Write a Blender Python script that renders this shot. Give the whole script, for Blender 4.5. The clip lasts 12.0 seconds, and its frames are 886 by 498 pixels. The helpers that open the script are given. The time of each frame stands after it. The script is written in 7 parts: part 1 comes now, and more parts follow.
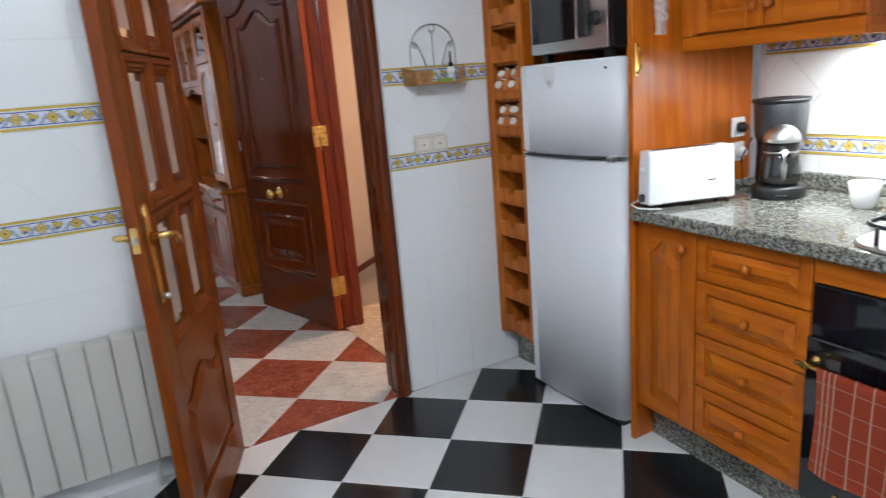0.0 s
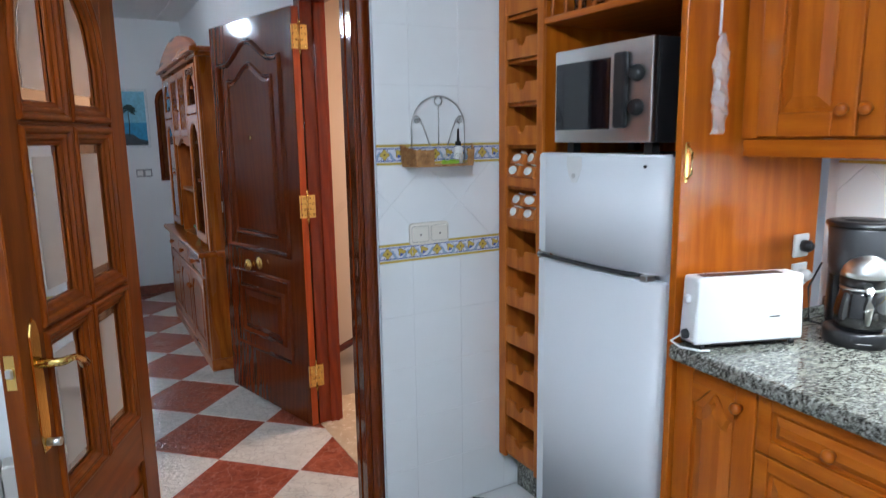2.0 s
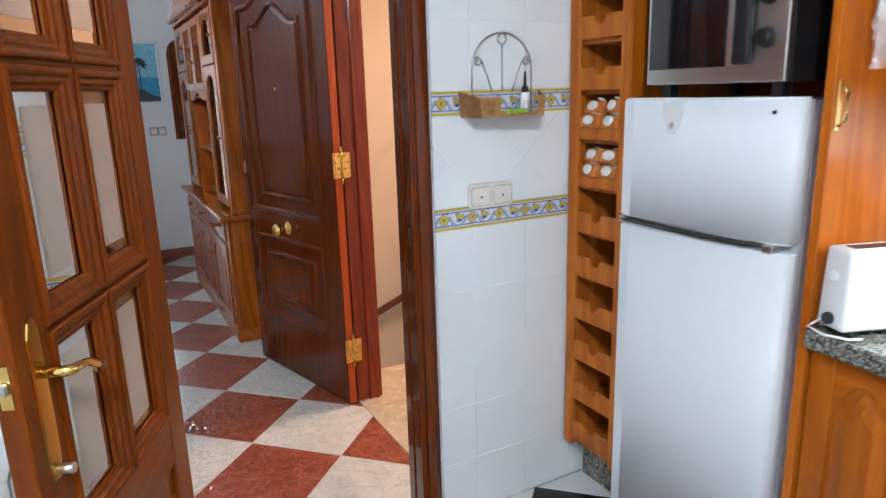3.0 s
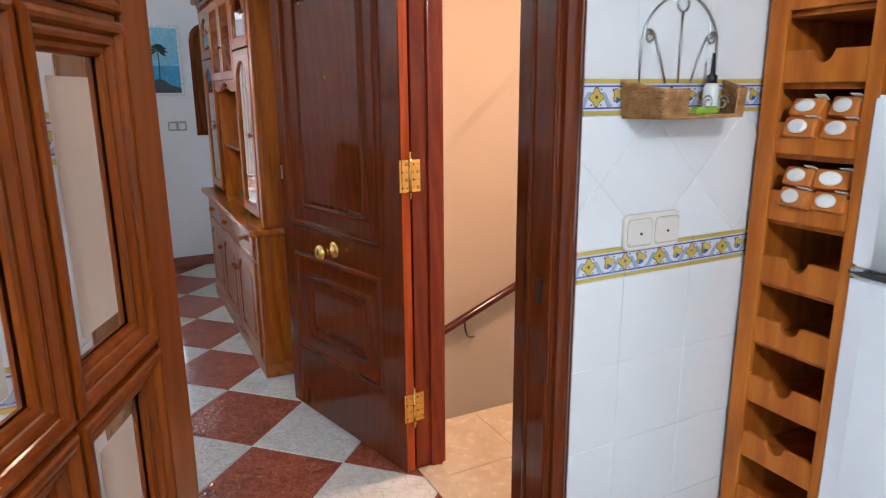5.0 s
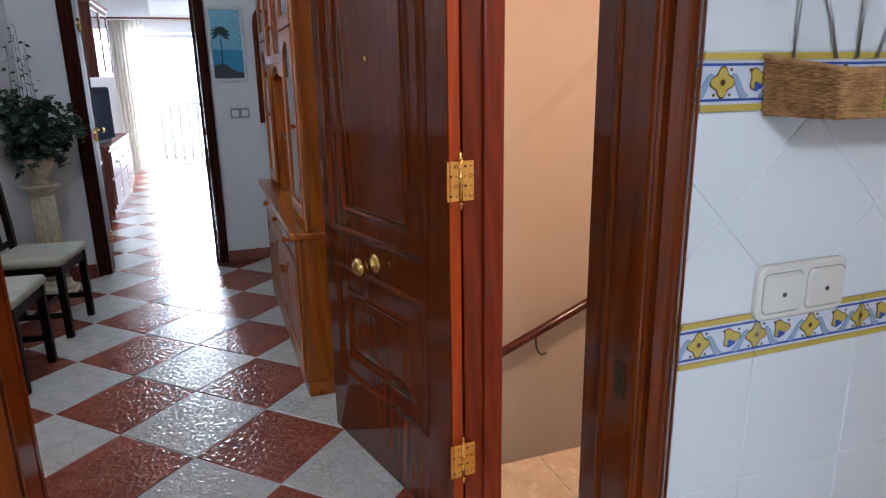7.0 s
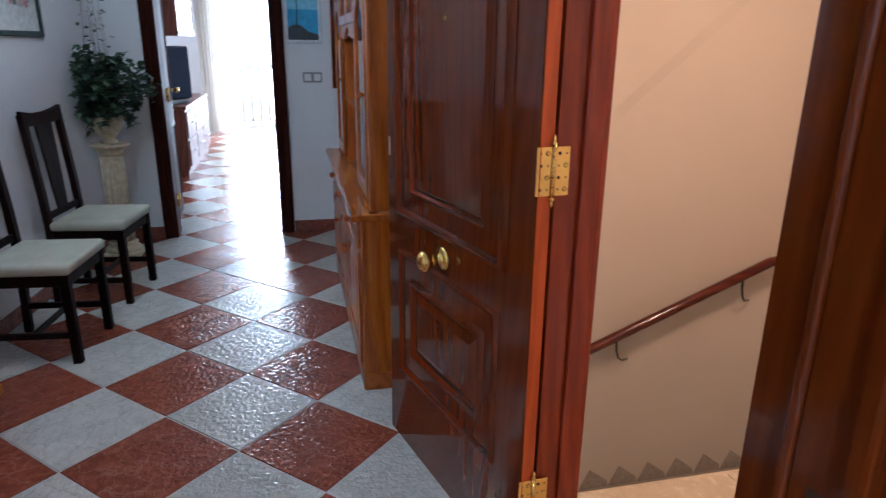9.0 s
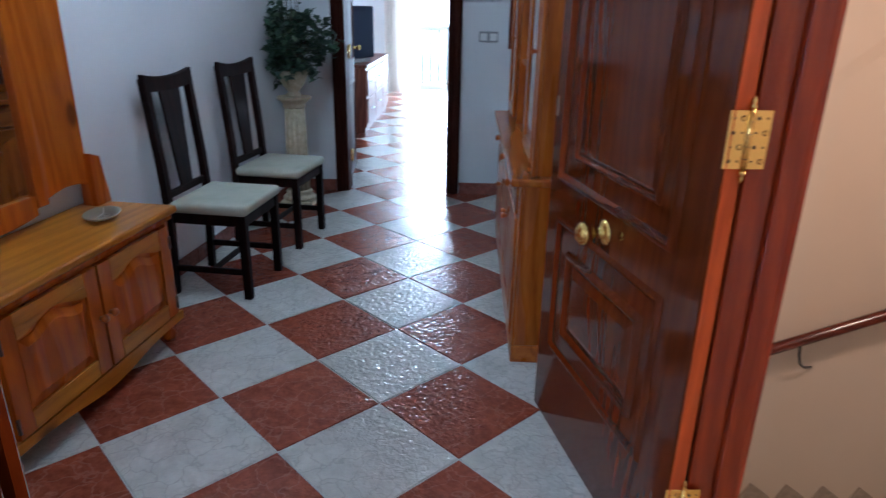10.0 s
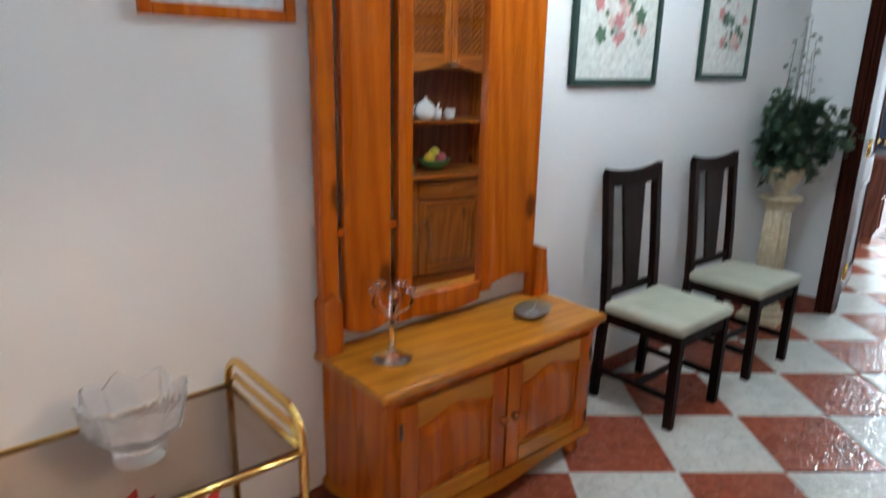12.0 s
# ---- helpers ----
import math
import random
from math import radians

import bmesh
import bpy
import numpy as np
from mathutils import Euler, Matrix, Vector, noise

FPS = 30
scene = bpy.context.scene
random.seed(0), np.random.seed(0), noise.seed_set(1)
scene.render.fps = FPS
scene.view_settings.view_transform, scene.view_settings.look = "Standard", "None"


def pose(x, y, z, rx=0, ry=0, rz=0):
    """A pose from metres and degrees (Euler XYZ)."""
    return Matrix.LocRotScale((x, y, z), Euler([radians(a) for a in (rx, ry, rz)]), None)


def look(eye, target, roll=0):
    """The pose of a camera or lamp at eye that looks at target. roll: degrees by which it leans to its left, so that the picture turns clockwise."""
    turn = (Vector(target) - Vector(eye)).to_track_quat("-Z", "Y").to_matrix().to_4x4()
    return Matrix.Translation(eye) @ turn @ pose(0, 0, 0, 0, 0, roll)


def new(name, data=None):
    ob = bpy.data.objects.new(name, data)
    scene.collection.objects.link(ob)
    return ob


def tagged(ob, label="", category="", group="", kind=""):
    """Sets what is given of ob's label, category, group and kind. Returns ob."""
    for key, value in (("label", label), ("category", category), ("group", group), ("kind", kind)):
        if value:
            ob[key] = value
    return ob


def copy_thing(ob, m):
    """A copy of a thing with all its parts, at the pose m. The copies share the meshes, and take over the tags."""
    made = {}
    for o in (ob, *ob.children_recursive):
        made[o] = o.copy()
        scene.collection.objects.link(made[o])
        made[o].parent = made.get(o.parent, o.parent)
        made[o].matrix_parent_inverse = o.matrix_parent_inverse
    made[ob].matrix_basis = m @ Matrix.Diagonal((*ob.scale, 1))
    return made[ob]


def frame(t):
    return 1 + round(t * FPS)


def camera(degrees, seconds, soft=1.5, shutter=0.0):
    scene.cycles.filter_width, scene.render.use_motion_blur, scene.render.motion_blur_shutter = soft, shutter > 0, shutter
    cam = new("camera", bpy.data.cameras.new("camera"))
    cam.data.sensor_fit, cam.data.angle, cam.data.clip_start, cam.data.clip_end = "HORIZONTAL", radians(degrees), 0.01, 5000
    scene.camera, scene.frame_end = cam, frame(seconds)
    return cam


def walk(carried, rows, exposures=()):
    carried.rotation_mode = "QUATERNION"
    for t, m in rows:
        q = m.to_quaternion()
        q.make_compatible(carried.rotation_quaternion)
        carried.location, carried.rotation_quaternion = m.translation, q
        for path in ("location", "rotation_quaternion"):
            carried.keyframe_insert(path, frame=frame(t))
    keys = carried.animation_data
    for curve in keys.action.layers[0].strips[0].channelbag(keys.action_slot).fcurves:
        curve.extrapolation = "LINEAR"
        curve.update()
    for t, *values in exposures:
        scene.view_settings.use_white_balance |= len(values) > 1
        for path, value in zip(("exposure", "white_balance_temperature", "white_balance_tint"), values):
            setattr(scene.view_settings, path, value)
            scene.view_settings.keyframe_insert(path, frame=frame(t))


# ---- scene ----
cam = camera(68.6, 12.0, soft=1.2, shutter=0.45)
PATH = [
    (0, (0.13, -0.087, 1.34), (1.091, 1.597, 0.85), -4.7),
    (0.5, (0.188, -0.003, 1.365), (1.304, 1.578, 0.859), -4.4),
    (1, (0.314, 0.124, 1.421), (1.441, 1.752, 1.143), -2.3),
    (1.5, (0.372, 0.213, 1.464), (1.409, 1.909, 1.245), -1.6),
    (2, (0.401, 0.301, 1.447), (1.372, 2.016, 1.103), -0.9),
    (2.5, (0.425, 0.464, 1.434), (1.375, 2.173, 1.016), -0.6),
    (3, (0.418, 0.652, 1.421), (1.337, 2.364, 0.948), -1.7),
    (3.2, (0.429, 0.727, 1.417), (1.323, 2.435, 0.886), -0.2),
    (3.5, (0.452, 0.829, 1.382), (1.296, 2.574, 0.887), 0.4),
    (3.7, (0.463, 0.901, 1.393), (1.278, 2.666, 0.924), -0.3),
    (5.3, (0.478, 1.404, 1.397), (1.37, 3.129, 0.92), -0.4),
    (5.5, (0.509, 1.451, 1.394), (1.381, 3.165, 0.847), 0.1),
    (6, (0.629, 1.589, 1.393), (1.393, 3.377, 0.925), -0.0),
    (6.5, (0.698, 1.65, 1.398), (1.392, 3.459, 0.904), -0.3),
    (8.3, (0.794, 1.904, 1.397), (1.35, 3.739, 0.829), -1.4),
    (8.5, (0.769, 1.939, 1.384), (1.317, 3.77, 0.797), -0.9),
    (9, (0.816, 2.006, 1.385), (1.251, 3.864, 0.784), 0.7),
    (9.5, (0.844, 2.045, 1.369), (1.046, 3.937, 0.751), 1.4),
    (10, (0.852, 2.112, 1.342), (0.791, 3.985, 0.643), 1.1),
    (10.5, (0.814, 2.257, 1.329), (0.558, 4.109, 0.618), 1.5),
    (11, (0.761, 2.378, 1.335), (0.256, 4.172, 0.609), 1.8),
    (11.5, (0.725, 2.46, 1.335), (-0.28, 4.037, 0.626), 2.7),
    (11.8, (0.741, 2.508, 1.401), (-0.54, 3.892, 0.735), 0.9),
    (12, (0.776, 2.523, 1.445), (-0.536, 3.931, 0.9), 1.2),
]
walk(cam, [(t, look(eye, target, roll)) for t, eye, target, roll in PATH],
     exposures=((0.0, -0.1, 6500, 16), (0.5, -0.16, 6250, 15), (1.0, -0.36, 5900, 14), (1.5, -0.25, 5930, 13), (2.5, 0.15, 6150, 14), (3.5, 0.4, 6450, 15), (5.5, 0.42, 6350, 16), (6.0, 0.07, 6150, 16), (6.5, -0.05, 6050, 16), (8.5, -0.22, 6150, 17), (9.0, 0.0, 5600, 13), (9.5, -0.12, 4900, 9), (10.0, 0.0, 5200, 9), (10.5, 0.08, 5550, 10), (11.5, 0.1, 5900, 10), (12.0, 0.76, 6250, 6)))

# ---- world and lights ----
world = bpy.data.worlds.new("sky")
scene.world = world
world.use_nodes = True
wn = world.node_tree
sky = wn.nodes.new("ShaderNodeTexSky")
sky.sky_type = "NISHITA"
sky.sun_disc = False
sky.sun_elevation, sky.sun_rotation = radians(56), radians(32)
wn.links.new(sky.outputs[0], wn.nodes["Background"].inputs[0])
wn.nodes["Background"].inputs[1].default_value = 0.15

SUN = bpy.data.lights.new("sun", "SUN")
SUN.energy, SUN.angle, SUN.color = 3.0, radians(0.6), (1, 0.95, 0.86)
sun = new("sun", SUN)
sun.matrix_basis = look((0, 0, 10), (-2.5, -4.0, 3.0))


def area_lamp(name, eye, target, sx, sy, watts, color):
    d = bpy.data.lights.new(name, "AREA")
    d.shape, d.size, d.size_y, d.energy, d.color = "RECTANGLE", sx, sy, watts, color
    ob = new(name, d)
    ob.matrix_basis = look(eye, target)
    return ob


bulb = bpy.data.lights.new("kitchen_light", "POINT")
bulb.energy, bulb.color, bulb.shadow_soft_size = 97, (0.82, 0.93, 1.0), 0.13
new("kitchen_light", bulb).matrix_basis = pose(0.20, 0.08, 2.30)
area_lamp("cabinet_light", (2.13, 0.97, 1.355), (2.17, 0.97, 0), 0.10, 0.5, 9, (0.90, 1.0, 1.0))
area_lamp("window_light", (0.85, 13.1, 1.15), (0.6, 6, 0.7), 2.2, 2.0, 320, (0.76, 0.89, 1.0))
area_lamp("stair_light", (2.5, 3.3, 2.45), (2.5, 3.4, 0), 0.35, 0.35, 46, (1.0, 0.66, 0.45))

# the kitchen's worktop side runs a little askew
PIVOT = (1.79, 1.468)
ASKEW = pose(*PIVOT, 0, 0, 0, -4.6) @ pose(-PIVOT[0], -PIVOT[1], 0)

# ---- mesh helpers ----


def bx(bm, x0, x1, y0, y1, z0, z1, bev=0.0, seg=1):
    m = Matrix.Translation(((x0 + x1) / 2, (y0 + y1) / 2, (z0 + z1) / 2)) @ Matrix.Diagonal((abs(x1 - x0), abs(y1 - y0), abs(z1 - z0), 1))
    r = bmesh.ops.create_cube(bm, size=1, matrix=m)
    if bev:
        es = list({e for v in r["verts"] for e in v.link_edges})
        bmesh.ops.bevel(bm, geom=es, offset=bev, segments=seg, affect="EDGES", profile=0.5)
    return bm


def box(*a, **k):
    return bx(bmesh.new(), *a, **k)


def lathe(bm, prof, n=20, m=Matrix()):
    rings = []
    for r, z in prof:
        rings.append([bm.verts.new(m @ Vector((max(r, 1e-4) * math.cos(2 * math.pi * i / n), max(r, 1e-4) * math.sin(2 * math.pi * i / n), z))) for i in range(n)])
    for a, b in zip(rings, rings[1:]):
        for i in range(n):
            f = bm.faces.new((a[i], a[(i + 1) % n], b[(i + 1) % n], b[i]))
            f.smooth = True
    bm.faces.new(rings[0][::-1])
    bm.faces.new(rings[-1])
    return bm


def tube(bm, pts, r, n=8, closed=False):
    pts = [Vector(p) for p in pts]
    rings = []
    for i, p in enumerate(pts):
        a = pts[i - 1] if i or closed else p
        b = pts[(i + 1) % len(pts)] if i < len(pts) - 1 or closed else p
        d = (b - a).normalized()
        q = d.to_track_quat("Z", "Y")
        rad = r[i] if isinstance(r, (list, tuple)) else r
        rings.append([bm.verts.new(p + q @ Vector((rad * math.cos(2 * math.pi * k / n), rad * math.sin(2 * math.pi * k / n), 0))) for k in range(n)])
    pairs = list(zip(rings, rings[1:])) + ([(rings[-1], rings[0])] if closed else [])
    for a, b in pairs:
        for k in range(n):
            f = bm.faces.new((a[k], a[(k + 1) % n], b[(k + 1) % n], b[k]))
            f.smooth = True
    if not closed:
        bm.faces.new(rings[0][::-1])
        bm.faces.new(rings[-1])
    return bm


def arc(c, r, a0, a1, n=12, plane="xz"):
    out = []
    for i in range(n + 1):
        a = radians(a0 + (a1 - a0) * i / n)
        u, v = r * math.cos(a), r * math.sin(a)
        out.append({"xz": (c[0] + u, c[1], c[2] + v), "xy": (c[0] + u, c[1] + v, c[2]), "yz": (c[0], c[1] + u, c[2] + v)}[plane])
    return out


def inset_poly(poly, d):
    """Each corner of a polygon moved inwards by about d (counter-clockwise polygon)."""
    n, out = len(poly), []
    for i in range(n):
        p, a, b = Vector(poly[i]), Vector(poly[i - 1]), Vector(poly[(i + 1) % n])
        e1, e2 = (p - a).normalized(), (b - p).normalized()
        n1, n2 = Vector((-e1.y, e1.x)), Vector((-e2.y, e2.x))
        k = n1 + n2
        k = k / max(0.35, k.dot(n1)) if k.length > 1e-6 else n1
        out.append(tuple(p + d * k))
    return out


def slab(bm, poly, y0, y1, chamfer=0.0, rise=0.0):
    """A polygon in x, z, extruded from y0 to y1 (front, smaller y), with a chamfered front edge."""
    rings = [[bm.verts.new((x, y0, z)) for x, z in poly], [bm.verts.new((x, y1 + rise, z)) for x, z in poly]]
    if chamfer:
        rings.append([bm.verts.new((x, y1, z)) for x, z in inset_poly(poly, chamfer)])
    n = len(poly)
    for a, b in zip(rings, rings[1:]):
        for i in range(n):
            bm.faces.new((a[i], a[(i + 1) % n], b[(i + 1) % n], b[i]))
    bm.faces.new(rings[0][::-1])
    bm.faces.new(rings[-1])
    bmesh.ops.recalc_face_normals(bm, faces=bm.faces)
    return bm


def arch_poly(x0, x1, z0, z1, rise, kind="arch", n=14):
    """A counter-clockwise panel outline with a shaped top: 'arch', or 'ogee' with a raised middle and shoulders."""
    pts = [(x0, z0), (x1, z0)]
    for i in range(n + 1):
        s = i / n
        x = x1 + (x0 - x1) * s
        if kind == "arch":
            h = math.sqrt(max(0, 1 - (2 * s - 1) ** 2))
        else:
            h = 0.5 - 0.5 * math.cos(2 * math.pi * min(max((s - 0.12) / 0.76, 0), 1))
        pts.append((x, z1 - rise + rise * h))
    return pts


def arch_fill(bm, x0, x1, low, top, y0, y1, n=16):
    """A solid strip between a curved lower edge low(0..1) and a straight top edge."""
    cols = []
    for i in range(n + 1):
        x, z = x0 + (x1 - x0) * i / n, min(low(i / n), top - 0.0005)
        cols.append([bm.verts.new((x, y, zz)) for y, zz in ((y0, z), (y0, top), (y1, top), (y1, z))])
    new_faces = []
    for a, b in zip(cols, cols[1:]):
        for k in range(4):
            new_faces.append(bm.faces.new((a[k], b[k], b[(k + 1) % 4], a[(k + 1) % 4])))
    new_faces += [bm.faces.new(cols[0]), bm.faces.new(cols[-1][::-1])]
    bmesh.ops.recalc_face_normals(bm, faces=new_faces)
    return bm


def moulding(bm, poly, y, w, h, n=6):
    """A half-round bead along a closed polygon in x, z on the face at y, standing proud towards -y."""
    prof = [(w * (0.5 - i / n), h * math.sin(math.pi * i / n)) for i in range(n + 1)]
    outs = []
    for o, hh in prof:
        outs.append([bm.verts.new((x, y - hh, z)) for x, z in inset_poly(poly, -o)])
    m = len(poly)
    for a, b in zip(outs, outs[1:]):
        for i in range(m):
            f = bm.faces.new((a[i], a[(i + 1) % m], b[(i + 1) % m], b[i]))
            f.smooth = True
    bmesh.ops.recalc_face_normals(bm, faces=bm.faces)
    return bm


def to_mesh(name, bm, mat, smooth=False):
    me = bpy.data.meshes.new(name)
    bm.to_mesh(me)
    bm.free()
    if smooth:
        me.polygons.foreach_set("use_smooth", [True] * len(me.polygons))
    for m in (mat if isinstance(mat, (list, tuple)) else (mat,)):
        me.materials.append(m)
    return me


def part(name, bm, mat, parent, label="", m=None, smooth=False):
    ob = new(name, bm if isinstance(bm, bpy.types.Mesh) else to_mesh(name, bm, mat, smooth))
    ob.parent = parent
    if m is not None:
        ob.matrix_basis = m
    return tagged(ob, label)


def thing(name, label, category, m=None, group="", kind=""):
    ob = new(name)
    ob.empty_display_size = 0.1
    if m is not None:
        ob.matrix_basis = m
    return tagged(ob, label, category, group, kind)


def solid(name, bm, mat, label, category, kind="", group="", m=None, smooth=False):
    ob = new(name, to_mesh(name, bm, mat, smooth))
    if m is not None:
        ob.matrix_basis = m
    return tagged(ob, label, category, group, kind)


# ---- materials ----


def base_mat(name, color, rough=0.5, metal=0.0, spec=0.5, coat=0.0):
    m = bpy.data.materials.new(name)
    m.use_nodes = True
    nt = m.node_tree
    b = nt.nodes["Principled BSDF"]
    b.inputs["Base Color"].default_value = (*color, 1)
    b.inputs["Roughness"].default_value = rough
    b.inputs["Metallic"].default_value = metal
    b.inputs["Specular IOR Level"].default_value = spec
    b.inputs["Coat Weight"].default_value = coat
    b.inputs["Coat Roughness"].default_value = 0.08
    return m, nt, b


def coords(nt, scale=(1, 1, 1), source="Object"):
    tc = nt.nodes.new("ShaderNodeTexCoord")
    mp = nt.nodes.new("ShaderNodeMapping")
    mp.inputs["Scale"].default_value = scale
    nt.links.new(tc.outputs[source], mp.inputs[0])
    return mp.outputs[0]


def noise_tex(nt, vec, scale, detail=4, rough=0.55, distort=0.0):
    n = nt.nodes.new("ShaderNodeTexNoise")
    n.inputs["Scale"].default_value, n.inputs["Detail"].default_value = scale, detail
    n.inputs["Roughness"].default_value, n.inputs["Distortion"].default_value = rough, distort
    nt.links.new(vec, n.inputs["Vector"])
    return n.outputs["Fac"]


def ramp(nt, fac, stops):
    r = nt.nodes.new("ShaderNodeValToRGB")
    el = r.color_ramp.elements
    while len(el) < len(stops):
        el.new(0.5)
    for e, (p, c) in zip(el, stops):
        e.position, e.color = p, (*c, 1) if len(c) == 3 else c
    nt.links.new(fac, r.inputs[0])
    return r.outputs[0]


def mixed(nt, fac, a, b, mode="MIX"):
    n = nt.nodes.new("ShaderNodeMix")
    n.data_type, n.blend_type = "RGBA", mode
    for sock, v in ((n.inputs["Factor"], fac), (n.inputs["A"], a), (n.inputs["B"], b)):
        if isinstance(v, (int, float)):
            sock.default_value = v
        elif isinstance(v, tuple):
            sock.default_value = (*v, 1)
        else:
            nt.links.new(v, sock)
    return n.outputs["Result"]


def bump(nt, b, height, strength, dist=0.002):
    n = nt.nodes.new("ShaderNodeBump")
    n.inputs["Strength"].default_value, n.inputs["Distance"].default_value = strength, dist
    nt.links.new(height, n.inputs["Height"])
    nt.links.new(n.outputs[0], b.inputs["Normal"])


def rough_by(nt, b, fac, lo, hi):
    mr = nt.nodes.new("ShaderNodeMapRange")
    mr.inputs["To Min"].default_value, mr.inputs["To Max"].default_value = lo, hi
    nt.links.new(fac, mr.inputs[0])
    nt.links.new(mr.outputs[0], b.inputs["Roughness"])


def wood(name, dark, mid, light, axis="z", rough=0.35, coat=0.0, ring=9.0, contrast=1.0, knots=False, spec=0.26, relief=0.12):
    m, nt, b = base_mat(name, mid, rough, coat=coat, spec=spec)
    s = {"x": (0.09, 1, 1), "y": (1, 0.09, 1), "z": (1, 1, 0.09)}[axis]
    v = coords(nt, s)
    w = nt.nodes.new("ShaderNodeTexWave")
    w.wave_type, w.bands_direction = "BANDS", "DIAGONAL"
    w.inputs["Scale"].default_value, w.inputs["Distortion"].default_value = ring, 9.0
    w.inputs["Detail"].default_value, w.inputs["Detail Scale"].default_value = 3.0, 1.2
    nt.links.new(v, w.inputs["Vector"])
    fine = noise_tex(nt, v, 160, 3, 0.6)
    big = noise_tex(nt, coords(nt, s), 6, 2)
    g = mixed(nt, 0.62, w.outputs["Color"], fine)
    col = ramp(nt, g, [(0.5 - 0.35 / contrast, dark), (0.5, mid), (0.5 + 0.3 / contrast, light)])
    col = mixed(nt, 0.18, col, ramp(nt, big, [(0.3, dark), (0.7, light)]), "OVERLAY")
    if knots:
        vo = nt.nodes.new("ShaderNodeTexVoronoi")
        vo.inputs["Scale"].default_value = 4.5
        nt.links.new(coords(nt, {"x": (0.5, 1, 1), "y": (1, 0.5, 1), "z": (1, 1, 0.5)}[axis]), vo.inputs["Vector"])
        k = ramp(nt, vo.outputs["Distance"], [(0.08, (1, 1, 1)), (0.15, (0, 0, 0))])
        col = mixed(nt, k, col, tuple(c * 0.45 for c in dark))
    nt.links.new(col, b.inputs["Base Color"])
    rough_by(nt, b, big, rough * 0.75, rough * 1.3)
    bump(nt, b, g, relief, 0.001)
    return m


PINE_Z = wood("pine_upright", (0.335, 0.080, 0.0034), (0.410, 0.108, 0.0046), (0.475, 0.140, 0.0075), "z", 0.30, 0.26)
PINE_Y = wood("pine_lengthwise", (0.335, 0.080, 0.0034), (0.410, 0.108, 0.0046), (0.475, 0.140, 0.0075), "y", 0.34, 0.14)
PINE_X = wood("pine_across", (0.335, 0.080, 0.0034), (0.410, 0.108, 0.0046), (0.475, 0.140, 0.0075), "x", 0.34, 0.14)
KNOTTY = wood("knotty_pine_upright", (0.33, 0.070, 0.0036), (0.45, 0.112, 0.0055), (0.53, 0.150, 0.0085), "z", 0.26, 0.25, knots=True)
KNOTTY_Y = wood("knotty_pine_lengthwise", (0.36, 0.125, 0.008), (0.48, 0.19, 0.013), (0.56, 0.24, 0.022), "x", 0.30, 0.3, knots=True)
RACK = wood("pale_pine", (0.34, 0.092, 0.009), (0.45, 0.135, 0.014), (0.53, 0.18, 0.022), "z", 0.45)
MAHOG = wood("varnished_mahogany", (0.104, 0.0165, 0.0024), (0.132, 0.0230, 0.0033), (0.158, 0.0300, 0.0046), "z", 0.09, 0.52, ring=14, contrast=0.75, relief=0.004, spec=0.12)
MAHOG_X = wood("varnished_mahogany_across", (0.104, 0.0165, 0.0024), (0.132, 0.0230, 0.0033), (0.158, 0.0300, 0.0046), "x", 0.11, 0.42, ring=14, contrast=0.75, relief=0.004, spec=0.12)
SAPELE = wood("sapele_door", (0.106, 0.020, 0.0016), (0.166, 0.0345, 0.0024), (0.216, 0.049, 0.0040), "z", 0.3, 0.2, ring=12, contrast=0.7, spec=0.10)
SAPELE_X = wood("sapele_door_across", (0.106, 0.020, 0.0016), (0.166, 0.0345, 0.0024), (0.216, 0.049, 0.0040), "x", 0.3, 0.2, ring=12, contrast=0.7, spec=0.10)
DARKWOOD = wood("dark_stained_wood", (0.006, 0.0018, 0.0012), (0.012, 0.0036, 0.0025), (0.022, 0.006, 0.004), "z", 0.55, 0.0, spec=0.1)


def plaster(name, color, rough=0.85):
    m, nt, b = base_mat(name, color, rough, spec=0.3)
    v = coords(nt)
    n1, n2 = noise_tex(nt, v, 1.2, 3), noise_tex(nt, v, 90, 4)
    d = tuple(c * 0.93 for c in color)
    nt.links.new(ramp(nt, n1, [(0.3, d), (0.7, color)]), b.inputs["Base Color"])
    bump(nt, b, n2, 0.25, 0.0015)
    return m


WALL = plaster("painted_plaster", (0.80, 0.82, 0.83))
STAIRWALL = plaster("stairwell_paint", (0.54, 0.455, 0.36))
CEIL = plaster("ceiling_white", (0.78, 0.79, 0.79))
WALL_GROUT = base_mat("white_wall_grout", (0.70, 0.72, 0.72), 0.8)[0]
GROUT = base_mat("grout", (0.55, 0.55, 0.53), 0.9)[0]


def random_info(nt):
    return nt.nodes.new("ShaderNodeObjectInfo").outputs["Random"]


def glaze(name, color, rough=0.12, var=0.05):
    m, nt, b = base_mat(name, color, rough, spec=0.5)
    v = coords(nt)
    n = noise_tex(nt, v, 14, 4)
    lo = tuple(c * (1 - var) for c in color)
    c1 = ramp(nt, n, [(0.3, lo), (0.7, color)])
    c2 = mixed(nt, 0.5, c1, ramp(nt, random_info(nt), [(0, lo), (1, color)]))
    nt.links.new(c2, b.inputs["Base Color"])
    rough_by(nt, b, noise_tex(nt, v, 5, 3), rough * 0.7, rough * 1.5)
    bump(nt, b, noise_tex(nt, v, 9, 2), 0.06, 0.003)
    return m


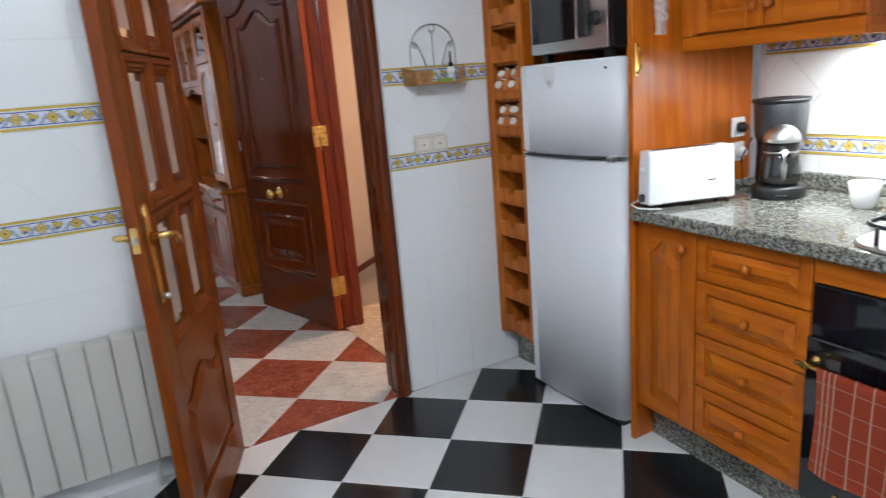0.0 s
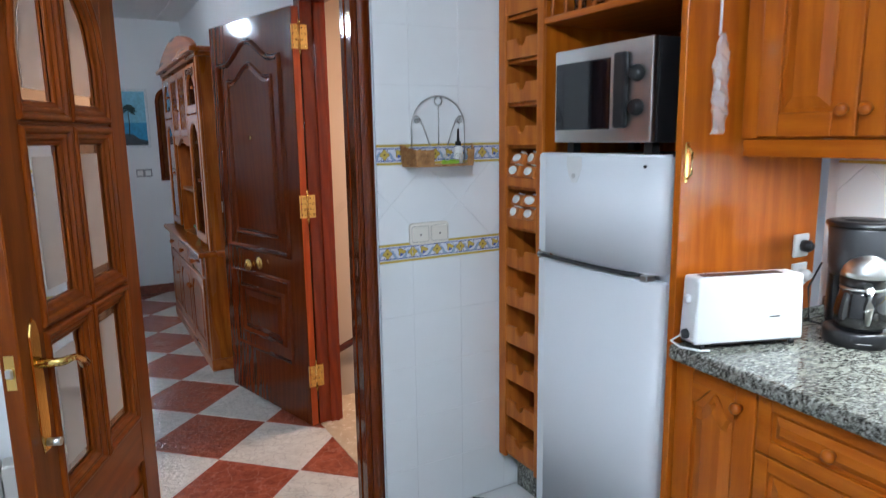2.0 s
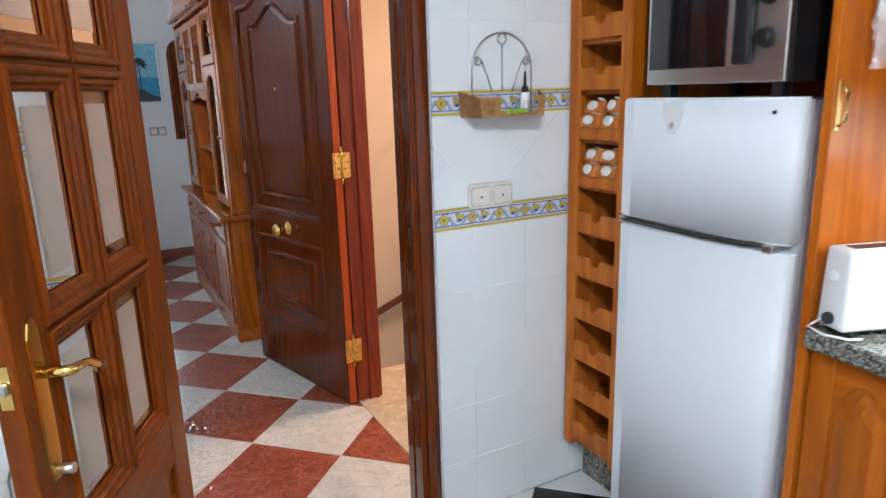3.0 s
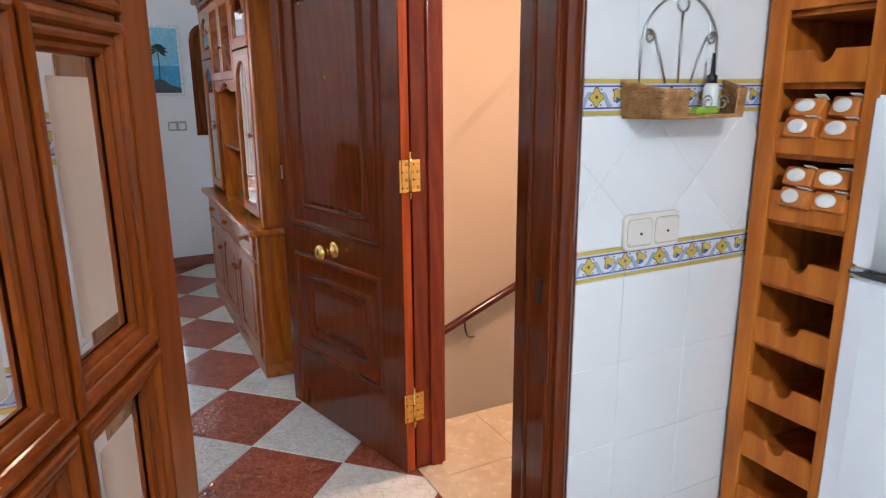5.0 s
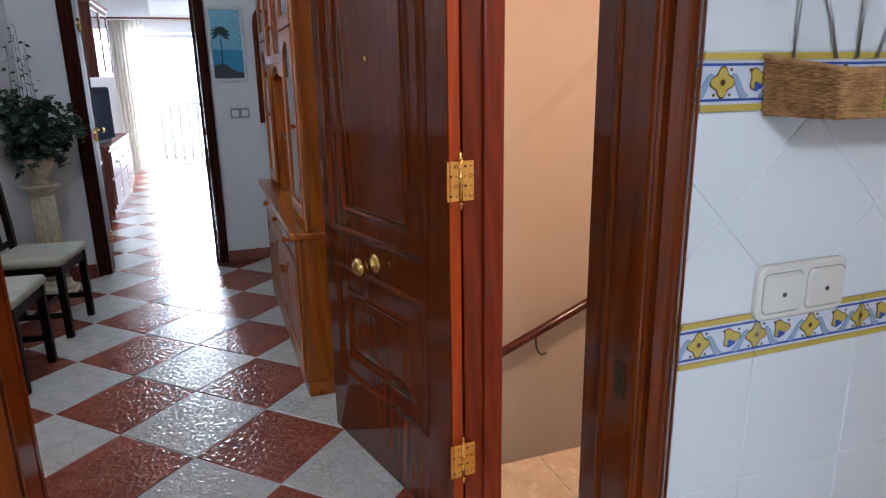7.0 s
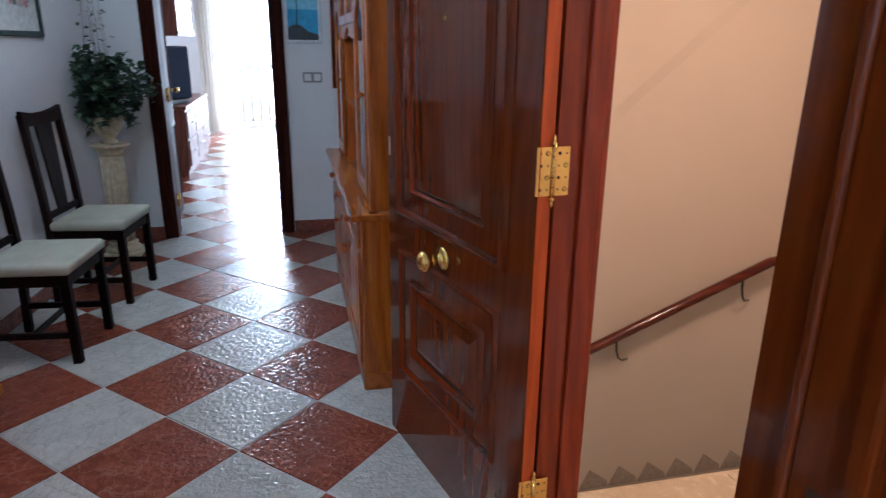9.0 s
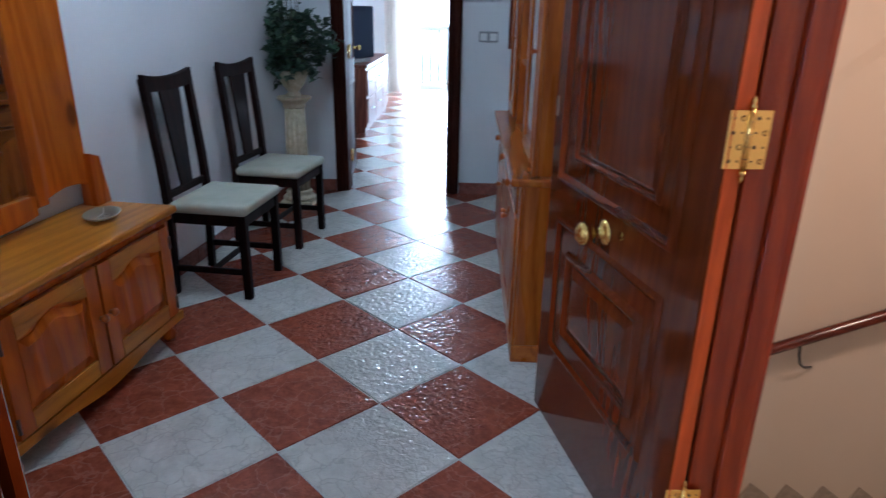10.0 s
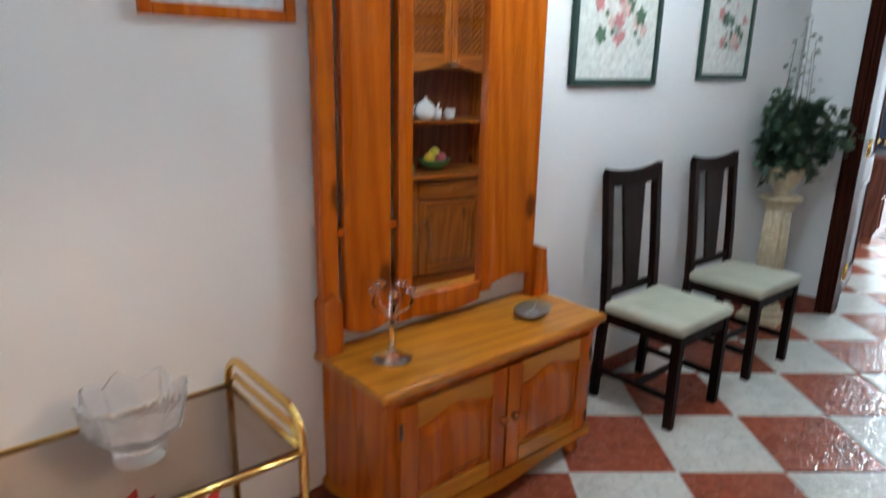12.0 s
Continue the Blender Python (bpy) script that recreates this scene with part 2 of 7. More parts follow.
TILE_WHITE = glaze("white_wall_tile", (0.78, 0.80, 0.80), 0.14, 0.03)
FLOOR_WHITE = glaze("white_floor_tile", (0.72, 0.73, 0.72), 0.16, 0.06)
FLOOR_BLACK = glaze("black_floor_tile", (0.012, 0.013, 0.015), 0.16, 0.3)


def marble_tile(name, c_lo, c_hi, vein, rough, scale, relief=0.46):
    m, nt, b = base_mat(name, c_hi, rough, spec=0.38)
    v = coords(nt)
    add = nt.nodes.new("ShaderNodeVectorMath")
    add.operation = "ADD"
    comb = nt.nodes.new("ShaderNodeCombineXYZ")
    mul = nt.nodes.new("ShaderNodeMath")
    mul.operation = "MULTIPLY"
    mul.inputs[1].default_value = 17.0
    nt.links.new(random_info(nt), mul.inputs[0])
    nt.links.new(mul.outputs[0], comb.inputs[0])
    nt.links.new(mul.outputs[0], comb.inputs[1])
    nt.links.new(v, add.inputs[0])
    nt.links.new(comb.outputs[0], add.inputs[1])
    p = add.outputs[0]
    n1 = noise_tex(nt, p, scale, 6, 0.65, 1.4)
    n2 = noise_tex(nt, p, scale * 5, 4, 0.6)
    col = ramp(nt, mixed(nt, 0.35, n1, n2), [(0.34, c_lo), (0.62, c_hi)])
    vo = nt.nodes.new("ShaderNodeTexVoronoi")
    vo.feature = "DISTANCE_TO_EDGE"
    vo.inputs["Scale"].default_value = 11
    wob = nt.nodes.new("ShaderNodeVectorMath")
    wob.operation = "MULTIPLY_ADD"
    nz = nt.nodes.new("ShaderNodeTexNoise")
    nz.inputs["Scale"].default_value = 14
    nt.links.new(p, nz.inputs["Vector"])
    nt.links.new(nz.outputs["Color"], wob.inputs[0])
    wob.inputs[1].default_value = (0.12, 0.12, 0.12)
    nt.links.new(p, wob.inputs[2])
    nt.links.new(wob.outputs[0], vo.inputs["Vector"])
    col = mixed(nt, ramp(nt, vo.outputs["Distance"], [(0.0, (0.55, 0.55, 0.55)), (0.045, (0, 0, 0))]), col, vein)
    nt.links.new(col, b.inputs["Base Color"])
    h = ramp(nt, noise_tex(nt, p, 50, 1.5, 0.5, 0.5), [(0.34, (0, 0, 0)), (0.66, (1, 1, 1))])
    bump(nt, b, h, relief, 0.0034)
    rough_by(nt, b, n2, rough * 0.8, rough * 1.3)
    return m


HALL_RED = marble_tile("red_marbled_tile", (0.17, 0.036, 0.020), (0.34, 0.088, 0.046), (0.40, 0.17, 0.115), 0.09, 9)
HALL_WHITE = marble_tile("white_marbled_tile", (0.50, 0.49, 0.45), (0.66, 0.65, 0.60), (0.36, 0.35, 0.32), 0.09, 5)
LANDING = marble_tile("beige_landing_tile", (0.44, 0.35, 0.24), (0.55, 0.46, 0.33), (0.48, 0.39, 0.28), 0.25, 5, 0.08)
SKIRT = marble_tile("red_skirting_tile", (0.16, 0.05, 0.035), (0.30, 0.10, 0.07), (0.34, 0.16, 0.12), 0.22, 12)


def granite():
    m, nt, b = base_mat("speckled_granite", (0.4, 0.4, 0.36), 0.10, spec=0.6)
    v = coords(nt)
    n1 = noise_tex(nt, v, 95, 5, 0.7)
    n2 = noise_tex(nt, v, 180, 3, 0.6)
    n3 = noise_tex(nt, v, 28, 3, 0.6, 1.0)
    g = mixed(nt, 0.4, n1, n2)
    col = ramp(nt, g, [(0.42, (0.022, 0.021, 0.018)), (0.48, (0.10, 0.098, 0.082)), (0.545, (0.22, 0.222, 0.195)), (0.63, (0.44, 0.45, 0.405))])
    col = mixed(nt, ramp(nt, n3, [(0.54, (0, 0, 0)), (0.64, (0.6, 0.6, 0.6))]), col, (0.36, 0.36, 0.30))
    nt.links.new(col, b.inputs["Base Color"])
    return m


GRANITE = granite()
BRASS = base_mat("polished_brass", (0.78, 0.52, 0.16), 0.16, 1.0)[0]
CHROME = base_mat("brushed_steel", (0.62, 0.62, 0.60), 0.28, 1.0)[0]
IRON = base_mat("grey_wire", (0.50, 0.50, 0.48), 0.32, 1.0)[0]
WHITE_PL = glaze("white_plastic", (0.78, 0.79, 0.78), 0.32, 0.03)
FRIDGE_WHITE, frn, frb = base_mat("fridge_enamel", (0.80, 0.83, 0.86), 0.38)
bump(frn, frb, noise_tex(frn, coords(frn), 320, 2), 0.05, 0.0006)
BLACK_PL = base_mat("black_plastic", (0.012, 0.012, 0.013), 0.28)[0]
BLACK_GLASS = base_mat("black_glass", (0.006, 0.006, 0.008), 0.05, spec=0.7)[0]
GREY_PL = base_mat("grey_plastic", (0.026, 0.027, 0.029), 0.3)[0]
YELLOW = base_mat("yellow_glaze", (0.55, 0.40, 0.08), 0.2)[0]
BLUE = base_mat("blue_glaze", (0.05, 0.10, 0.36), 0.2)[0]
BAND_BG = glaze("pale_blue_glaze", (0.66, 0.68, 0.75), 0.15, 0.06)
OUTLINE = base_mat("brown_glaze", (0.10, 0.055, 0.03), 0.2)[0]
PALEBLUE = base_mat("grey_blue_glaze", (0.30, 0.40, 0.52), 0.2)[0]


def clear_glass(name, color=(1, 1, 1), rough=0.0, ior=1.45):
    m, nt, b = base_mat(name, color, rough)
    b.inputs["Transmission Weight"].default_value = 1.0
    b.inputs["IOR"].default_value = ior
    return m


GLASS = clear_glass("clear_glass")
MIRROR = base_mat("mirror_silver", (0.86, 0.87, 0.87), 0.01, 1.0)[0]

# ---- setting ----
CEIL_Z = 2.52


def wall_x(y):
    """The hall's west wall runs a little askew."""
    return -0.79 + (y - 3.62) * 0.107


WEST_TURN = -math.degrees(math.atan(0.107))


def boxes(name, rows, mat, label, category="wall", kind="structure"):
    bm = bmesh.new()
    for r in rows:
        bx(bm, *r)
    return solid(name, bm, mat, label, category, kind)


wall_kn = boxes("wall_kitchen_north", [(-1.1, 0.50, 2.37, 2.50, 0, CEIL_Z), (1.261, 2.55, 2.37, 2.50, 0, CEIL_Z), (0.50, 1.261, 2.37, 2.50, 2.035, CEIL_Z)],
                WALL, "white wall between kitchen and hall, tiled on the kitchen side")
wall_ke = boxes("wall_kitchen_east", [(2.41, 2.55, -1.85, 1.50, 0, CEIL_Z - 0.001)], WALL, "white tiled wall behind the worktop")
wall_ke.matrix_basis = ASKEW
boxes("wall_fridge_recess", [(2.41, 2.55, 1.50, 2.37, 0, CEIL_Z - 0.002)], WALL, "plain wall behind the fridge housing")
boxes("wall_kitchen_west", [(-1.1, -0.95, -1.8, 2.37, 0, CEIL_Z)], WALL, "plain white kitchen wall")
boxes("wall_kitchen_south", [(-1.1, 2.55, -1.95, -1.8, 0, CEIL_Z)], WALL, "plain white kitchen wall")
boxes("wall_hall_east", [(1.40, 1.47, 2.50, 2.54, 0, CEIL_Z), (1.40, 1.47, 3.365, 6.95, 0, CEIL_Z), (1.40, 1.47, 2.54, 3.365, 2.09, CEIL_Z)],
      WALL, "pale painted plaster wall with the entrance opening")
boxes("wall_hall_north", [(-0.60, -0.06, 6.95, 7.07, 0, CEIL_Z), (0.73, 1.56, 6.95, 7.07, 0, CEIL_Z), (-0.06, 0.73, 6.95, 7.07, 2.06, CEIL_Z)],
      WALL, "pale painted plaster wall at the end of the hall")
bmw = bmesh.new()
quad = [(wall_x(2.4), 2.4), (wall_x(7.05), 7.05), (wall_x(7.05) - 0.14, 7.05), (wall_x(2.4) - 0.14, 2.4)]
lo = [bmw.verts.new((x, y, 0)) for x, y in quad]
hi = [bmw.verts.new((x, y, CEIL_Z)) for x, y in quad]
for i in range(4):
    bmw.faces.new((lo[i], lo[(i + 1) % 4], hi[(i + 1) % 4], hi[i]))
bmw.faces.new(lo[::-1]), bmw.faces.new(hi)
bmesh.ops.recalc_face_normals(bmw, faces=bmw.faces)
solid("wall_hall_west", bmw, WALL, "pale painted plaster wall behind chest and chairs", "wall", "structure")
boxes("wall_living_west", [(-1.75, -1.6, 7.07, 13.2, 0, 2.6)], WALL, "white living room wall")
boxes("wall_living_east", [(2.9, 3.05, 7.07, 13.2, 0, 2.6)], WALL, "white living room wall")
boxes("wall_living_south", [(-1.75, -0.60, 6.95, 7.07, 0, 2.6), (1.56, 3.05, 6.95, 7.07, 0, 2.6)], WALL, "white living room wall")
boxes("wall_living_north", [(-1.75, -0.25, 13.2, 13.35, 0, 2.6), (2.0, 3.05, 13.2, 13.35, 0, 2.6), (-0.25, 2.0, 13.2, 13.35, 2.12, 2.6)], WALL, "white wall round the balcony window")
boxes("wall_stair_back", [(1.42, 3.9, 4.60, 4.75, -1.6, 2.9)], STAIRWALL, "cream painted stairwell wall", "wall")
boxes("wall_stair_east", [(3.75, 3.9, 2.50, 4.60, -1.6, 2.9)], STAIRWALL, "cream painted stairwell wall", "wall")
boxes("wall_stair_south", [(2.55, 3.9, 2.37, 2.50, -1.6, 2.9), (1.50, 2.55, 2.3705, 2.4995, -1.6, -0.125), (1.50, 2.55, 2.3705, 2.4995, CEIL_Z + 0.101, 2.9)], STAIRWALL, "cream painted stairwell wall", "wall")
boxes("wall_stair_west", [(1.471, 1.51, 3.366, 4.60, -1.6, 2.9), (1.471, 1.51, 2.50, 3.366, 2.15, 2.9), (1.471, 1.51, 2.50, 2.52, 0, 2.15)], STAIRWALL, "cream painted stairwell wall", "wall")
boxes("ceiling_stair", [(1.45, 3.9, 2.3, 4.75, 2.9, 3.0)], STAIRWALL, "cream stairwell ceiling", "ceiling")
# Raised slab added so its sloped edge draws the diagonal shading on the wall.
bmf = bmesh.new()
slab(bmf, [(1.52, 0.50), (3.3, 2.05), (3.3, 2.899), (1.52, 2.899)], 4.6, 4.592, 0.05, 0.0072)
solid("stair_shade_slab", bmf, STAIRWALL, "thin cream wall slab added for the shading along the stair slope", "wall", "structure")
boxes("ceiling_kitchen", [(-1.1, 2.55, -1.95, 2.37, CEIL_Z, CEIL_Z + 0.1)], CEIL, "white kitchen ceiling", "ceiling")
bmc = box(-1.1, 1.40, 2.37, 7.07, CEIL_Z + 0.012, CEIL_Z + 0.1)
for cx in range(-2, 3):
    for cy in range(4, 12):
        bx(bmc, cx * 0.6 + 0.003, cx * 0.6 + 0.597, cy * 0.6 + 0.003, cy * 0.6 + 0.597, CEIL_Z, CEIL_Z + 0.015, 0.003)
solid("ceiling_hall", bmc, CEIL, "white panelled hall ceiling", "ceiling", "structure")
boxes("ceiling_living", [(-1.75, 3.05, 6.95, 13.35, 2.6, 2.7)], CEIL, "white living room ceiling", "ceiling")

# ---- floors, tile by tile ----


def clip(poly, edges):
    """A polygon cut by half planes (a, b, c): a x + b y <= c."""
    for a, b, c in edges:
        out = []
        for i, p in enumerate(poly):
            q = poly[(i + 1) % len(poly)]
            fp, fq = a * p[0] + b * p[1] - c, a * q[0] + b * q[1] - c
            if fp <= 0:
                out.append(p)
            if fp * fq < 0:
                s = fp / (fp - fq)
                out.append((p[0] + s * (q[0] - p[0]), p[1] + s * (q[1] - p[1])))
        poly = out
        if len(poly) < 3:
            return []
    return poly


def flat_piece(poly, thick, chamfer=0.0015):
    """A tile lying flat: outline counter-clockwise, top at z = 0."""
    bm = bmesh.new()
    rings = [[bm.verts.new((x, y, -thick)) for x, y in poly], [bm.verts.new((x, y, -chamfer)) for x, y in poly],
             [bm.verts.new((x, y, 0)) for x, y in inset_poly(poly, chamfer)]]
    n = len(poly)
    for a, b in zip(rings, rings[1:]):
        for i in range(n):
            bm.faces.new((a[i], a[(i + 1) % n], b[(i + 1) % n], b[i]))
    bm.faces.new(rings[2])
    return bm


def diamond_floor(parent, origin, side, joint, mats, edges, span):
    """Square tiles laid at 45 degrees; mats[(i + j) % 2] is their colour."""
    d = side / math.sqrt(2)
    h = (side - joint) / math.sqrt(2)
    whole = [(h, 0), (0, h), (-h, 0), (0, -h)]
    shared = {}
    for i in range(*span):
        for j in range(*span):
            cx, cy = origin[0] + (i + j + 1) * d, origin[1] + (i - j) * d
            poly = [(cx + x, cy + y) for x, y in whole]
            cut = clip(poly, edges)
            if len(cut) < 3:
                continue
            area = abs(sum(cut[k][0] * cut[(k + 1) % len(cut)][1] - cut[(k + 1) % len(cut)][0] * cut[k][1] for k in range(len(cut)))) / 2
            if area < 0.0008:
                continue
            k = (i + j) % 2
            if area > 0.99 * 2 * h * h:
                if k not in shared:
                    shared[k] = to_mesh("tile", flat_piece(whole, 0.008, 0.0026), mats[k])
                me = shared[k]
            else:
                me = to_mesh("tile", flat_piece([(x - cx, y - cy) for x, y in cut], 0.008), mats[k])
            part("tile", me, None, parent, m=pose(cx, cy, 0))


floor_k = solid("floor_kitchen", box(-0.95, 2.41, -1.8, 2.36, -0.1, -0.0025), GROUT, "black and white chequered ceramic floor laid diagonally", "floor", "structure")
floor_h = solid("floor_hall", box(-1.1, 1.40, 2.36, 7.01, -0.1, -0.003), GROUT, "red and white marbled ceramic floor laid diagonally", "floor", "structure")
floor_l = solid("floor_living", box(-1.6, 2.9, 7.01, 13.2, -0.1, -0.003), GROUT, "red and white marbled ceramic floor laid diagonally", "floor", "structure")
floor_s = solid("floor_landing", box(1.40, 3.75, 2.50, 3.62, -0.12, -0.003), GROUT, "beige tiled stair landing", "floor", "structure")


# ---- casings ----


def casing_profile(bm, x0, x1, y_wall, y_out, z0, z1):
    """An upright casing between x0 (opening) and x1: a small bead at the opening, a flat, then a broad rounded moulding."""
    w, s = x1 - x0, 1 if y_out > y_wall else -1
    pts = [(0.0, 0.0), (0.0, 0.004), (0.03, 0.008), (0.08, 0.009), (0.13, 0.007), (0.15, 0.002), (0.26, 0.003), (0.28, 0.001), (0.31, 0.006)]
    pts += [(0.31 + 0.55 * i / 10, 0.008 + 0.011 * math.sin(math.pi * (0.12 + 0.80 * i / 10))) for i in range(11)]
    pts += [(0.88, 0.004), (0.91, 0.003), (0.93, 0.007), (0.97, 0.008), (1.0, 0.005), (1.0, 0.0)]
    prof = [(x0, y_wall)] + [(x0 + a * w, y_out + s * h) for a, h in pts] + [(x1, y_wall)]
    lo_ring, hi_ring = ([bm.verts.new((x, y, z)) for x, y in prof] for z in (z0, z1))
    n = len(prof)
    for i in range(n):
        bm.faces.new((lo_ring[i], lo_ring[(i + 1) % n], hi_ring[(i + 1) % n], hi_ring[i]))
    bm.faces.new(lo_ring), bm.faces.new(hi_ring)
    bmesh.ops.recalc_face_normals(bm, faces=bm.faces)
    return bm


BRONZE = base_mat("dull_bronze", (0.10, 0.055, 0.03), 0.4, 0.8)[0]
# Red mahogany made lighter and redder: warm stair light put into its colour.
JAMB = wood("warm_tinted_mahogany", (0.15, 0.014, 0.003), (0.235, 0.025, 0.005), (0.30, 0.036, 0.007), "z", 0.14, 0.4, ring=14, contrast=0.8)
fr = thing("door_frame_kitchen", "dark varnished mahogany door frame between kitchen and hall", "door frame", kind="structure")
for nm, x0, x1 in (("casing", 1.228, 1.296), ("casing", 0.515, 0.44)):
    kx0, kx1 = (x0, x1) if x0 > 1 else (0.48, 0.42)
    part(nm, casing_profile(bmesh.new(), kx0, kx1, 2.36, 2.35, 0, 2.09), MAHOG, fr)
    part(nm, casing_profile(bmesh.new(), 1.266 if x0 > 1 else x0, 1.335 if x0 > 1 else x1, 2.50, 2.508, 0, 2.09), MAHOG, fr)
bmt = bmesh.new()
for yw, yo in ((2.36, 2.35), (2.50, 2.508)):
    ya, yb = sorted((yw, yo))
    bx(bmt, 0.516, 1.250, ya, yb, 2.02, 2.09, 0.003)
    s = 1 if yo > yw else -1
    ya, yb = sorted((yo, yo + s * 0.012))
    bx(bmt, 0.516, 1.250, ya, yb, 2.045, 2.08, 0.004, 2)
part("head_casing", bmt, MAHOG_X, fr)
for x0, x1, sx in ((1.251, 1.262, 1.240), (0.5002, 0.506, 0.506)):
    bm = box(x0, x1, 2.3605, 2.4995, 0, 2.02, 0.002)
    if x0 > 1:
        bx(bm, 1.240, 1.2505, 2.3605, 2.424, 0, 2.015, 0.002)
        bx(bm, 1.236, 1.2505, 2.4245, 2.437, 0, 2.015, 0.004, 3)
    else:
        bx(bm, sx, sx + 0.012, 2.43, 2.488, 0, 2.015, 0.004, 2)
    part("jamb", bm, MAHOG, fr)
part("head_jamb", box(0.516, 1.250, 2.3605, 2.4995, 2.0, 2.019, 0.002), MAHOG_X, fr)
part("strike_plate", box(1.2385, 1.2405, 2.380, 2.402, 0.965, 1.02, 0.001), BRONZE, fr, "dull bronze strike plate")

# Mahogany edge turned bright orange: the stairwell's warm light put into the colour.
LIT_EDGE = wood("warm_lit_hinge_edge", (0.30, 0.042, 0.005), (0.42, 0.068, 0.008), (0.50, 0.09, 0.011), "z", 0.3, 0.2, ring=14, contrast=0.8)
fe = thing("door_frame_entrance", "glossy red mahogany entrance door frame, warm stair light in its colour", "door frame", kind="structure")
for y0, y1 in ((3.340, 3.364), (2.541, 2.565)):
    part("jamb", box(1.383, 1.506, y0, y1, 0, 2.089, 0.002), JAMB, fe)
    ys = y0 - 0.014 if y0 > 3 else y1
    part("door_stop", box(1.440, 1.488, ys, ys + 0.0138, 0, 2.065, 0.005, 2), JAMB, fe)
part("head_jamb", box(1.383, 1.506, 2.566, 3.339, 2.065, 2.089, 0.002), JAMB, fe)
bm = box(1.372, 1.399, 2.52, 3.43, 2.09, 2.17, 0.003)
bx(bm, 1.360, 1.372, 2.52, 3.43, 2.115, 2.16, 0.004, 2)
part("head_casing", bm, MAHOG, fe)
part("casing", box(1.383, 1.399, 3.3645, 3.43, 0, 2.089, 0.003), MAHOG, fe)
part("threshold", box(1.385, 1.47, 2.566, 3.339, 0.0005, 0.006, 0.002), LANDING, fe)

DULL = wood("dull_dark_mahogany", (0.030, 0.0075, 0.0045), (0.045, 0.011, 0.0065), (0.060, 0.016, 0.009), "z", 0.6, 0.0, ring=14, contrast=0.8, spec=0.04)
fl = thing("door_frame_living", "dark mahogany door frame at the end of the hall", "door frame", kind="structure")
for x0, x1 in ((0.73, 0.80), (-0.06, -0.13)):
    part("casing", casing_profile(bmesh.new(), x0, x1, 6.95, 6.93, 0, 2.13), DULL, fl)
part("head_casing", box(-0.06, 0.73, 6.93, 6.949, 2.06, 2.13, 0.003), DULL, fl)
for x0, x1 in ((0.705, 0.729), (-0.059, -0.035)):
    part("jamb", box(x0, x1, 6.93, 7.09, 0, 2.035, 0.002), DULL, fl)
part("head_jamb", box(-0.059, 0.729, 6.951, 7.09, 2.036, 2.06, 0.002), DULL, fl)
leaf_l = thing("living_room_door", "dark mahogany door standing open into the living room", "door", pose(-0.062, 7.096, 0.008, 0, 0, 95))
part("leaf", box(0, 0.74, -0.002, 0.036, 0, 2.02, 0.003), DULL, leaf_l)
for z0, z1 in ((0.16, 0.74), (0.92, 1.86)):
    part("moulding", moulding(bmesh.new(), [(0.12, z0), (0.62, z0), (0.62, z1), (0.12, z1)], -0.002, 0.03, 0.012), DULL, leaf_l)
for s_ in (-1, 1):
    part("knob", lathe(bmesh.new(), [(0.022, 0), (0.022, 0.005), (0.010, 0.012), (0.010, 0.03), (0.024, 0.045), (0.018, 0.06), (0.004, 0.064)], 16, pose(0, 0, 0, 90 * (1 if s_ < 0 else -1))), BRASS, leaf_l, "brass knob", m=pose(0.68, -0.002 if s_ < 0 else 0.036, 1.0))

# ---- kitchen: cabinets ----


def knob(parent, mat, m, r=0.015, label="turned wooden knob"):
    return part("knob", lathe(bmesh.new(), [(r * 0.55, 0), (r * 0.5, r * 0.5), (r * 0.95, r * 0.9), (r, r * 1.3), (r * 0.75, r * 1.75), (r * 0.2, r * 1.95)], 14), mat, parent, label, m @ pose(0, 0, 0, 90))


def panel_door(parent, w, h, m, mat_v, mat_h, kind="arch", name="door", stile=0.058, thick=0.02, rise=0.05, knob_at=None, knob_mat=None):
    """A framed door with a raised, chamfered field, front towards -y, its lower left corner at the origin of m."""
    door = part(name, box(0.001, w - 0.001, 0.010, thick, 0.001, h - 0.001, 0.001), mat_v, parent, m=m)
    part("stile", box(0.001, stile, 0, 0.0101, 0.001, h - 0.001, 0.003, seg=2), mat_v, door)
    part("stile", box(w - stile, w - 0.001, 0, 0.0101, 0.001, h - 0.001, 0.003, seg=2), mat_v, door)
    part("rail", box(stile, w - stile, 0, 0.0101, 0.001, stile, 0.003, seg=2), mat_h, door)
    bm = bmesh.new()
    top = stile if kind == "flat" else stile * 0.75
    bx(bm, stile, w - stile, 0, 0.0101, h - top, h - 0.001, 0.003, 2)
    if kind != "flat":
        curve = (lambda s: math.sqrt(max(0, 1 - (2 * s - 1) ** 2))) if kind == "arch" else (lambda s: 0.5 - 0.5 * math.cos(2 * math.pi * s))
        arch_fill(bm, stile, w - stile, lambda s: h - top - rise + rise * curve(s), h - top + 0.001, 0.0004, 0.0101)
    part("rail", bm, mat_h, door)
    g = 0.010
    x0, x1, z0, z1 = stile + g, w - stile - g, stile + g, h - top - g
    poly = [(x0, z0), (x1, z0), (x1, z1), (x0, z1)] if kind == "flat" else arch_poly(x0, x1, z0, z1, rise, kind)
    part("raised_panel", slab(bmesh.new(), poly, 0.0105, -0.001, min(0.028, 0.3 * (x1 - x0), 0.3 * (z1 - z0)), 0.0095), mat_v, door)
    if knob_at:
        knob(door, knob_mat or mat_v, pose(knob_at[0], 0, knob_at[1]))
    return door


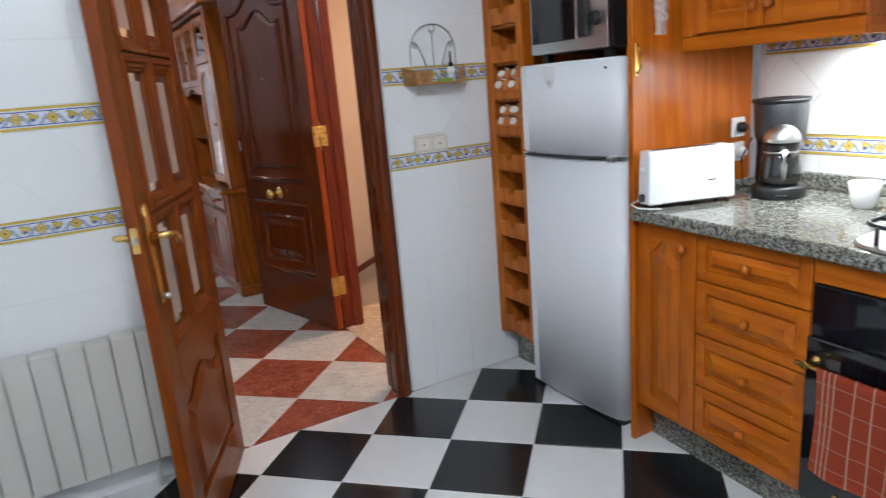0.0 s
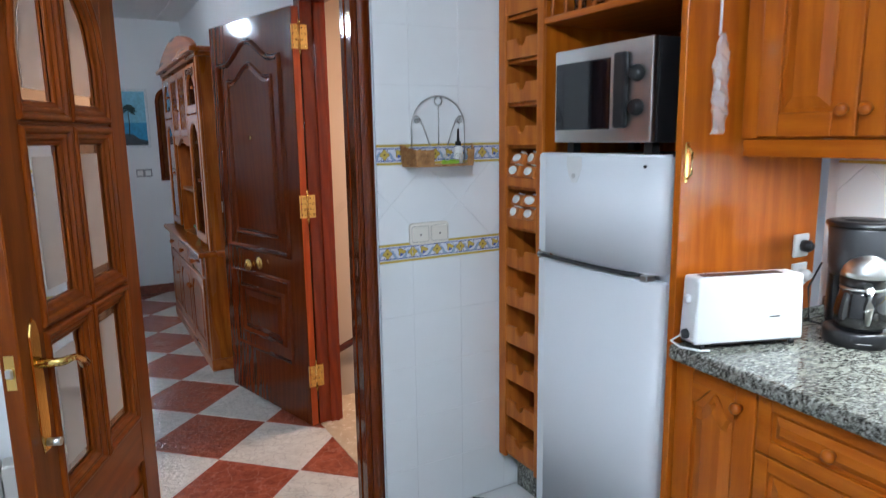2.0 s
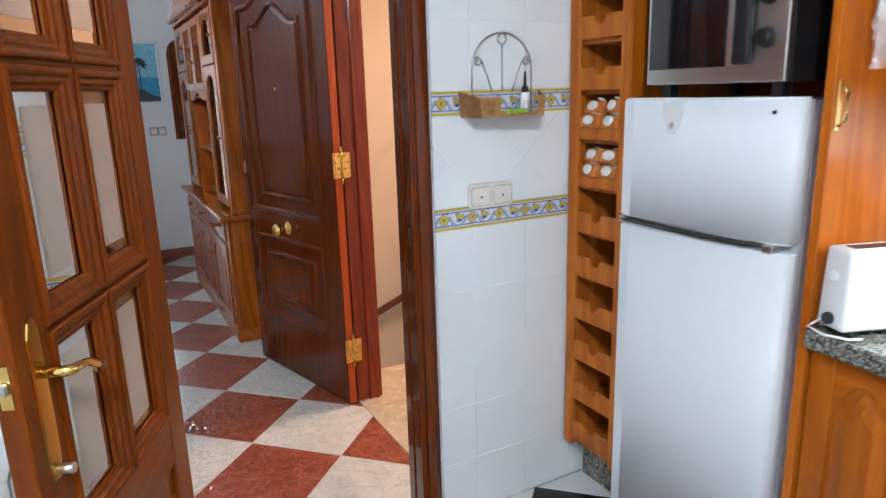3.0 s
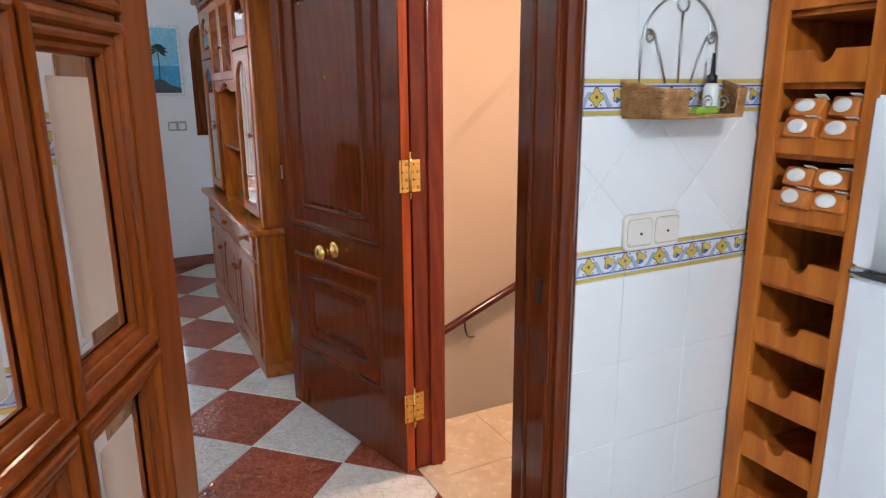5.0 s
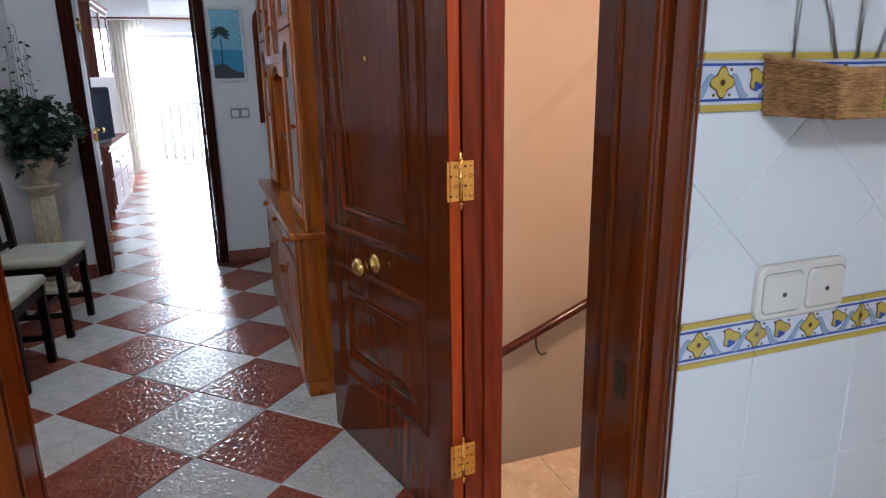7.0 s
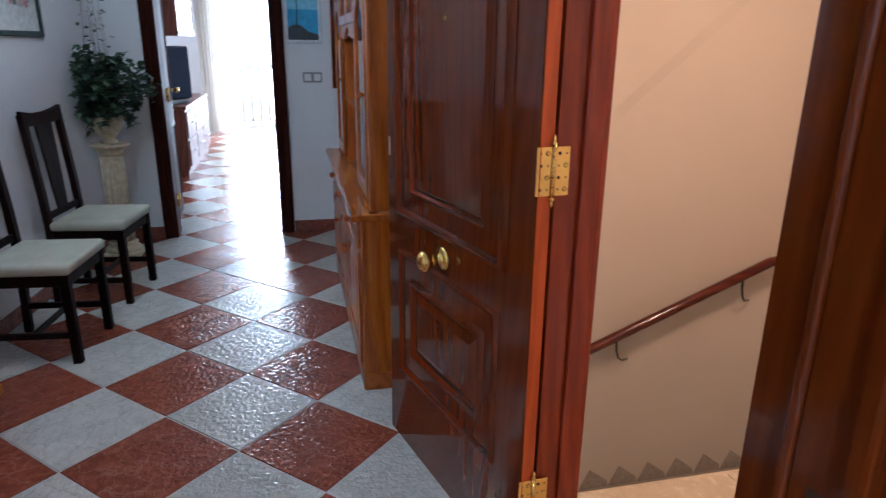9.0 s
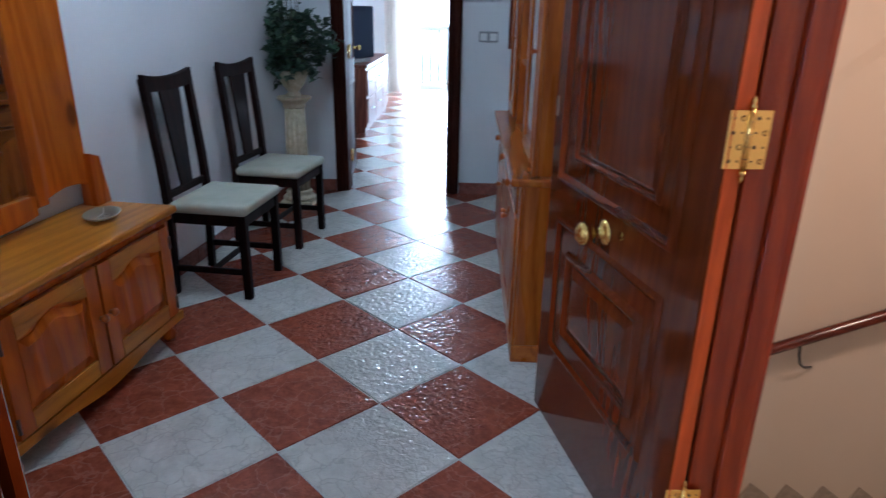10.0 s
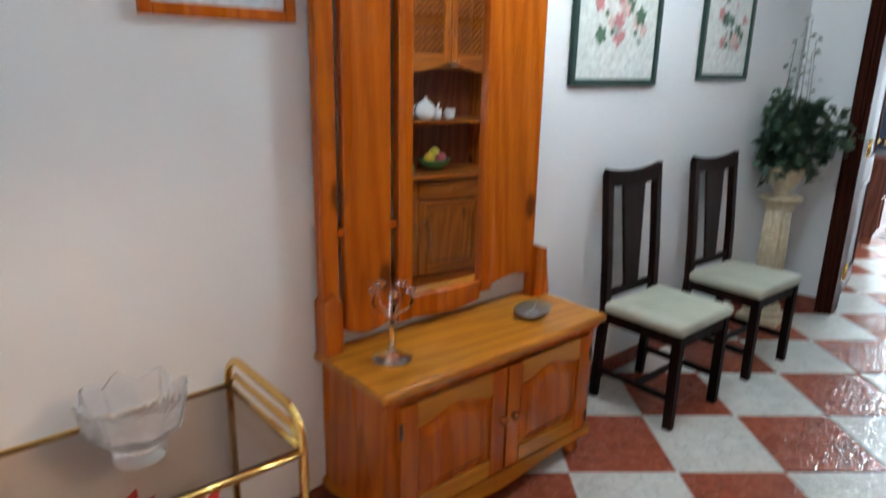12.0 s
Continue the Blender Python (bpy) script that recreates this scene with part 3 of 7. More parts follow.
def east(x, y, z):
    """A place on the kitchen's east side: local x runs towards -y, the front faces -x."""
    return pose(x, y, z, 0, 0, -90)


FX = 1.79


def base_at(y):
    """A place in the row of base units, which runs askew."""
    return ASKEW @ east(FX, 1.466 - (1.466 - y) * 1.035, 0) @ Matrix.Diagonal((1.035, 1, 1.05, 1))


unit = thing("base_cabinet", "honey pine base cabinet with one arched door", "cabinet", base_at(1.466), "pine kitchen units")
part("body", box(0, 0.25, 0.02, 0.60, 0.135, 0.80), PINE_Z, unit)
panel_door(unit, 0.248, 0.655, pose(0.001, 0, 0.14), PINE_Z, PINE_X, "ogee", knob_at=(0.205, 0.60))
part("plinth", box(0, 0.25, 0.075, 0.095, 0.001, 0.134), GRANITE, unit, "speckled granite plinth")

unit = thing("drawer_cabinet", "honey pine base cabinet with four drawers", "cabinet", base_at(1.214), "pine kitchen units")
part("body", box(0, 0.372, 0.02, 0.60, 0.135, 0.80), PINE_Z, unit)
for z0, z1 in ((0.655, 0.798), (0.483, 0.652), (0.314, 0.480), (0.140, 0.311)):
    panel_door(unit, 0.370, z1 - z0, pose(0.001, 0, z0), PINE_X, PINE_X, "flat", "drawer_front", stile=0.036, knob_at=(0.185, (z1 - z0) / 2))
part("plinth", box(0, 0.372, 0.075, 0.095, 0.001, 0.134), GRANITE, unit, "speckled granite plinth")

unit = thing("oven_cabinet", "honey pine housing round the built-in oven", "cabinet", base_at(0.840), "pine kitchen units")
part("body", box(0, 0.60, 0.02, 0.60, 0.135, 0.80), PINE_Z, unit)
part("rail", box(0, 0.60, 0.0, 0.02, 0.735, 0.80, 0.002), PINE_X, unit)
part("plinth", box(0, 0.60, 0.075, 0.095, 0.001, 0.134), GRANITE, unit, "speckled granite plinth")
oven = thing("oven", "black glass built-in oven with a brass rail", "oven", base_at(0.840))
part("front", box(0.004, 0.596, -0.006, 0.018, 0.14, 0.732, 0.003), BLACK_GLASS, oven)
part("door", box(0.004, 0.596, -0.022, -0.0065, 0.15, 0.60, 0.004), BLACK_GLASS, oven)
bar = part("handle", tube(bmesh.new(), [(0.01, -0.07, 0.545), (0.58, -0.07, 0.545)], 0.007, 10), BRASS, oven, "brass towel rail handle")
for x in (0.035, 0.555):
    part("bracket", lathe(bmesh.new(), [(0.013, 0), (0.013, 0.006), (0.006, 0.010), (0.006, 0.038), (0.010, 0.044), (0.010, 0.055)], 12, pose(0, 0, 0, 90)), BRASS, bar, m=pose(x, -0.022, 0.545))
part("vent", box(0.10, 0.112, -0.026, -0.0225, 0.17, 0.205, 0.002), BRASS, oven, "small brass clip")

unit = thing("base_cabinet", "honey pine base cabinet with one flat door", "cabinet", base_at(0.238), "pine kitchen units")
part("body", box(0, 0.6, 0.02, 0.60, 0.135, 0.80), PINE_Z, unit)
panel_door(unit, 0.598, 0.655, pose(0.001, 0, 0.14), PINE_Z, PINE_X, "ogee", knob_at=(0.06, 0.60))
part("plinth", box(0, 0.6, 0.075, 0.095, 0.001, 0.134), GRANITE, unit, "speckled granite plinth")

TOP = 0.885
bm = box(1.755, 2.40, -0.5, 1.466, 0.8405, TOP, 0.012, 3)
worktop = solid("worktop", bm, GRANITE, "grey speckled polished granite worktop", "worktop", m=ASKEW)
part("upstand", box(2.378, 2.40, -0.5, 1.466, TOP + 0.0005, TOP + 0.057, 0.003), GRANITE, worktop)
part("upstand", box(1.80, 2.377, 1.452, 1.466, TOP + 0.0005, TOP + 0.03, 0.003), GRANITE, worktop)

# tall housing round the fridge
tall = thing("fridge_housing", "tall honey pine housing with niche, wine rack and open shelf", "cabinet")
part("side_panel", box(1.775, 2.40, 1.468, 1.490, 0.0, 2.40, 0.002), PINE_Z, tall, "wide pine side panel with cathedral grain")
part("latch", box(0, 0.014, -0.004, 0, 0, 0.105, 0.002), BRASS, tall, "small brass door pull", m=pose(1.785, 1.468, 1.315))
bm = bmesh.new()
tube(bm, [(0.007, -0.003, 0.01), (0.007, -0.016, 0.025), (0.007, -0.016, 0.08), (0.007, -0.003, 0.095)], 0.0035, 8)
part("pull", bm, BRASS, tall, m=pose(1.785, 1.465, 1.315))
part("divider", box(1.82, 2.40, 2.088, 2.108, 0.17, 2.40, 0.002), PINE_Z, tall)
part("side", box(1.82, 2.40, 2.322, 2.342, 0.17, 2.40, 0.002), RACK, tall)
part("filler", box(1.84, 1.86, 2.342, 2.3595, 0.17, 2.40), RACK, tall)
part("back", box(2.385, 2.40, 1.490, 2.322, 0.17, 2.40), PINE_Z, tall)
part("stile", box(1.806, 1.8195, 2.085, 2.118, 0.17, 2.40, 0.003, 2), RACK, tall)
part("stile", box(1.806, 1.8195, 2.300, 2.345, 0.17, 2.40, 0.003, 2), RACK, tall)
part("shelf", box(1.81, 2.384, 1.4905, 2.0875, 1.804, 1.826, 0.003), PINE_Y, tall)
part("top", box(1.80, 2.40, 1.4905, 2.345, 2.401, 2.43, 0.003), PINE_Y, tall)
gal = part("gallery_rail", box(1.812, 1.826, 1.4905, 2.0875, 1.884, 1.894, 0.003), PINE_Y, tall)
for i in range(9):
    part("spindle", lathe(bmesh.new(), [(0.005, 0), (0.007, 0.008), (0.004, 0.015), (0.009, 0.029), (0.004, 0.043), (0.007, 0.051), (0.005, 0.0575)], 8), RACK, gal, m=pose(1.819, 1.525 + i * 0.066, 1.8263))
for k in range(14):
    z = 0.185 + k * 0.1515
    sh = part("bottle_shelf", box(1.83, 2.38, 2.1085, 2.3215, z, z + 0.012), RACK, tall)
    n, x0, x1 = 48, 2.109, 2.321
    pts = [(x0, z + 0.0125), (x1, z + 0.0125)]
    for i in range(n + 1):
        s = i / n
        y = x1 + (x0 - x1) * s
        dz = 0.068
        if abs(s - 0.5) < 0.115:
            dz = 0.068 - 0.027 * math.sqrt(1 - ((s - 0.5) / 0.115) ** 2)
        pts.append((y, z + 0.0125 + dz))
    part("bottle_rest", slab(bmesh.new(), [(2.109 + 2.321 - a, b) for a, b in pts][::-1], 0.012, 0.0, 0.002, 0.002), RACK, sh, m=pose(1.81, 4.43, 0, 0, 0, -90))
part("plinth", box(1.90, 1.92, 2.085, 2.345, 0.0005, 0.169), GRANITE, tall, "speckled granite plinth")
part("base", box(1.83, 2.40, 2.088, 2.342, 0.1695, 0.184), RACK, tall)

# upper cabinet, end facing the hob
upper = thing("wall_cabinet", "honey pine wall cabinet with two raised-panel doors", "cabinet", ASKEW @ east(1.98, 1.466, 1.38), "pine kitchen units")
part("body", box(0, 0.604, 0.021, 0.42, 0.045, 0.80), PINE_Z, upper)
part("pelmet", box(0, 0.604, 0.012, 0.032, 0.0, 0.0445, 0.002), PINE_X, upper)
part("side_pelmet", box(0.585, 0.604, 0.033, 0.419, 0.0, 0.0445, 0.002), PINE_Y, upper)
part("filler", box(0, 0.05, 0.004, 0.0205, 0.046, 0.80, 0.002), PINE_Z, upper)
panel_door(upper, 0.262, 0.74, pose(0.051, 0, 0.05), PINE_Z, PINE_X, "flat", stile=0.06, knob_at=(0.236, 0.062))
panel_door(upper, 0.285, 0.74, pose(0.316, 0, 0.05), PINE_Z, PINE_X, "flat", stile=0.06, knob_at=(0.026, 0.062))
part("light_tube", box(0.12, 0.56, 0.06, 0.10, 0.012, 0.04, 0.008, 2), WHITE_PL, upper, "white fluorescent tube holder")

HOOD_TILE = glaze("grey_blue_hood_tile", (0.36, 0.40, 0.46), 0.2, 0.08)
hood = thing("cooker_hood", "pine cooker hood with a tiled frieze", "cooker hood", ASKEW @ east(1.885, 0.838, 1.522))
part("lower_moulding", box(0, 0.62, 0, 0.53, 0, 0.05, 0.012, 3), PINE_X, hood)
part("frieze", box(0.02, 0.60, 0.02, 0.53, 0.0505, 0.145), HOOD_TILE, hood, "grey-blue tiled frieze with blue and yellow flowers")
for z in (0.0505, 0.133):
    part("tile_rim", box(0.019, 0.601, 0.0185, 0.022, z, z + 0.012, 0.001), YELLOW, hood, "yellow glazed tile rim")
for k in range(10):
    bm = bmesh.new()
    lathe(bm, [(0.015 - 0.005 * (k % 2), 0), (0.013 - 0.005 * (k % 2), 0.002)], 10, pose(0, 0, 0, 90))
    part("tile_flower", bm, PALEBLUE if k % 2 else YELLOW, hood, m=pose(0.055 + k * 0.056, 0.0195, 0.098))
part("cornice", slab(bmesh.new(), [(0.0, 0.1455), (0.62, 0.1455), (0.635, 0.195), (-0.003, 0.195)], 0.53, -0.02, 0.006, 0.006), PINE_X, hood)
part("canopy", slab(bmesh.new(), [(0.02, 0.1955), (0.60, 0.1955), (0.42, 0.84), (0.2, 0.84)], 0.53, 0.10), PINE_Z, hood)

# ---- fridge ----
fridge = thing("fridge_freezer", "white two-door fridge freezer in a pine housing", "fridge")


def fridge_door(z0, z1):
    pts = [(2.098, 1.855), (2.098, 1.812), (2.088, 1.800)]
    for i in range(1, 12):
        s = i / 12
        pts.append((2.088 - 0.45 * s, 1.800 - 0.010 * math.sin(math.pi * s)))
    for i in range(7):
        a = math.pi / 2 * i / 6
        pts.append((1.638 - 0.082 * math.sin(a) , 1.800 + 0.040 * (1 - math.cos(a))))
    pts.append((1.556, 1.855))
    bm = bmesh.new()
    lo = [bm.verts.new((x, y, z0)) for y, x in pts]
    hi = [bm.verts.new((x, y, z1)) for y, x in pts]
    n = len(pts)
    for i in range(n):
        f = bm.faces.new((lo[i], lo[(i + 1) % n], hi[(i + 1) % n], hi[i]))
        f.smooth = 2 < i < n - 2
    bm.faces.new(lo), bm.faces.new(hi)
    bmesh.ops.recalc_face_normals(bm, faces=bm.faces)
    caps = [e for f in bm.faces if len(f.edges) > 6 for e in f.edges]
    bmesh.ops.bevel(bm, geom=list(set(caps)), offset=0.006, segments=2, affect="EDGES")
    return bm


part("body", box(1.86, 2.36, 1.556, 2.098, 0.02, 1.375, 0.006), FRIDGE_WHITE, fridge)
fd = part("freezer_door", fridge_door(1.044, 1.385), FRIDGE_WHITE, fridge)
part("badge", slab(bmesh.new(), [(-0.036, 0.0), (0.036, 0.0), (0.036, -0.03), (0.026, -0.06), (0.012, -0.082), (-0.012, -0.082), (-0.026, -0.06), (-0.036, -0.03)][::-1], 0.003, -0.003, 0.002, 0.002), WHITE_PL, fd, "white shield-shaped badge", m=east(1.7915, 1.90, 1.375))
bm = bmesh.new()
lathe(bm, [(0.008, 0), (0.008, 0.002)], 12, pose(0, 0, 0, 90))
part("emblem", bm, CHROME, fd, m=east(1.7875, 1.90, 1.315))
part("fridge_door", fridge_door(0.014, 1.024), FRIDGE_WHITE, fridge)
bm = bmesh.new()
pts = [(2.09 - 0.5 * i / 14, 1.799 - 0.012 * math.sin(math.pi * i / 14) + (0.03 if i > 12 else 0), 1.034 + 0.004 * i / 14) for i in range(15)]
tube(bm, [(x, y, z) for y, x, z in pts], 0.0072, 8)
part("handle_strip", bm, GREY_PL, fridge, "grey handle strip between the doors")
for y in (2.075, 1.60):
    part("hinge", box(1.792, 1.83, y - 0.014, y + 0.014, 1.0245, 1.0435, 0.003), CHROME, fridge)
part("screw", lathe(bmesh.new(), [(0.005, 0), (0.005, 0.004)], 8, pose(0, 0, 0, 90)), GREY_PL, fridge, m=east(1.803, 1.615, 1.352))
for x in (1.90, 2.32):
    for y in (1.59, 2.06):
        part("foot", box(x - 0.02, x + 0.02, y - 0.02, y + 0.02, 0, 0.0205), BLACK_PL, fridge)
part("kick_grille", box(1.812, 1.859, 1.56, 2.095, 0.002, 0.0135), BLACK_PL, fridge)

# microwave on the fridge
mw = thing("microwave", "silver and black countertop microwave oven", "microwave", east(1.79, 2.0, 1.388))
part("case", box(0.0, 0.41, 0.02, 0.36, 0.030, 0.318, 0.006, 2), BLACK_PL, mw)
part("front", box(0.0, 0.41, 0.0, 0.0195, 0.032, 0.316, 0.004, 2), CHROME, mw)
part("window", box(0.012, 0.255, -0.006, -0.0003, 0.070, 0.275, 0.003, 2), BLACK_GLASS, mw, "dark glass door window")
part("door_edge", box(0.256, 0.276, -0.008, -0.0003, 0.070, 0.282, 0.003), CHROME, mw)
part("handle", box(0.280, 0.326, -0.022, -0.0003, 0.072, 0.284, 0.008, 2), BLACK_PL, mw)
for z in (0.129, 0.222):
    part("dial", lathe(bmesh.new(), [(0.024, 0), (0.024, 0.006), (0.019, 0.022), (0.015, 0.024)], 16, pose(0, 0, 0, 90)), BLACK_PL, mw, m=pose(0.358, -0.0003, z))
for x in (0.04, 0.37):
    for y in (0.05, 0.32):
        part("foot", box(x - 0.015, x + 0.015, y - 0.015, y + 0.015, -0.002, 0.0305), BLACK_PL, mw)

# ---- glass door of the kitchen ----
gd = thing("kitchen_door", "open sapele door with six etched panes and an arched top", "door", pose(0.508, 2.36, 0.008, 0, 0, 246.2))
W_, H_, T_ = 0.655, 1.995, 0.038
S_, Z0_, Z1_, Z2_ = 0.10, 0.655, 1.055, 1.478
# local x runs from the hinge to the free edge; the face towards the opening is at y = T_
part("stile", box(0, S_, 0, T_, 0, H_, 0.003), SAPELE, gd)
part("stile", box(W_ - S_, W_, 0, T_, 0, H_, 0.003), SAPELE, gd)
part("rail", box(S_, W_ - S_, 0, T_, 0, 0.16, 0.003), SAPELE_X, gd)
part("rail", box(S_, W_ - S_, 0, T_, 0.53, Z0_, 0.003), SAPELE_X, gd)


def arch_top(x):
    return 1.63 + 0.235 * math.sqrt(max(0, 1 - ((x - W_ / 2) / (W_ / 2 - S_)) ** 2))


bm = bmesh.new()
arch_fill(bm, S_, W_ - S_, lambda s: arch_top(S_ + (W_ - 2 * S_) * s), H_ - 0.001, 0.0003, T_ - 0.0003, 32)
part("rail", bm, SAPELE_X, gd)
part("muntin", box(W_ / 2 - 0.005, W_ / 2 + 0.005, 0.004, T_ - 0.004, Z0_, 1.864, 0.002), SAPELE, gd)
for z in (Z1_, Z2_):
    part("muntin", box(S_, W_ - S_, 0.0035, T_ - 0.0035, z - 0.005, z + 0.005, 0.002), SAPELE_X, gd)


def frosted():
    m, nt, b = base_mat("frosted_glass", (0.56, 0.52, 0.47), 0.34)
    b.inputs["Transmission Weight"].default_value = 0.5
    b.inputs["IOR"].default_value = 1.3
    nt.links.new(ramp(nt, noise_tex(nt, coords(nt), 5, 3), [(0.3, (0.53, 0.48, 0.43)), (0.7, (0.60, 0.56, 0.51))]), b.inputs["Base Color"])
    bump(nt, b, noise_tex(nt, coords(nt), 300, 2), 0.2, 0.0008)
    return m


def bead_ring(bm, poly):
    """Stepped glazing beads on both faces of the leaf, from the opening's edge down to the glass."""
    prof = [(0.0, -0.004), (0.001, 0.004), (0.004, 0.0065), (0.009, 0.0075), (0.014, 0.006), (0.017, 0.001), (0.019, -0.001), (0.023, 0.0), (0.028, -0.001), (0.031, -0.005), (0.033, -0.007), (0.038, -0.0075), (0.042, -0.010), (0.043, -0.0155)]
    for y, sg in ((0.0, -1), (T_, 1)):
        rings = [[bm.verts.new((x, y + sg * h, z)) for x, z in inset_poly(poly, d)] for d, h in prof]
        n = len(poly)
        for p, q in zip(rings, rings[1:]):
            for i in range(n):
                bm.faces.new((p[i], p[(i + 1) % n], q[(i + 1) % n], q[i]))
    bmesh.ops.recalc_face_normals(bm, faces=bm.faces)
    return bm


FROST = frosted()
for xa, xb in ((S_, W_ / 2 - 0.004), (W_ / 2 + 0.004, W_ - S_)):
    for za, zb, arched in ((Z0_, Z1_ - 0.004, False), (Z1_ + 0.004, Z2_ - 0.004, False), (Z2_ + 0.004, 0, True)):
        poly = [(xa, za), (xb, za)]
        if arched:
            for i in range(13):
                x = xb + (xa - xb) * i / 12
                poly.append((x, arch_top(x)))
        else:
            poly += [(xb, zb), (xa, zb)]
        pane = part("pane", slab(bmesh.new(), inset_poly(poly, 0.036), 0.021, 0.017), GLASS, gd, "clear glass pane with an etched field and an arched top" if arched else "clear glass pane with an etched field")
        pane.visible_shadow = False
        field = part("etched_field", slab(bmesh.new(), inset_poly(poly, 0.066), 0.0225, 0.0213), FROST, pane, "beige frosted field leaving a clear margin")
        field.visible_shadow = False
        part("glazing_bead", bead_ring(bmesh.new(), poly), SAPELE, pane, "stepped wooden glazing bead")
for y, s in ((0.003, 1), (T_ - 0.003, -1)):
    bm = bmesh.new()
    slab(bm, arch_poly(0.112, W_ - 0.112, 0.175, 0.52, 0.06, "ogee"), 0.0, -0.012, 0.035, 0.009)
    part("raised_panel", bm, SAPELE, gd, m=pose(0 if s == 1 else W_, y + 0.006 * s, 0, 0, 0, 0 if s == 1 else 180))
part("infill", box(0.099, W_ - 0.099, 0.012, 0.026, 0.15, 0.54), SAPELE, gd)
for y, s in ((0.0, -1), (T_, 1)):
    hz = 1.0
    plate = part("handle_plate", slab(bmesh.new(), [(W_ - 0.068, hz - 0.19), (W_ - 0.044, hz - 0.19), (W_ - 0.036, hz - 0.15), (W_ - 0.036, hz + 0.06), (W_ - 0.044, hz + 0.085), (W_ - 0.056, hz + 0.095), (W_ - 0.068, hz + 0.085), (W_ - 0.076, hz + 0.06), (W_ - 0.076, hz - 0.15)], 0, -0.004, 0.003, 0.002), BRASS, gd, "polished brass handle plate",
                 m=pose(0, y, 0) if s == -1 else pose(2 * W_ - 0.112, y, 0, 0, 0, 180))
    lv = [(W_ - 0.056, y, hz), (W_ - 0.056, y + s * 0.045, hz), (W_ - 0.062, y + s * 0.052, hz), (W_ - 0.10, y + s * 0.054, hz - 0.004), (W_ - 0.14, y + s * 0.05, hz - 0.022), (W_ - 0.165, y + s * 0.044, hz - 0.04)]
    part("lever", tube(bmesh.new(), lv, [0.010, 0.009, 0.009, 0.007, 0.009, 0.012], 10), BRASS, gd, "brass lever handle")
part("key", tube(bmesh.new(), [(W_ - 0.056, T_ + 0.004, 0.83), (W_ - 0.056, T_ + 0.03, 0.83)], 0.009, 8), CHROME, gd)
part("latch_plate", box(W_, W_ + 0.002, 0.009, T_ - 0.009, 0.965, 1.035, 0.0008), BRASS, gd, "brass latch plate on the door edge")
part("latch_bolt", box(W_ + 0.002, W_ + 0.010, 0.012, T_ - 0.012, 0.99, 1.01, 0.003), CHROME, gd)
for z in (0.22, 1.0, 1.78):
    part("hinge", tube(bmesh.new(), [(-0.004, T_ / 2, z - 0.045), (-0.004, T_ / 2, z + 0.045)], 0.006, 8), BRASS, gd)

# ---- entrance door ----
ang = math.degrees(math.atan2(0.815, -0.209))
ed = thing("entrance_door", "open varnished mahogany entrance door with carved panels and brass knob", "door", pose(1.336, 3.325, 0.006, 0, 0, ang))
# local x from the hinge to the free edge; the carved face is at y = 0 towards +y, thickness towards -y
LW, LH, LT = 0.845, 2.035, 0.039
flip = pose(LW, 0, 0, 0, 0, 180)
part("leaf", box(0, LW, -LT, 0, 0, LH, 0.003), MAHOG, ed)
# Thin sheet over the leaf's edge that carries the painted warm light.
part("hinge_edge", box(-0.0015, 0, -LT + 0.002, -0.002, 0.002, LH - 0.002), LIT_EDGE, ed, "hinge edge of the door, warm stair light painted in orange-red")


def on_face(poly):
    return [(LW - x, z) for x, z in poly][::-1]


big = arch_poly(LW - 0.755, LW - 0.125, 0.858, 1.925, 0.10, "ogee", 24)
inner = arch_poly(LW - 0.658, LW - 0.205, 0.938, 1.815, 0.075, "ogee", 24)
low1 = [(LW - 0.74, 0.295), (LW - 0.145, 0.295), (LW - 0.145, 0.722), (LW - 0.74, 0.722)]
low2 = [(LW - 0.645, 0.38), (LW - 0.215, 0.38), (LW - 0.215, 0.637), (LW - 0.645, 0.637)]
for poly, w, h in ((big, 0.030, 0.016), (inner, 0.018, 0.010), (low1, 0.024, 0.012), (low2, 0.03, 0.015)):
    part("moulding", moulding(bmesh.new(), poly, 0, w, h), MAHOG, ed, m=flip)
part("raised_panel", slab(bmesh.new(), inset_poly(low2, 0.02), 0.001, -0.010, 0.03, 0.008), MAHOG, ed, m=flip)
part("raised_panel", slab(bmesh.new(), inset_poly(inner, 0.012), 0.001, -0.006, 0.012, 0.005), MAHOG, ed, m=flip)
KX = 0.44
kn = part("door_knob", lathe(bmesh.new(), [(0.036, 0), (0.036, 0.005), (0.026, 0.010), (0.012, 0.018), (0.012, 0.034), (0.024, 0.042), (0.032, 0.056), (0.030, 0.070), (0.018, 0.080), (0.005, 0.083)], 22, pose(0, 0, 0, -90)), BRASS, ed, "polished brass door knob", m=pose(KX, 0, 0.785))
part("keyhole", lathe(bmesh.new(), [(0.011, 0), (0.011, 0.004)], 12, pose(0, 0, 0, -90)), BRASS, ed, m=pose(KX - 0.09, 0, 0.805))
part("peephole", lathe(bmesh.new(), [(0.009, 0), (0.009, 0.004), (0.004, 0.005)], 12, pose(0, 0, 0, -90)), BRASS, ed, m=pose(0.436, 0.006, 1.445))
part("lock", box(LW, LW + 0.002, -0.034, -0.012, 0.74, 0.92), BRASS, ed)
part("bolt_plate", box(LW - 0.02, LW - 0.006, 0.0, 0.002, 1.03, 1.09, 0.001), CHROME, ed)


HOLE = base_mat("dark_screw_hole", (0.05, 0.025, 0.008), 0.6)[0]


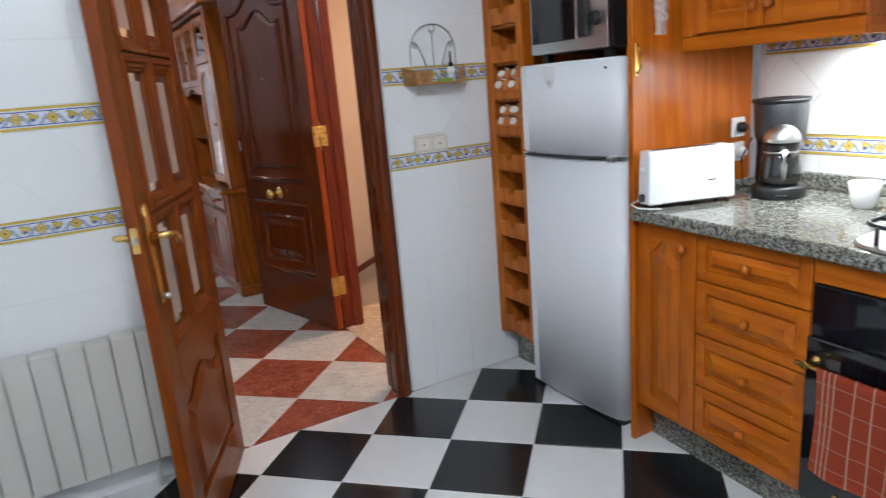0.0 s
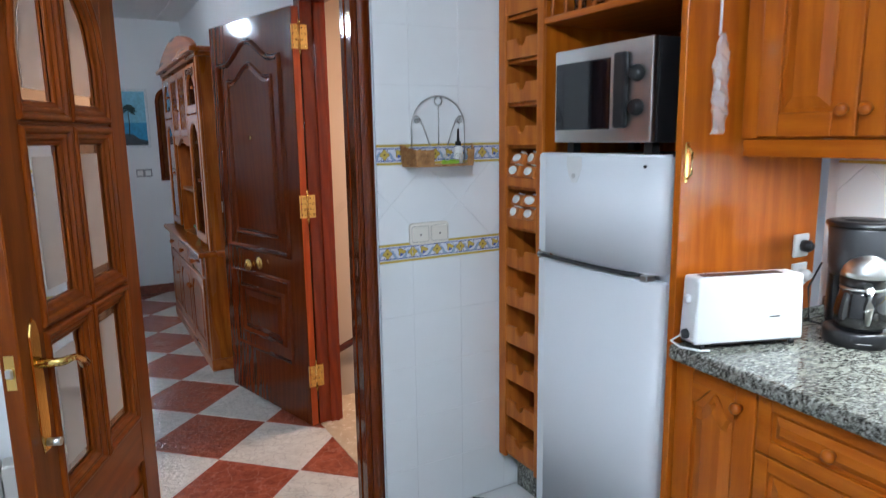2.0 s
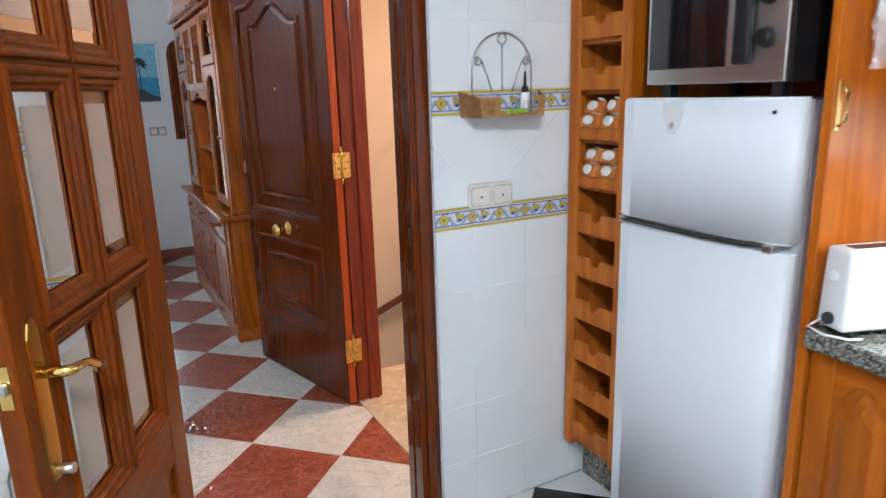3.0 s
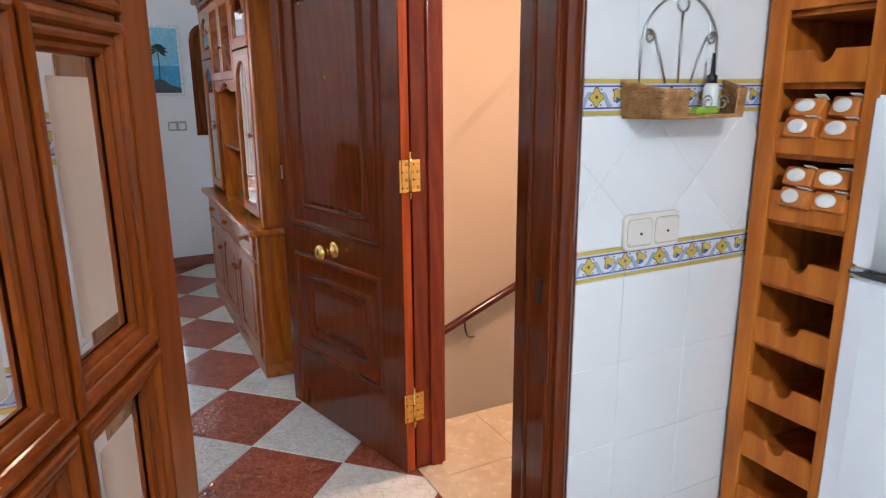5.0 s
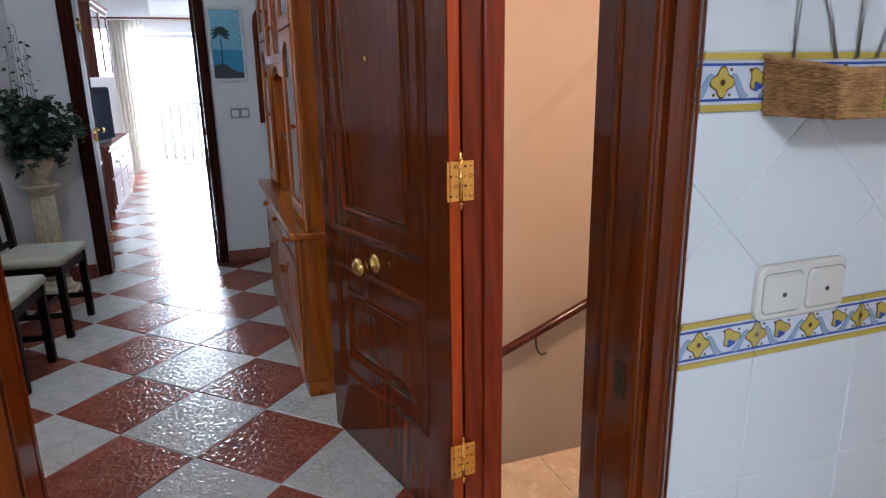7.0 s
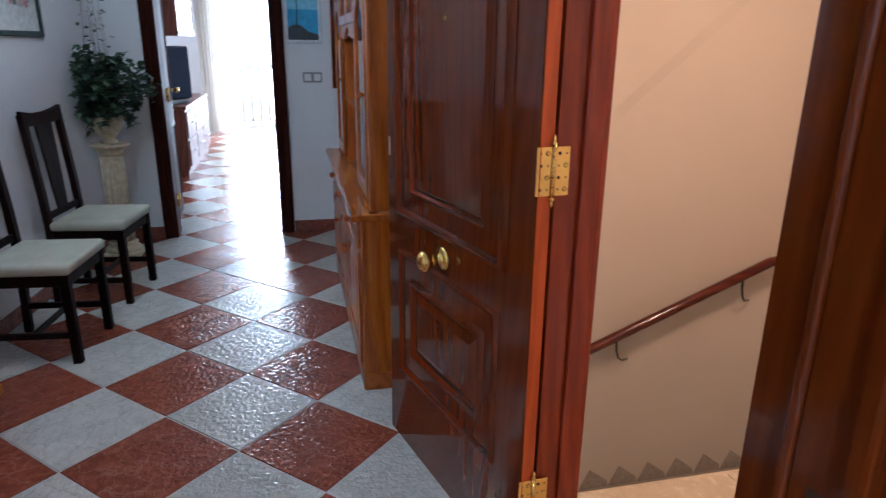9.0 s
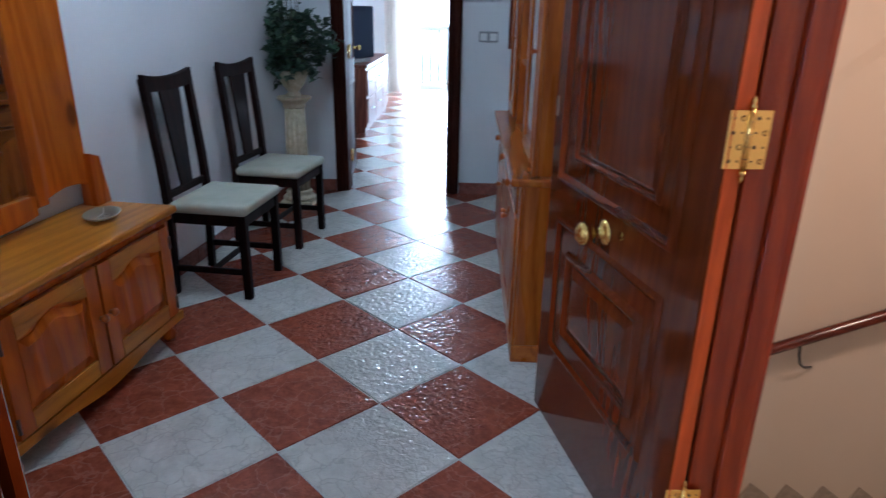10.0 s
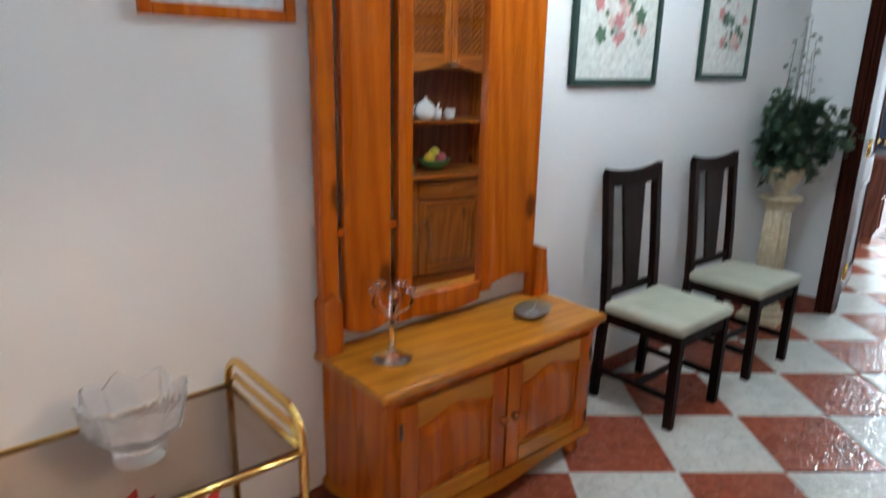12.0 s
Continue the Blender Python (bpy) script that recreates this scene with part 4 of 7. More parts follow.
def hinge(parent, z, m):
    h = part("hinge", tube(bmesh.new(), [(0, -0.001, z - 0.058), (0, -0.001, z + 0.058)], 0.0058, 12), BRASS, parent, "polished brass butt hinge with screws", m=m)
    for k in range(4):
        part("knuckle_joint", lathe(bmesh.new(), [(0.0060, -0.0006), (0.0060, 0.0006)], 12), HOLE, h, m=pose(0, -0.001, z - 0.0348 + k * 0.0232))
    for s in (-1, 1):
        part("finial", lathe(bmesh.new(), [(0.0058, 0), (0.0080, 0.004), (0.0035, 0.009), (0.0055, 0.014), (0.0015, 0.024)], 10, pose(0, -0.001, z + 0.058) if s == 1 else pose(0, -0.001, z - 0.058, 180)), BRASS, h)
        lf = part("hinge_leaf", box(min(0, s * 0.040), max(0, s * 0.040), -0.001, 0.0015, z - 0.055, z + 0.055, 0.0008), BRASS, h)
        for k in range(4):
            x, zz = s * (0.014 if k % 2 else 0.030), z - 0.040 + k * 0.0267
            big_s = (k % 2 == 0) == (s == 1)
            part("screw_hole", lathe(bmesh.new(), [(0.0056 if big_s else 0.0038, 0), (0.0056 if big_s else 0.0038, 0.0004)], 12, pose(0, 0, 0, 90)), HOLE, lf, m=pose(x, -0.001, zz))
            if big_s:
                part("screw", lathe(bmesh.new(), [(0.0046, 0), (0.0044, 0.0012), (0.002, 0.0016)], 12, pose(0, 0, 0, 90)), BRASS, lf, m=pose(x, -0.0012, zz))
            part("screw_hole", lathe(bmesh.new(), [(0.0024, 0), (0.0024, 0.0003)], 8, pose(0, 0, 0, 90)), HOLE, lf, m=pose(s * (0.031 if k % 2 else 0.013), -0.001, zz))
    return h


for z in (1.90, 1.115, 0.26):
    hinge(ed, z, pose(-0.006, -LT + 0.004, 0, 0, 0, -ang + 4))

# ---- hall furniture ----
HUTCH_V = wood("aged_pine_upright", (0.25, 0.058, 0.006), (0.36, 0.098, 0.009), (0.45, 0.142, 0.015), "z", 0.28, 0.5, knots=True)
HUTCH_X = wood("aged_pine_across", (0.25, 0.058, 0.006), (0.36, 0.098, 0.009), (0.45, 0.142, 0.015), "x", 0.28, 0.5)
# Darker pine tone for the back board behind the upper shelves.
DARKER_PINE = wood("darker_pine_inside", (0.12, 0.03, 0.012), (0.19, 0.05, 0.018), (0.25, 0.075, 0.026), "z", 0.4, 0.1)
CREAM = base_mat("cream_china", (0.72, 0.68, 0.60), 0.2)[0]
CHINA = base_mat("white_china", (0.80, 0.80, 0.78), 0.15)[0]

HL, HD = 1.63, 0.345
hutch = thing("dresser_hutch", "tall honey pine dresser with arched glazed doors and open shelves", "cabinet", east(1.054, 6.05, 0))
part("plinth", box(0.0, HL, 0.0, HD, 0.0, 0.075, 0.006), HUTCH_X, hutch)
part("base_body", box(0.012, HL - 0.012, 0.016, HD, 0.0755, 0.735), HUTCH_V, hutch)
for x in (0.006, HL - 0.07):
    part("corner_post", box(x, x + 0.064, 0.004, 0.0155, 0.0755, 0.735, 0.004, 2), HUTCH_V, hutch)
part("slab", box(-0.025, HL + 0.025, -0.035, HD, 0.7355, 0.765, 0.008, 3), HUTCH_X, hutch, "overhanging pine slab with a rounded edge")
dw = (HL - 0.15) / 3
for i in range(3):
    x = 0.075 + i * dw
    dr = part("drawer_front", box(x + 0.004, x + dw - 0.004, -0.006, 0.0155, 0.60, 0.725, 0.006, 2), HUTCH_X, hutch)
    knob(dr, HUTCH_V, pose(x + dw / 2, -0.006, 0.665), 0.017)
    dd = panel_door(hutch, dw - 0.008, 0.49, pose(x + 0.004, -0.006, 0.095), HUTCH_V, HUTCH_X, "arch", stile=0.06, knob_at=(dw - 0.04 if i != 2 else 0.03, 0.36))
ux, ud = 0.055, 0.29
upper_h = part("upper_body", box(0.02, HL - 0.02, ux + ud - 0.012, ux + ud, 0.7655, 1.93), DARKER_PINE, hutch)
for x in (0.02, 0.44, 1.168, HL - 0.042):
    part("upright", box(x, x + 0.022, ux + 0.004, ux + ud - 0.0125, 0.766, 1.93, 0.002), HUTCH_V, hutch)
for x in (0.012, HL - 0.065):
    part("pilaster", box(x, x + 0.053, ux - 0.014, ux + 0.0035, 0.766, 1.93, 0.005, 2), HUTCH_V, hutch)
for z in (1.08, 1.42):
    part("shelf", box(0.043, HL - 0.043, ux + 0.02, ux + ud - 0.0126, z, z + 0.018, 0.002), HUTCH_X, hutch)
part("top_board", box(0.0, HL, ux - 0.02, ux + ud, 1.9305, 1.955, 0.004), HUTCH_X, hutch)
part("cornice", box(-0.02, HL + 0.02, ux - 0.05, ux + ud, 1.9555, 1.985, 0.010, 3), HUTCH_X, hutch)
ped = [(0.02, 1.9855), (HL - 0.02, 1.9855)] + [(HL - 0.02 - (HL - 0.04) * i / 20, 1.9856 + 0.012 + 0.13 * math.sin(math.pi * i / 20) ** 0.8) for i in range(21)]
part("pediment", slab(bmesh.new(), ped, ux, ux - 0.03, 0.006, 0.006), HUTCH_X, hutch, "arched pine pediment")


def glazed(x0, x1, z0, z1, name="glazed_door"):
    w = x1 - x0
    d = part(name, box(0.0, 0.05, 0, 0.018, 0, z1 - z0, 0.003), HUTCH_V, hutch, "arched glazed pine door", m=pose(x0, ux - 0.018, z0))
    part("stile", box(w - 0.05, w, 0, 0.018, 0, z1 - z0, 0.003), HUTCH_V, d)
    part("rail", box(0.05, w - 0.05, 0, 0.018, 0, 0.05, 0.003), HUTCH_X, d)
    h = z1 - z0
    part("arched_rail", arch_fill(bmesh.new(), 0.05, w - 0.05, lambda s: h - 0.05 - (w - 0.1) * 0.42 * (1 - math.sqrt(max(0, 1 - (2 * s - 1) ** 2))), h - 0.001, 0, 0.018), HUTCH_X, d)
    g = part("pane", box(0.045, w - 0.045, 0.008, 0.011, 0.045, h - 0.03), GLASS, d, "clear glass pane")
    g.visible_shadow = False
    knob(d, HUTCH_V, pose(w - 0.025, 0, h * 0.5), 0.012)


for xa, xb in ((0.07, 0.458), (1.172, HL - 0.068)):
    glazed(xa, xb, 0.80, 1.60)
    glazed(xa, xb, 1.61, 1.90)


def lattice_door(x0, x1, z0, z1):
    w, h = x1 - x0, z1 - z0
    d = part("lattice_door", box(0.0, 0.045, 0, 0.018, 0, h, 0.003), HUTCH_V, hutch, "pine door with a diagonal lattice", m=pose(x0, ux - 0.018, z0))
    part("stile", box(w - 0.045, w, 0, 0.018, 0, h, 0.003), HUTCH_V, d)
    part("rail", box(0.045, w - 0.045, 0, 0.018, 0, 0.045, 0.003), HUTCH_X, d)
    part("rail", box(0.045, w - 0.045, 0, 0.018, h - 0.045, h, 0.003), HUTCH_X, d)
    bm = bmesh.new()
    for sgn, y in ((1, 0.006), (-1, 0.010)):
        for k in range(-42, 6):
            c = 0.040 * k
            pts = clip([(c - 0.005, -1.0 * sgn), (c + 0.005, -1.0 * sgn), (c + 0.005 + 2.0, 1.0 * sgn), (c - 0.005 + 2.0, 1.0 * sgn)], [(1, 0, w - 0.046), (-1, 0, -0.046), (0, 1, h - 0.046), (0, -1, -0.046)])
            if len(pts) > 2:
                slab(bm, pts if sgn == 1 else pts[::-1], y + 0.004, y)
    part("lattice", bm, HUTCH_X, d)
    knob(d, HUTCH_V, pose(w - 0.022 if x0 < 0.7 else 0.022, 0, h * 0.4), 0.012)


lattice_door(0.466, 0.812, 1.47, 1.90)
lattice_door(0.816, 1.164, 1.47, 1.90)
part("valance", arch_fill(bmesh.new(), 0.466, 1.164, lambda s: 1.40 + 0.045 * math.sin(math.pi * s) ** 2 + 0.012 * math.cos(4 * math.pi * s), 1.468, ux - 0.012, ux + 0.003, 24), HUTCH_X, hutch, "scalloped valance")


def cup(m, mat=CHINA):
    c = solid("cup", lathe(bmesh.new(), [(0.022, 0), (0.032, 0.01), (0.036, 0.065), (0.033, 0.065), (0.028, 0.012), (0.001, 0.01)], 16), mat, "small white china cup on the dresser shelf", "cup", "", "cups on the dresser", m)
    part("handle", tube(bmesh.new(), arc((0.034, 0, 0.036), 0.018, -80, 80, 8), 0.004, 6), mat, c)
    return c


def hutch_at(x, y, z):
    return east(1.054, 6.05, 0) @ pose(x, y, z)


cup(hutch_at(0.66, 0.22, 1.438))
cup(hutch_at(0.80, 0.22, 1.0985))
tp = solid("china_teapot", lathe(bmesh.new(), [(0.04, 0), (0.062, 0.02), (0.070, 0.055), (0.058, 0.095), (0.034, 0.112), (0.030, 0.118), (0.012, 0.128), (0.014, 0.14), (0.001, 0.145)], 22), CHINA, "round white china teapot on the dresser shelf", "teapot", m=hutch_at(0.90, 0.20, 1.0985))
part("spout", tube(bmesh.new(), [(-0.06, 0, 0.045), (-0.09, 0, 0.07), (-0.105, 0, 0.105)], [0.014, 0.010, 0.007], 8), CHINA, tp)
part("handle", tube(bmesh.new(), arc((0.064, 0, 0.06), 0.032, -75, 75, 10), 0.005, 6), CHINA, tp)
cup(hutch_at(0.70, 0.21, 1.0985))
solid("china_jug", lathe(bmesh.new(), [(0.035, 0), (0.05, 0.03), (0.045, 0.08), (0.028, 0.12), (0.032, 0.16), (0.028, 0.16), (0.02, 0.12), (0.001, 0.03)], 18), CHINA, "white china jug on the dresser shelf", "jug", m=hutch_at(1.06, 0.22, 1.0985) @ Matrix.Diagonal((1.25, 1.25, 1.25, 1)))
bowl = solid("fruit_bowl", lathe(bmesh.new(), [(0.035, 0), (0.07, 0.03), (0.085, 0.055), (0.08, 0.055), (0.06, 0.03), (0.001, 0.015)], 20), base_mat("green_glaze", (0.05, 0.14, 0.03), 0.3)[0], "green bowl of yellow fruit on the dresser slab", "bowl", m=hutch_at(0.84, 0.18, 0.7655) @ Matrix.Diagonal((1.3, 1.3, 1.3, 1)))
for k, (a, b, c) in enumerate(((0.03, 0.0, 0.06), (-0.025, 0.025, 0.06), (-0.02, -0.03, 0.06), (0.0, 0.0, 0.085))):
    part("fruit", lathe(bmesh.new(), [(0.004, -0.03), (0.022, -0.02), (0.030, 0), (0.022, 0.02), (0.004, 0.03)], 12), base_mat("fruit_%s" % "abcd"[k], ((0.6, 0.42, 0.03), (0.5, 0.45, 0.05), (0.4, 0.08, 0.10), (0.62, 0.5, 0.05))[k], 0.4)[0], bowl, m=pose(a, b, c))
ornament = solid("brass_bell", lathe(bmesh.new(), [(0.03, 0), (0.028, 0.01), (0.018, 0.04), (0.006, 0.055), (0.004, 0.085), (0.007, 0.095)], 14), BRASS, "small brass bell on the dresser slab", "ornament", m=hutch_at(1.0, 0.2, 0.7655))

# chest with mirror on the west wall


def west(y, off=0.0, z=0.0):
    """A place on the askew west wall: local x runs north along it, the front faces the hall."""
    return pose(wall_x(y), y, z, 0, 0, 90 + WEST_TURN) @ pose(0, -off, 0)


CL, CD = 0.985, 0.38
chest = thing("console_chest", "low honey pine chest with two raised-panel doors and bun feet", "chest", west(3.625, 0.005))
part("body", box(0.02, CL - 0.02, -CD + 0.035, 0, 0.085, 0.547), KNOTTY, chest)
part("top", box(-0.012, CL + 0.012, -CD, 0.0, 0.5475, 0.578, 0.010, 3), KNOTTY_Y, chest, "glossy yellow pine top with a rounded edge")
part("under_moulding", box(0.005, CL - 0.005, -CD + 0.02, -CD + 0.0345, 0.522, 0.547, 0.006, 2), KNOTTY, chest)
part("plinth", arch_fill(bmesh.new(), 0.012, CL - 0.012, lambda s: 0.086 - 0.034 * math.sin(math.pi * s) ** 4, 0.12, -CD + 0.02, -CD + 0.0345, 30), KNOTTY_Y, chest, "scalloped plinth board")
part("side_plinth", box(0.006, 0.0195, -CD + 0.035, 0, 0.084, 0.12, 0.004), KNOTTY_Y, chest)
part("side_plinth", box(CL - 0.0195, CL - 0.006, -CD + 0.035, 0, 0.084, 0.12, 0.004), KNOTTY_Y, chest)
for x0 in (0.055, 0.496):
    panel_door(chest, 0.434, 0.385, pose(x0, -CD + 0.0145, 0.128), KNOTTY, KNOTTY_Y, "ogee", stile=0.065, rise=0.035, knob_at=(0.415 if x0 < 0.3 else 0.027, 0.20), knob_mat=HUTCH_V)
for x in (0.056, CL - 0.058):
    for z in (0.18, 0.44):
        part("hinge", tube(bmesh.new(), [(x, -CD + 0.012, z - 0.025), (x, -CD + 0.012, z + 0.025)], 0.0055, 8), BRONZE, chest, "small dark hinge")
for x in (0.055, CL - 0.055):
    for y in (-CD + 0.07, -0.06):
        part("bun_foot", lathe(bmesh.new(), [(0.018, 0), (0.028, 0.012), (0.030, 0.028), (0.022, 0.045), (0.016, 0.05), (0.022, 0.056), (0.022, 0.086)], 14), KNOTTY, chest, m=pose(x, y, 0))

mir = thing("hall_mirror", "tall pine framed mirror with side boards above the chest", "mirror", west(3.625, 0.005, 0.5785) @ pose(0, 0, 0, 0, 0, -1.4))
MT = 1.50


def board(name, x0, x1, z0, z1, y0=-0.045, y1=-0.02, wave=0.0, mat=None, label=""):
    bm = bmesh.new()
    n = 10
    pts = [(x0 + (x1 - x0) * i / n, z0 + wave * math.sin(math.pi * (i / n + (0.0 if x0 < 0.5 else 1.0))) ) for i in range(n + 1)]
    slab(bm, pts + [(x1, z1), (x0, z1)], y1, y0, 0.003, 0.003)
    return part(name, bm, mat or KNOTTY, mir, label)


for x0, x1, s in ((0.0, 0.058, 1), (0.915, 0.965, -1)):
    if s == 1:
        board("post", x0, x1, 0.03, MT, -0.055, -0.02)
    bm = bmesh.new()
    a, b = (x0 - 0.005, x1 + 0.0) if s == 1 else (x0, x1 + 0.005)
    slab(bm, [(a, 0.0), (b, 0.0), (b, 0.17), (0.5 * (a + b), 0.20), (a, 0.17)] if s == 1 else [(a, 0.0), (b + 0.03, 0.0), (b + 0.012, 0.10), (b, 0.19), (a, 0.21)], -0.01, -0.075, 0.004, 0.004)
    part("post_foot", bm, KNOTTY, mir)
board("side_board", 0.086, 0.256, 0.055, MT, wave=-0.022, label="wide knotty pine side board")
board("side_board", 0.700, 0.925, 0.085, MT, wave=-0.02, label="wide knotty pine side board")
for z in (0.36, 1.1):
    part("spacer", box(0.0585, 0.0855, -0.04, -0.024, z, z + 0.03, 0.002), KNOTTY, mir)
    part("spacer", box(0.2565, 0.2795, -0.04, -0.024, z, z + 0.03, 0.002), KNOTTY, mir)
board("mirror_stile", 0.28, 0.335, 0.04, MT, -0.052, -0.02)
board("mirror_stile", 0.645, 0.6995, 0.07, MT, -0.052, -0.02)
board("bottom_rail", 0.3355, 0.6445, 0.045, 0.115, -0.05, -0.02, -0.018)
board("top_rail", 0.0, 0.93, MT + 0.001, MT + 0.09, -0.06, -0.015)
part("glass", box(0.334, 0.646, -0.034, -0.028, 0.11, MT), MIRROR, mir, "clear mirror glass")
part("back_board", box(0.30, 0.68, -0.0195, -0.008, 0.08, MT), KNOTTY, mir)

# dish and glass candle holder on the chest
PEWTER = base_mat("dull_pewter", (0.42, 0.42, 0.36), 0.28, 0.85)[0]
dish = solid("pewter_dish", lathe(bmesh.new(), [(0.035, 0), (0.055, 0.005), (0.085, 0.020), (0.081, 0.022), (0.050, 0.009), (0.001, 0.006)], 28), PEWTER, "small pewter dish with keys on the chest", "dish", m=west(4.40, 0.21, 0.579) @ pose(0, 0, 0, 0, 0, 20) @ Matrix.Diagonal((1.1, 0.75, 1, 1)))
part("key", tube(bmesh.new(), [(-0.045, 0.01, 0.012), (0.0, -0.004, 0.016), (0.05, 0.012, 0.022)], 0.0035, 6), CHROME, dish)
part("key_ring", tube(bmesh.new(), arc((-0.02, -0.02, 0.016), 0.016, 0, 345, 18, "xy"), 0.0016, 6, True), CHROME, dish)
hold = solid("candle_holder", lathe(bmesh.new(), [(0.062, 0), (0.064, 0.005), (0.03, 0.010), (0.012, 0.014), (0.008, 0.018), (0.008, 0.19), (0.011, 0.195), (0.001, 0.197)], 24), GLASS, "clear glass candle holder with curled arms on the chest", "candle holder", m=west(3.775, 0.20, 0.579))
for k in range(5):
    a = 2 * math.pi * k / 5 + 0.4
    c, s_ = math.cos(a), math.sin(a)
    pts = [(0, 0, 0.11), (0.022 * c, 0.022 * s_, 0.15), (0.048 * c, 0.048 * s_, 0.165), (0.062 * c, 0.062 * s_, 0.19), (0.055 * c, 0.055 * s_, 0.215)]
    part("arm", tube(bmesh.new(), pts, 0.0045, 8), GLASS, hold, m=pose(0, 0, 0.0))
    part("candle_cup", lathe(bmesh.new(), [(0.006, 0), (0.016, 0.006), (0.018, 0.016), (0.015, 0.016), (0.001, 0.006)], 12), GLASS, hold, m=pose(0.055 * c, 0.055 * s_, 0.215))


# ---- chairs ----
FABRIC_M, fnt, fb = base_mat("grey_green_upholstery", (0.36, 0.36, 0.30), 0.95, spec=0.15)
fv = coords(fnt)
fn = noise_tex(fnt, fv, 260, 3)
fnt.links.new(ramp(fnt, mixed(fnt, 0.5, fn, noise_tex(fnt, fv, 8, 2)), [(0.3, (0.38, 0.38, 0.30)), (0.7, (0.54, 0.54, 0.44))]), fb.inputs["Base Color"])
bump(fnt, fb, fn, 0.5, 0.001)


def dining_chair(m):
    """Local x across, the back towards +y, the front towards -y, feet at z = 0."""
    ch = thing("dining_chair", "dark-stained wooden chair with a broad splat back and pale upholstered seat", "chair", m, "chairs along the hall wall")
    for x in (-0.185, 0.185):
        part("front_leg", slab(bmesh.new(), [(x - 0.016, 0), (x + 0.016, 0), (x + 0.02, 0.42), (x - 0.02, 0.42)], -0.155, -0.193, 0.003, 0.003), DARKWOOD, ch)
        bm = bmesh.new()
        pts = [(0.205, 0.0), (0.185, 0.42), (0.195, 0.62), (0.23, 1.02)]
        rings = []
        for y, z in pts:
            w = 0.018 if z > 0.05 else 0.015
            rings.append([bm.verts.new((x + sx * w, y + sy * 0.017, z)) for sx, sy in ((-1, -1), (1, -1), (1, 1), (-1, 1))])
        for a, b in zip(rings, rings[1:]):
            for k in range(4):
                bm.faces.new((a[k], a[(k + 1) % 4], b[(k + 1) % 4], b[k]))
        bm.faces.new(rings[0][::-1]), bm.faces.new(rings[-1])
        part("back_post", bm, DARKWOOD, ch)
        part("side_stretcher", box(x - 0.009, x + 0.009, -0.155, 0.185, 0.12, 0.15, 0.003), DARKWOOD, ch)
        part("side_apron", box(x - 0.010, x + 0.010, -0.155, 0.17, 0.365, 0.418, 0.003), DARKWOOD, ch)
    part("cross_stretcher", box(-0.176, 0.176, -0.01, 0.01, 0.122, 0.148, 0.003), DARKWOOD, ch)
    part("front_apron", box(-0.165, 0.165, -0.188, -0.168, 0.365, 0.418, 0.003), DARKWOOD, ch)
    part("back_apron", box(-0.167, 0.167, 0.172, 0.192, 0.365, 0.418, 0.003), DARKWOOD, ch)
    top = [(0.205 - 0.41 * i / 16, 1.02 + 0.022 * (abs(i - 8) / 8) ** 2) for i in range(17)]
    low = [(-0.205 + 0.41 * i / 16, 0.955 + 0.012 * (abs(i - 8) / 8) ** 2) for i in range(17)]
    part("crest_rail", slab(bmesh.new(), low + top, 0.238, 0.212, 0.004, 0.004), DARKWOOD, ch, "dipped crest rail")
    part("lower_rail", box(-0.167, 0.167, 0.180, 0.198, 0.475, 0.51, 0.003), DARKWOOD, ch)
    for nm, b0, b1, t0, t1 in (("splat", -0.052, 0.052, -0.085, 0.085),):
        part(nm, slab(bmesh.new(), [(b0, 0.0), (b1, 0.0), (t1, 0.47), (t0, 0.47)], 0.012, 0.0, 0.002, 0.002), DARKWOOD, ch, m=pose(0, 0.182, 0.500, -4.2))
    bm = bmesh.new()
    bx(bm, -0.215, 0.215, -0.205, 0.175, 0.419, 0.468, 0.02, 4)
    for v in bm.verts:
        if v.co.z > 0.44:
            v.co.z += 0.012 * (1 - (v.co.x / 0.215) ** 2) * (1 - (v.co.y / 0.2) ** 2)
    part("seat", bm, FABRIC_M, ch, "pale grey-green upholstered seat pad", smooth=True)
    return ch


ch1 = dining_chair(west(5.175, 0.30) @ pose(0, 0, 0))
copy_thing(ch1, west(5.885, 0.30) @ pose(0, 0, 0, 0, 0, -2))

# ---- pedestal and plant ----
STONE_M, snt, sb = base_mat("cream_stone", (0.58, 0.50, 0.34), 0.7)
sv = coords(snt)
sn = noise_tex(snt, sv, 30, 5)
snt.links.new(ramp(snt, sn, [(0.3, (0.44, 0.36, 0.23)), (0.7, (0.64, 0.56, 0.40))]), sb.inputs["Base Color"])
bump(snt, sb, sn, 0.4, 0.002)
ped_m = pose(-0.325, 6.56, 0)
col = thing("pedestal_column", "cream fluted stone pedestal column", "pedestal", ped_m)
part("plinth", box(-0.115, 0.115, -0.115, 0.115, 0, 0.04, 0.005), STONE_M, col)
part("base_ring", lathe(bmesh.new(), [(0.11, 0.0405), (0.115, 0.055), (0.10, 0.07), (0.085, 0.08), (0.095, 0.095), (0.075, 0.11)], 24), STONE_M, col)
bm = bmesh.new()
rings = []
for z, r in ((0.1105, 0.075), (0.4, 0.072), (0.68, 0.066)):
    rings.append([bm.verts.new(((r + 0.005 * math.cos(12 * 2 * math.pi * i / 72)) * math.cos(2 * math.pi * i / 72), (r + 0.005 * math.cos(12 * 2 * math.pi * i / 72)) * math.sin(2 * math.pi * i / 72), z)) for i in range(72)])
for a, b in zip(rings, rings[1:]):
    for i in range(72):
        bm.faces.new((a[i], a[(i + 1) % 72], b[(i + 1) % 72], b[i])).smooth = True
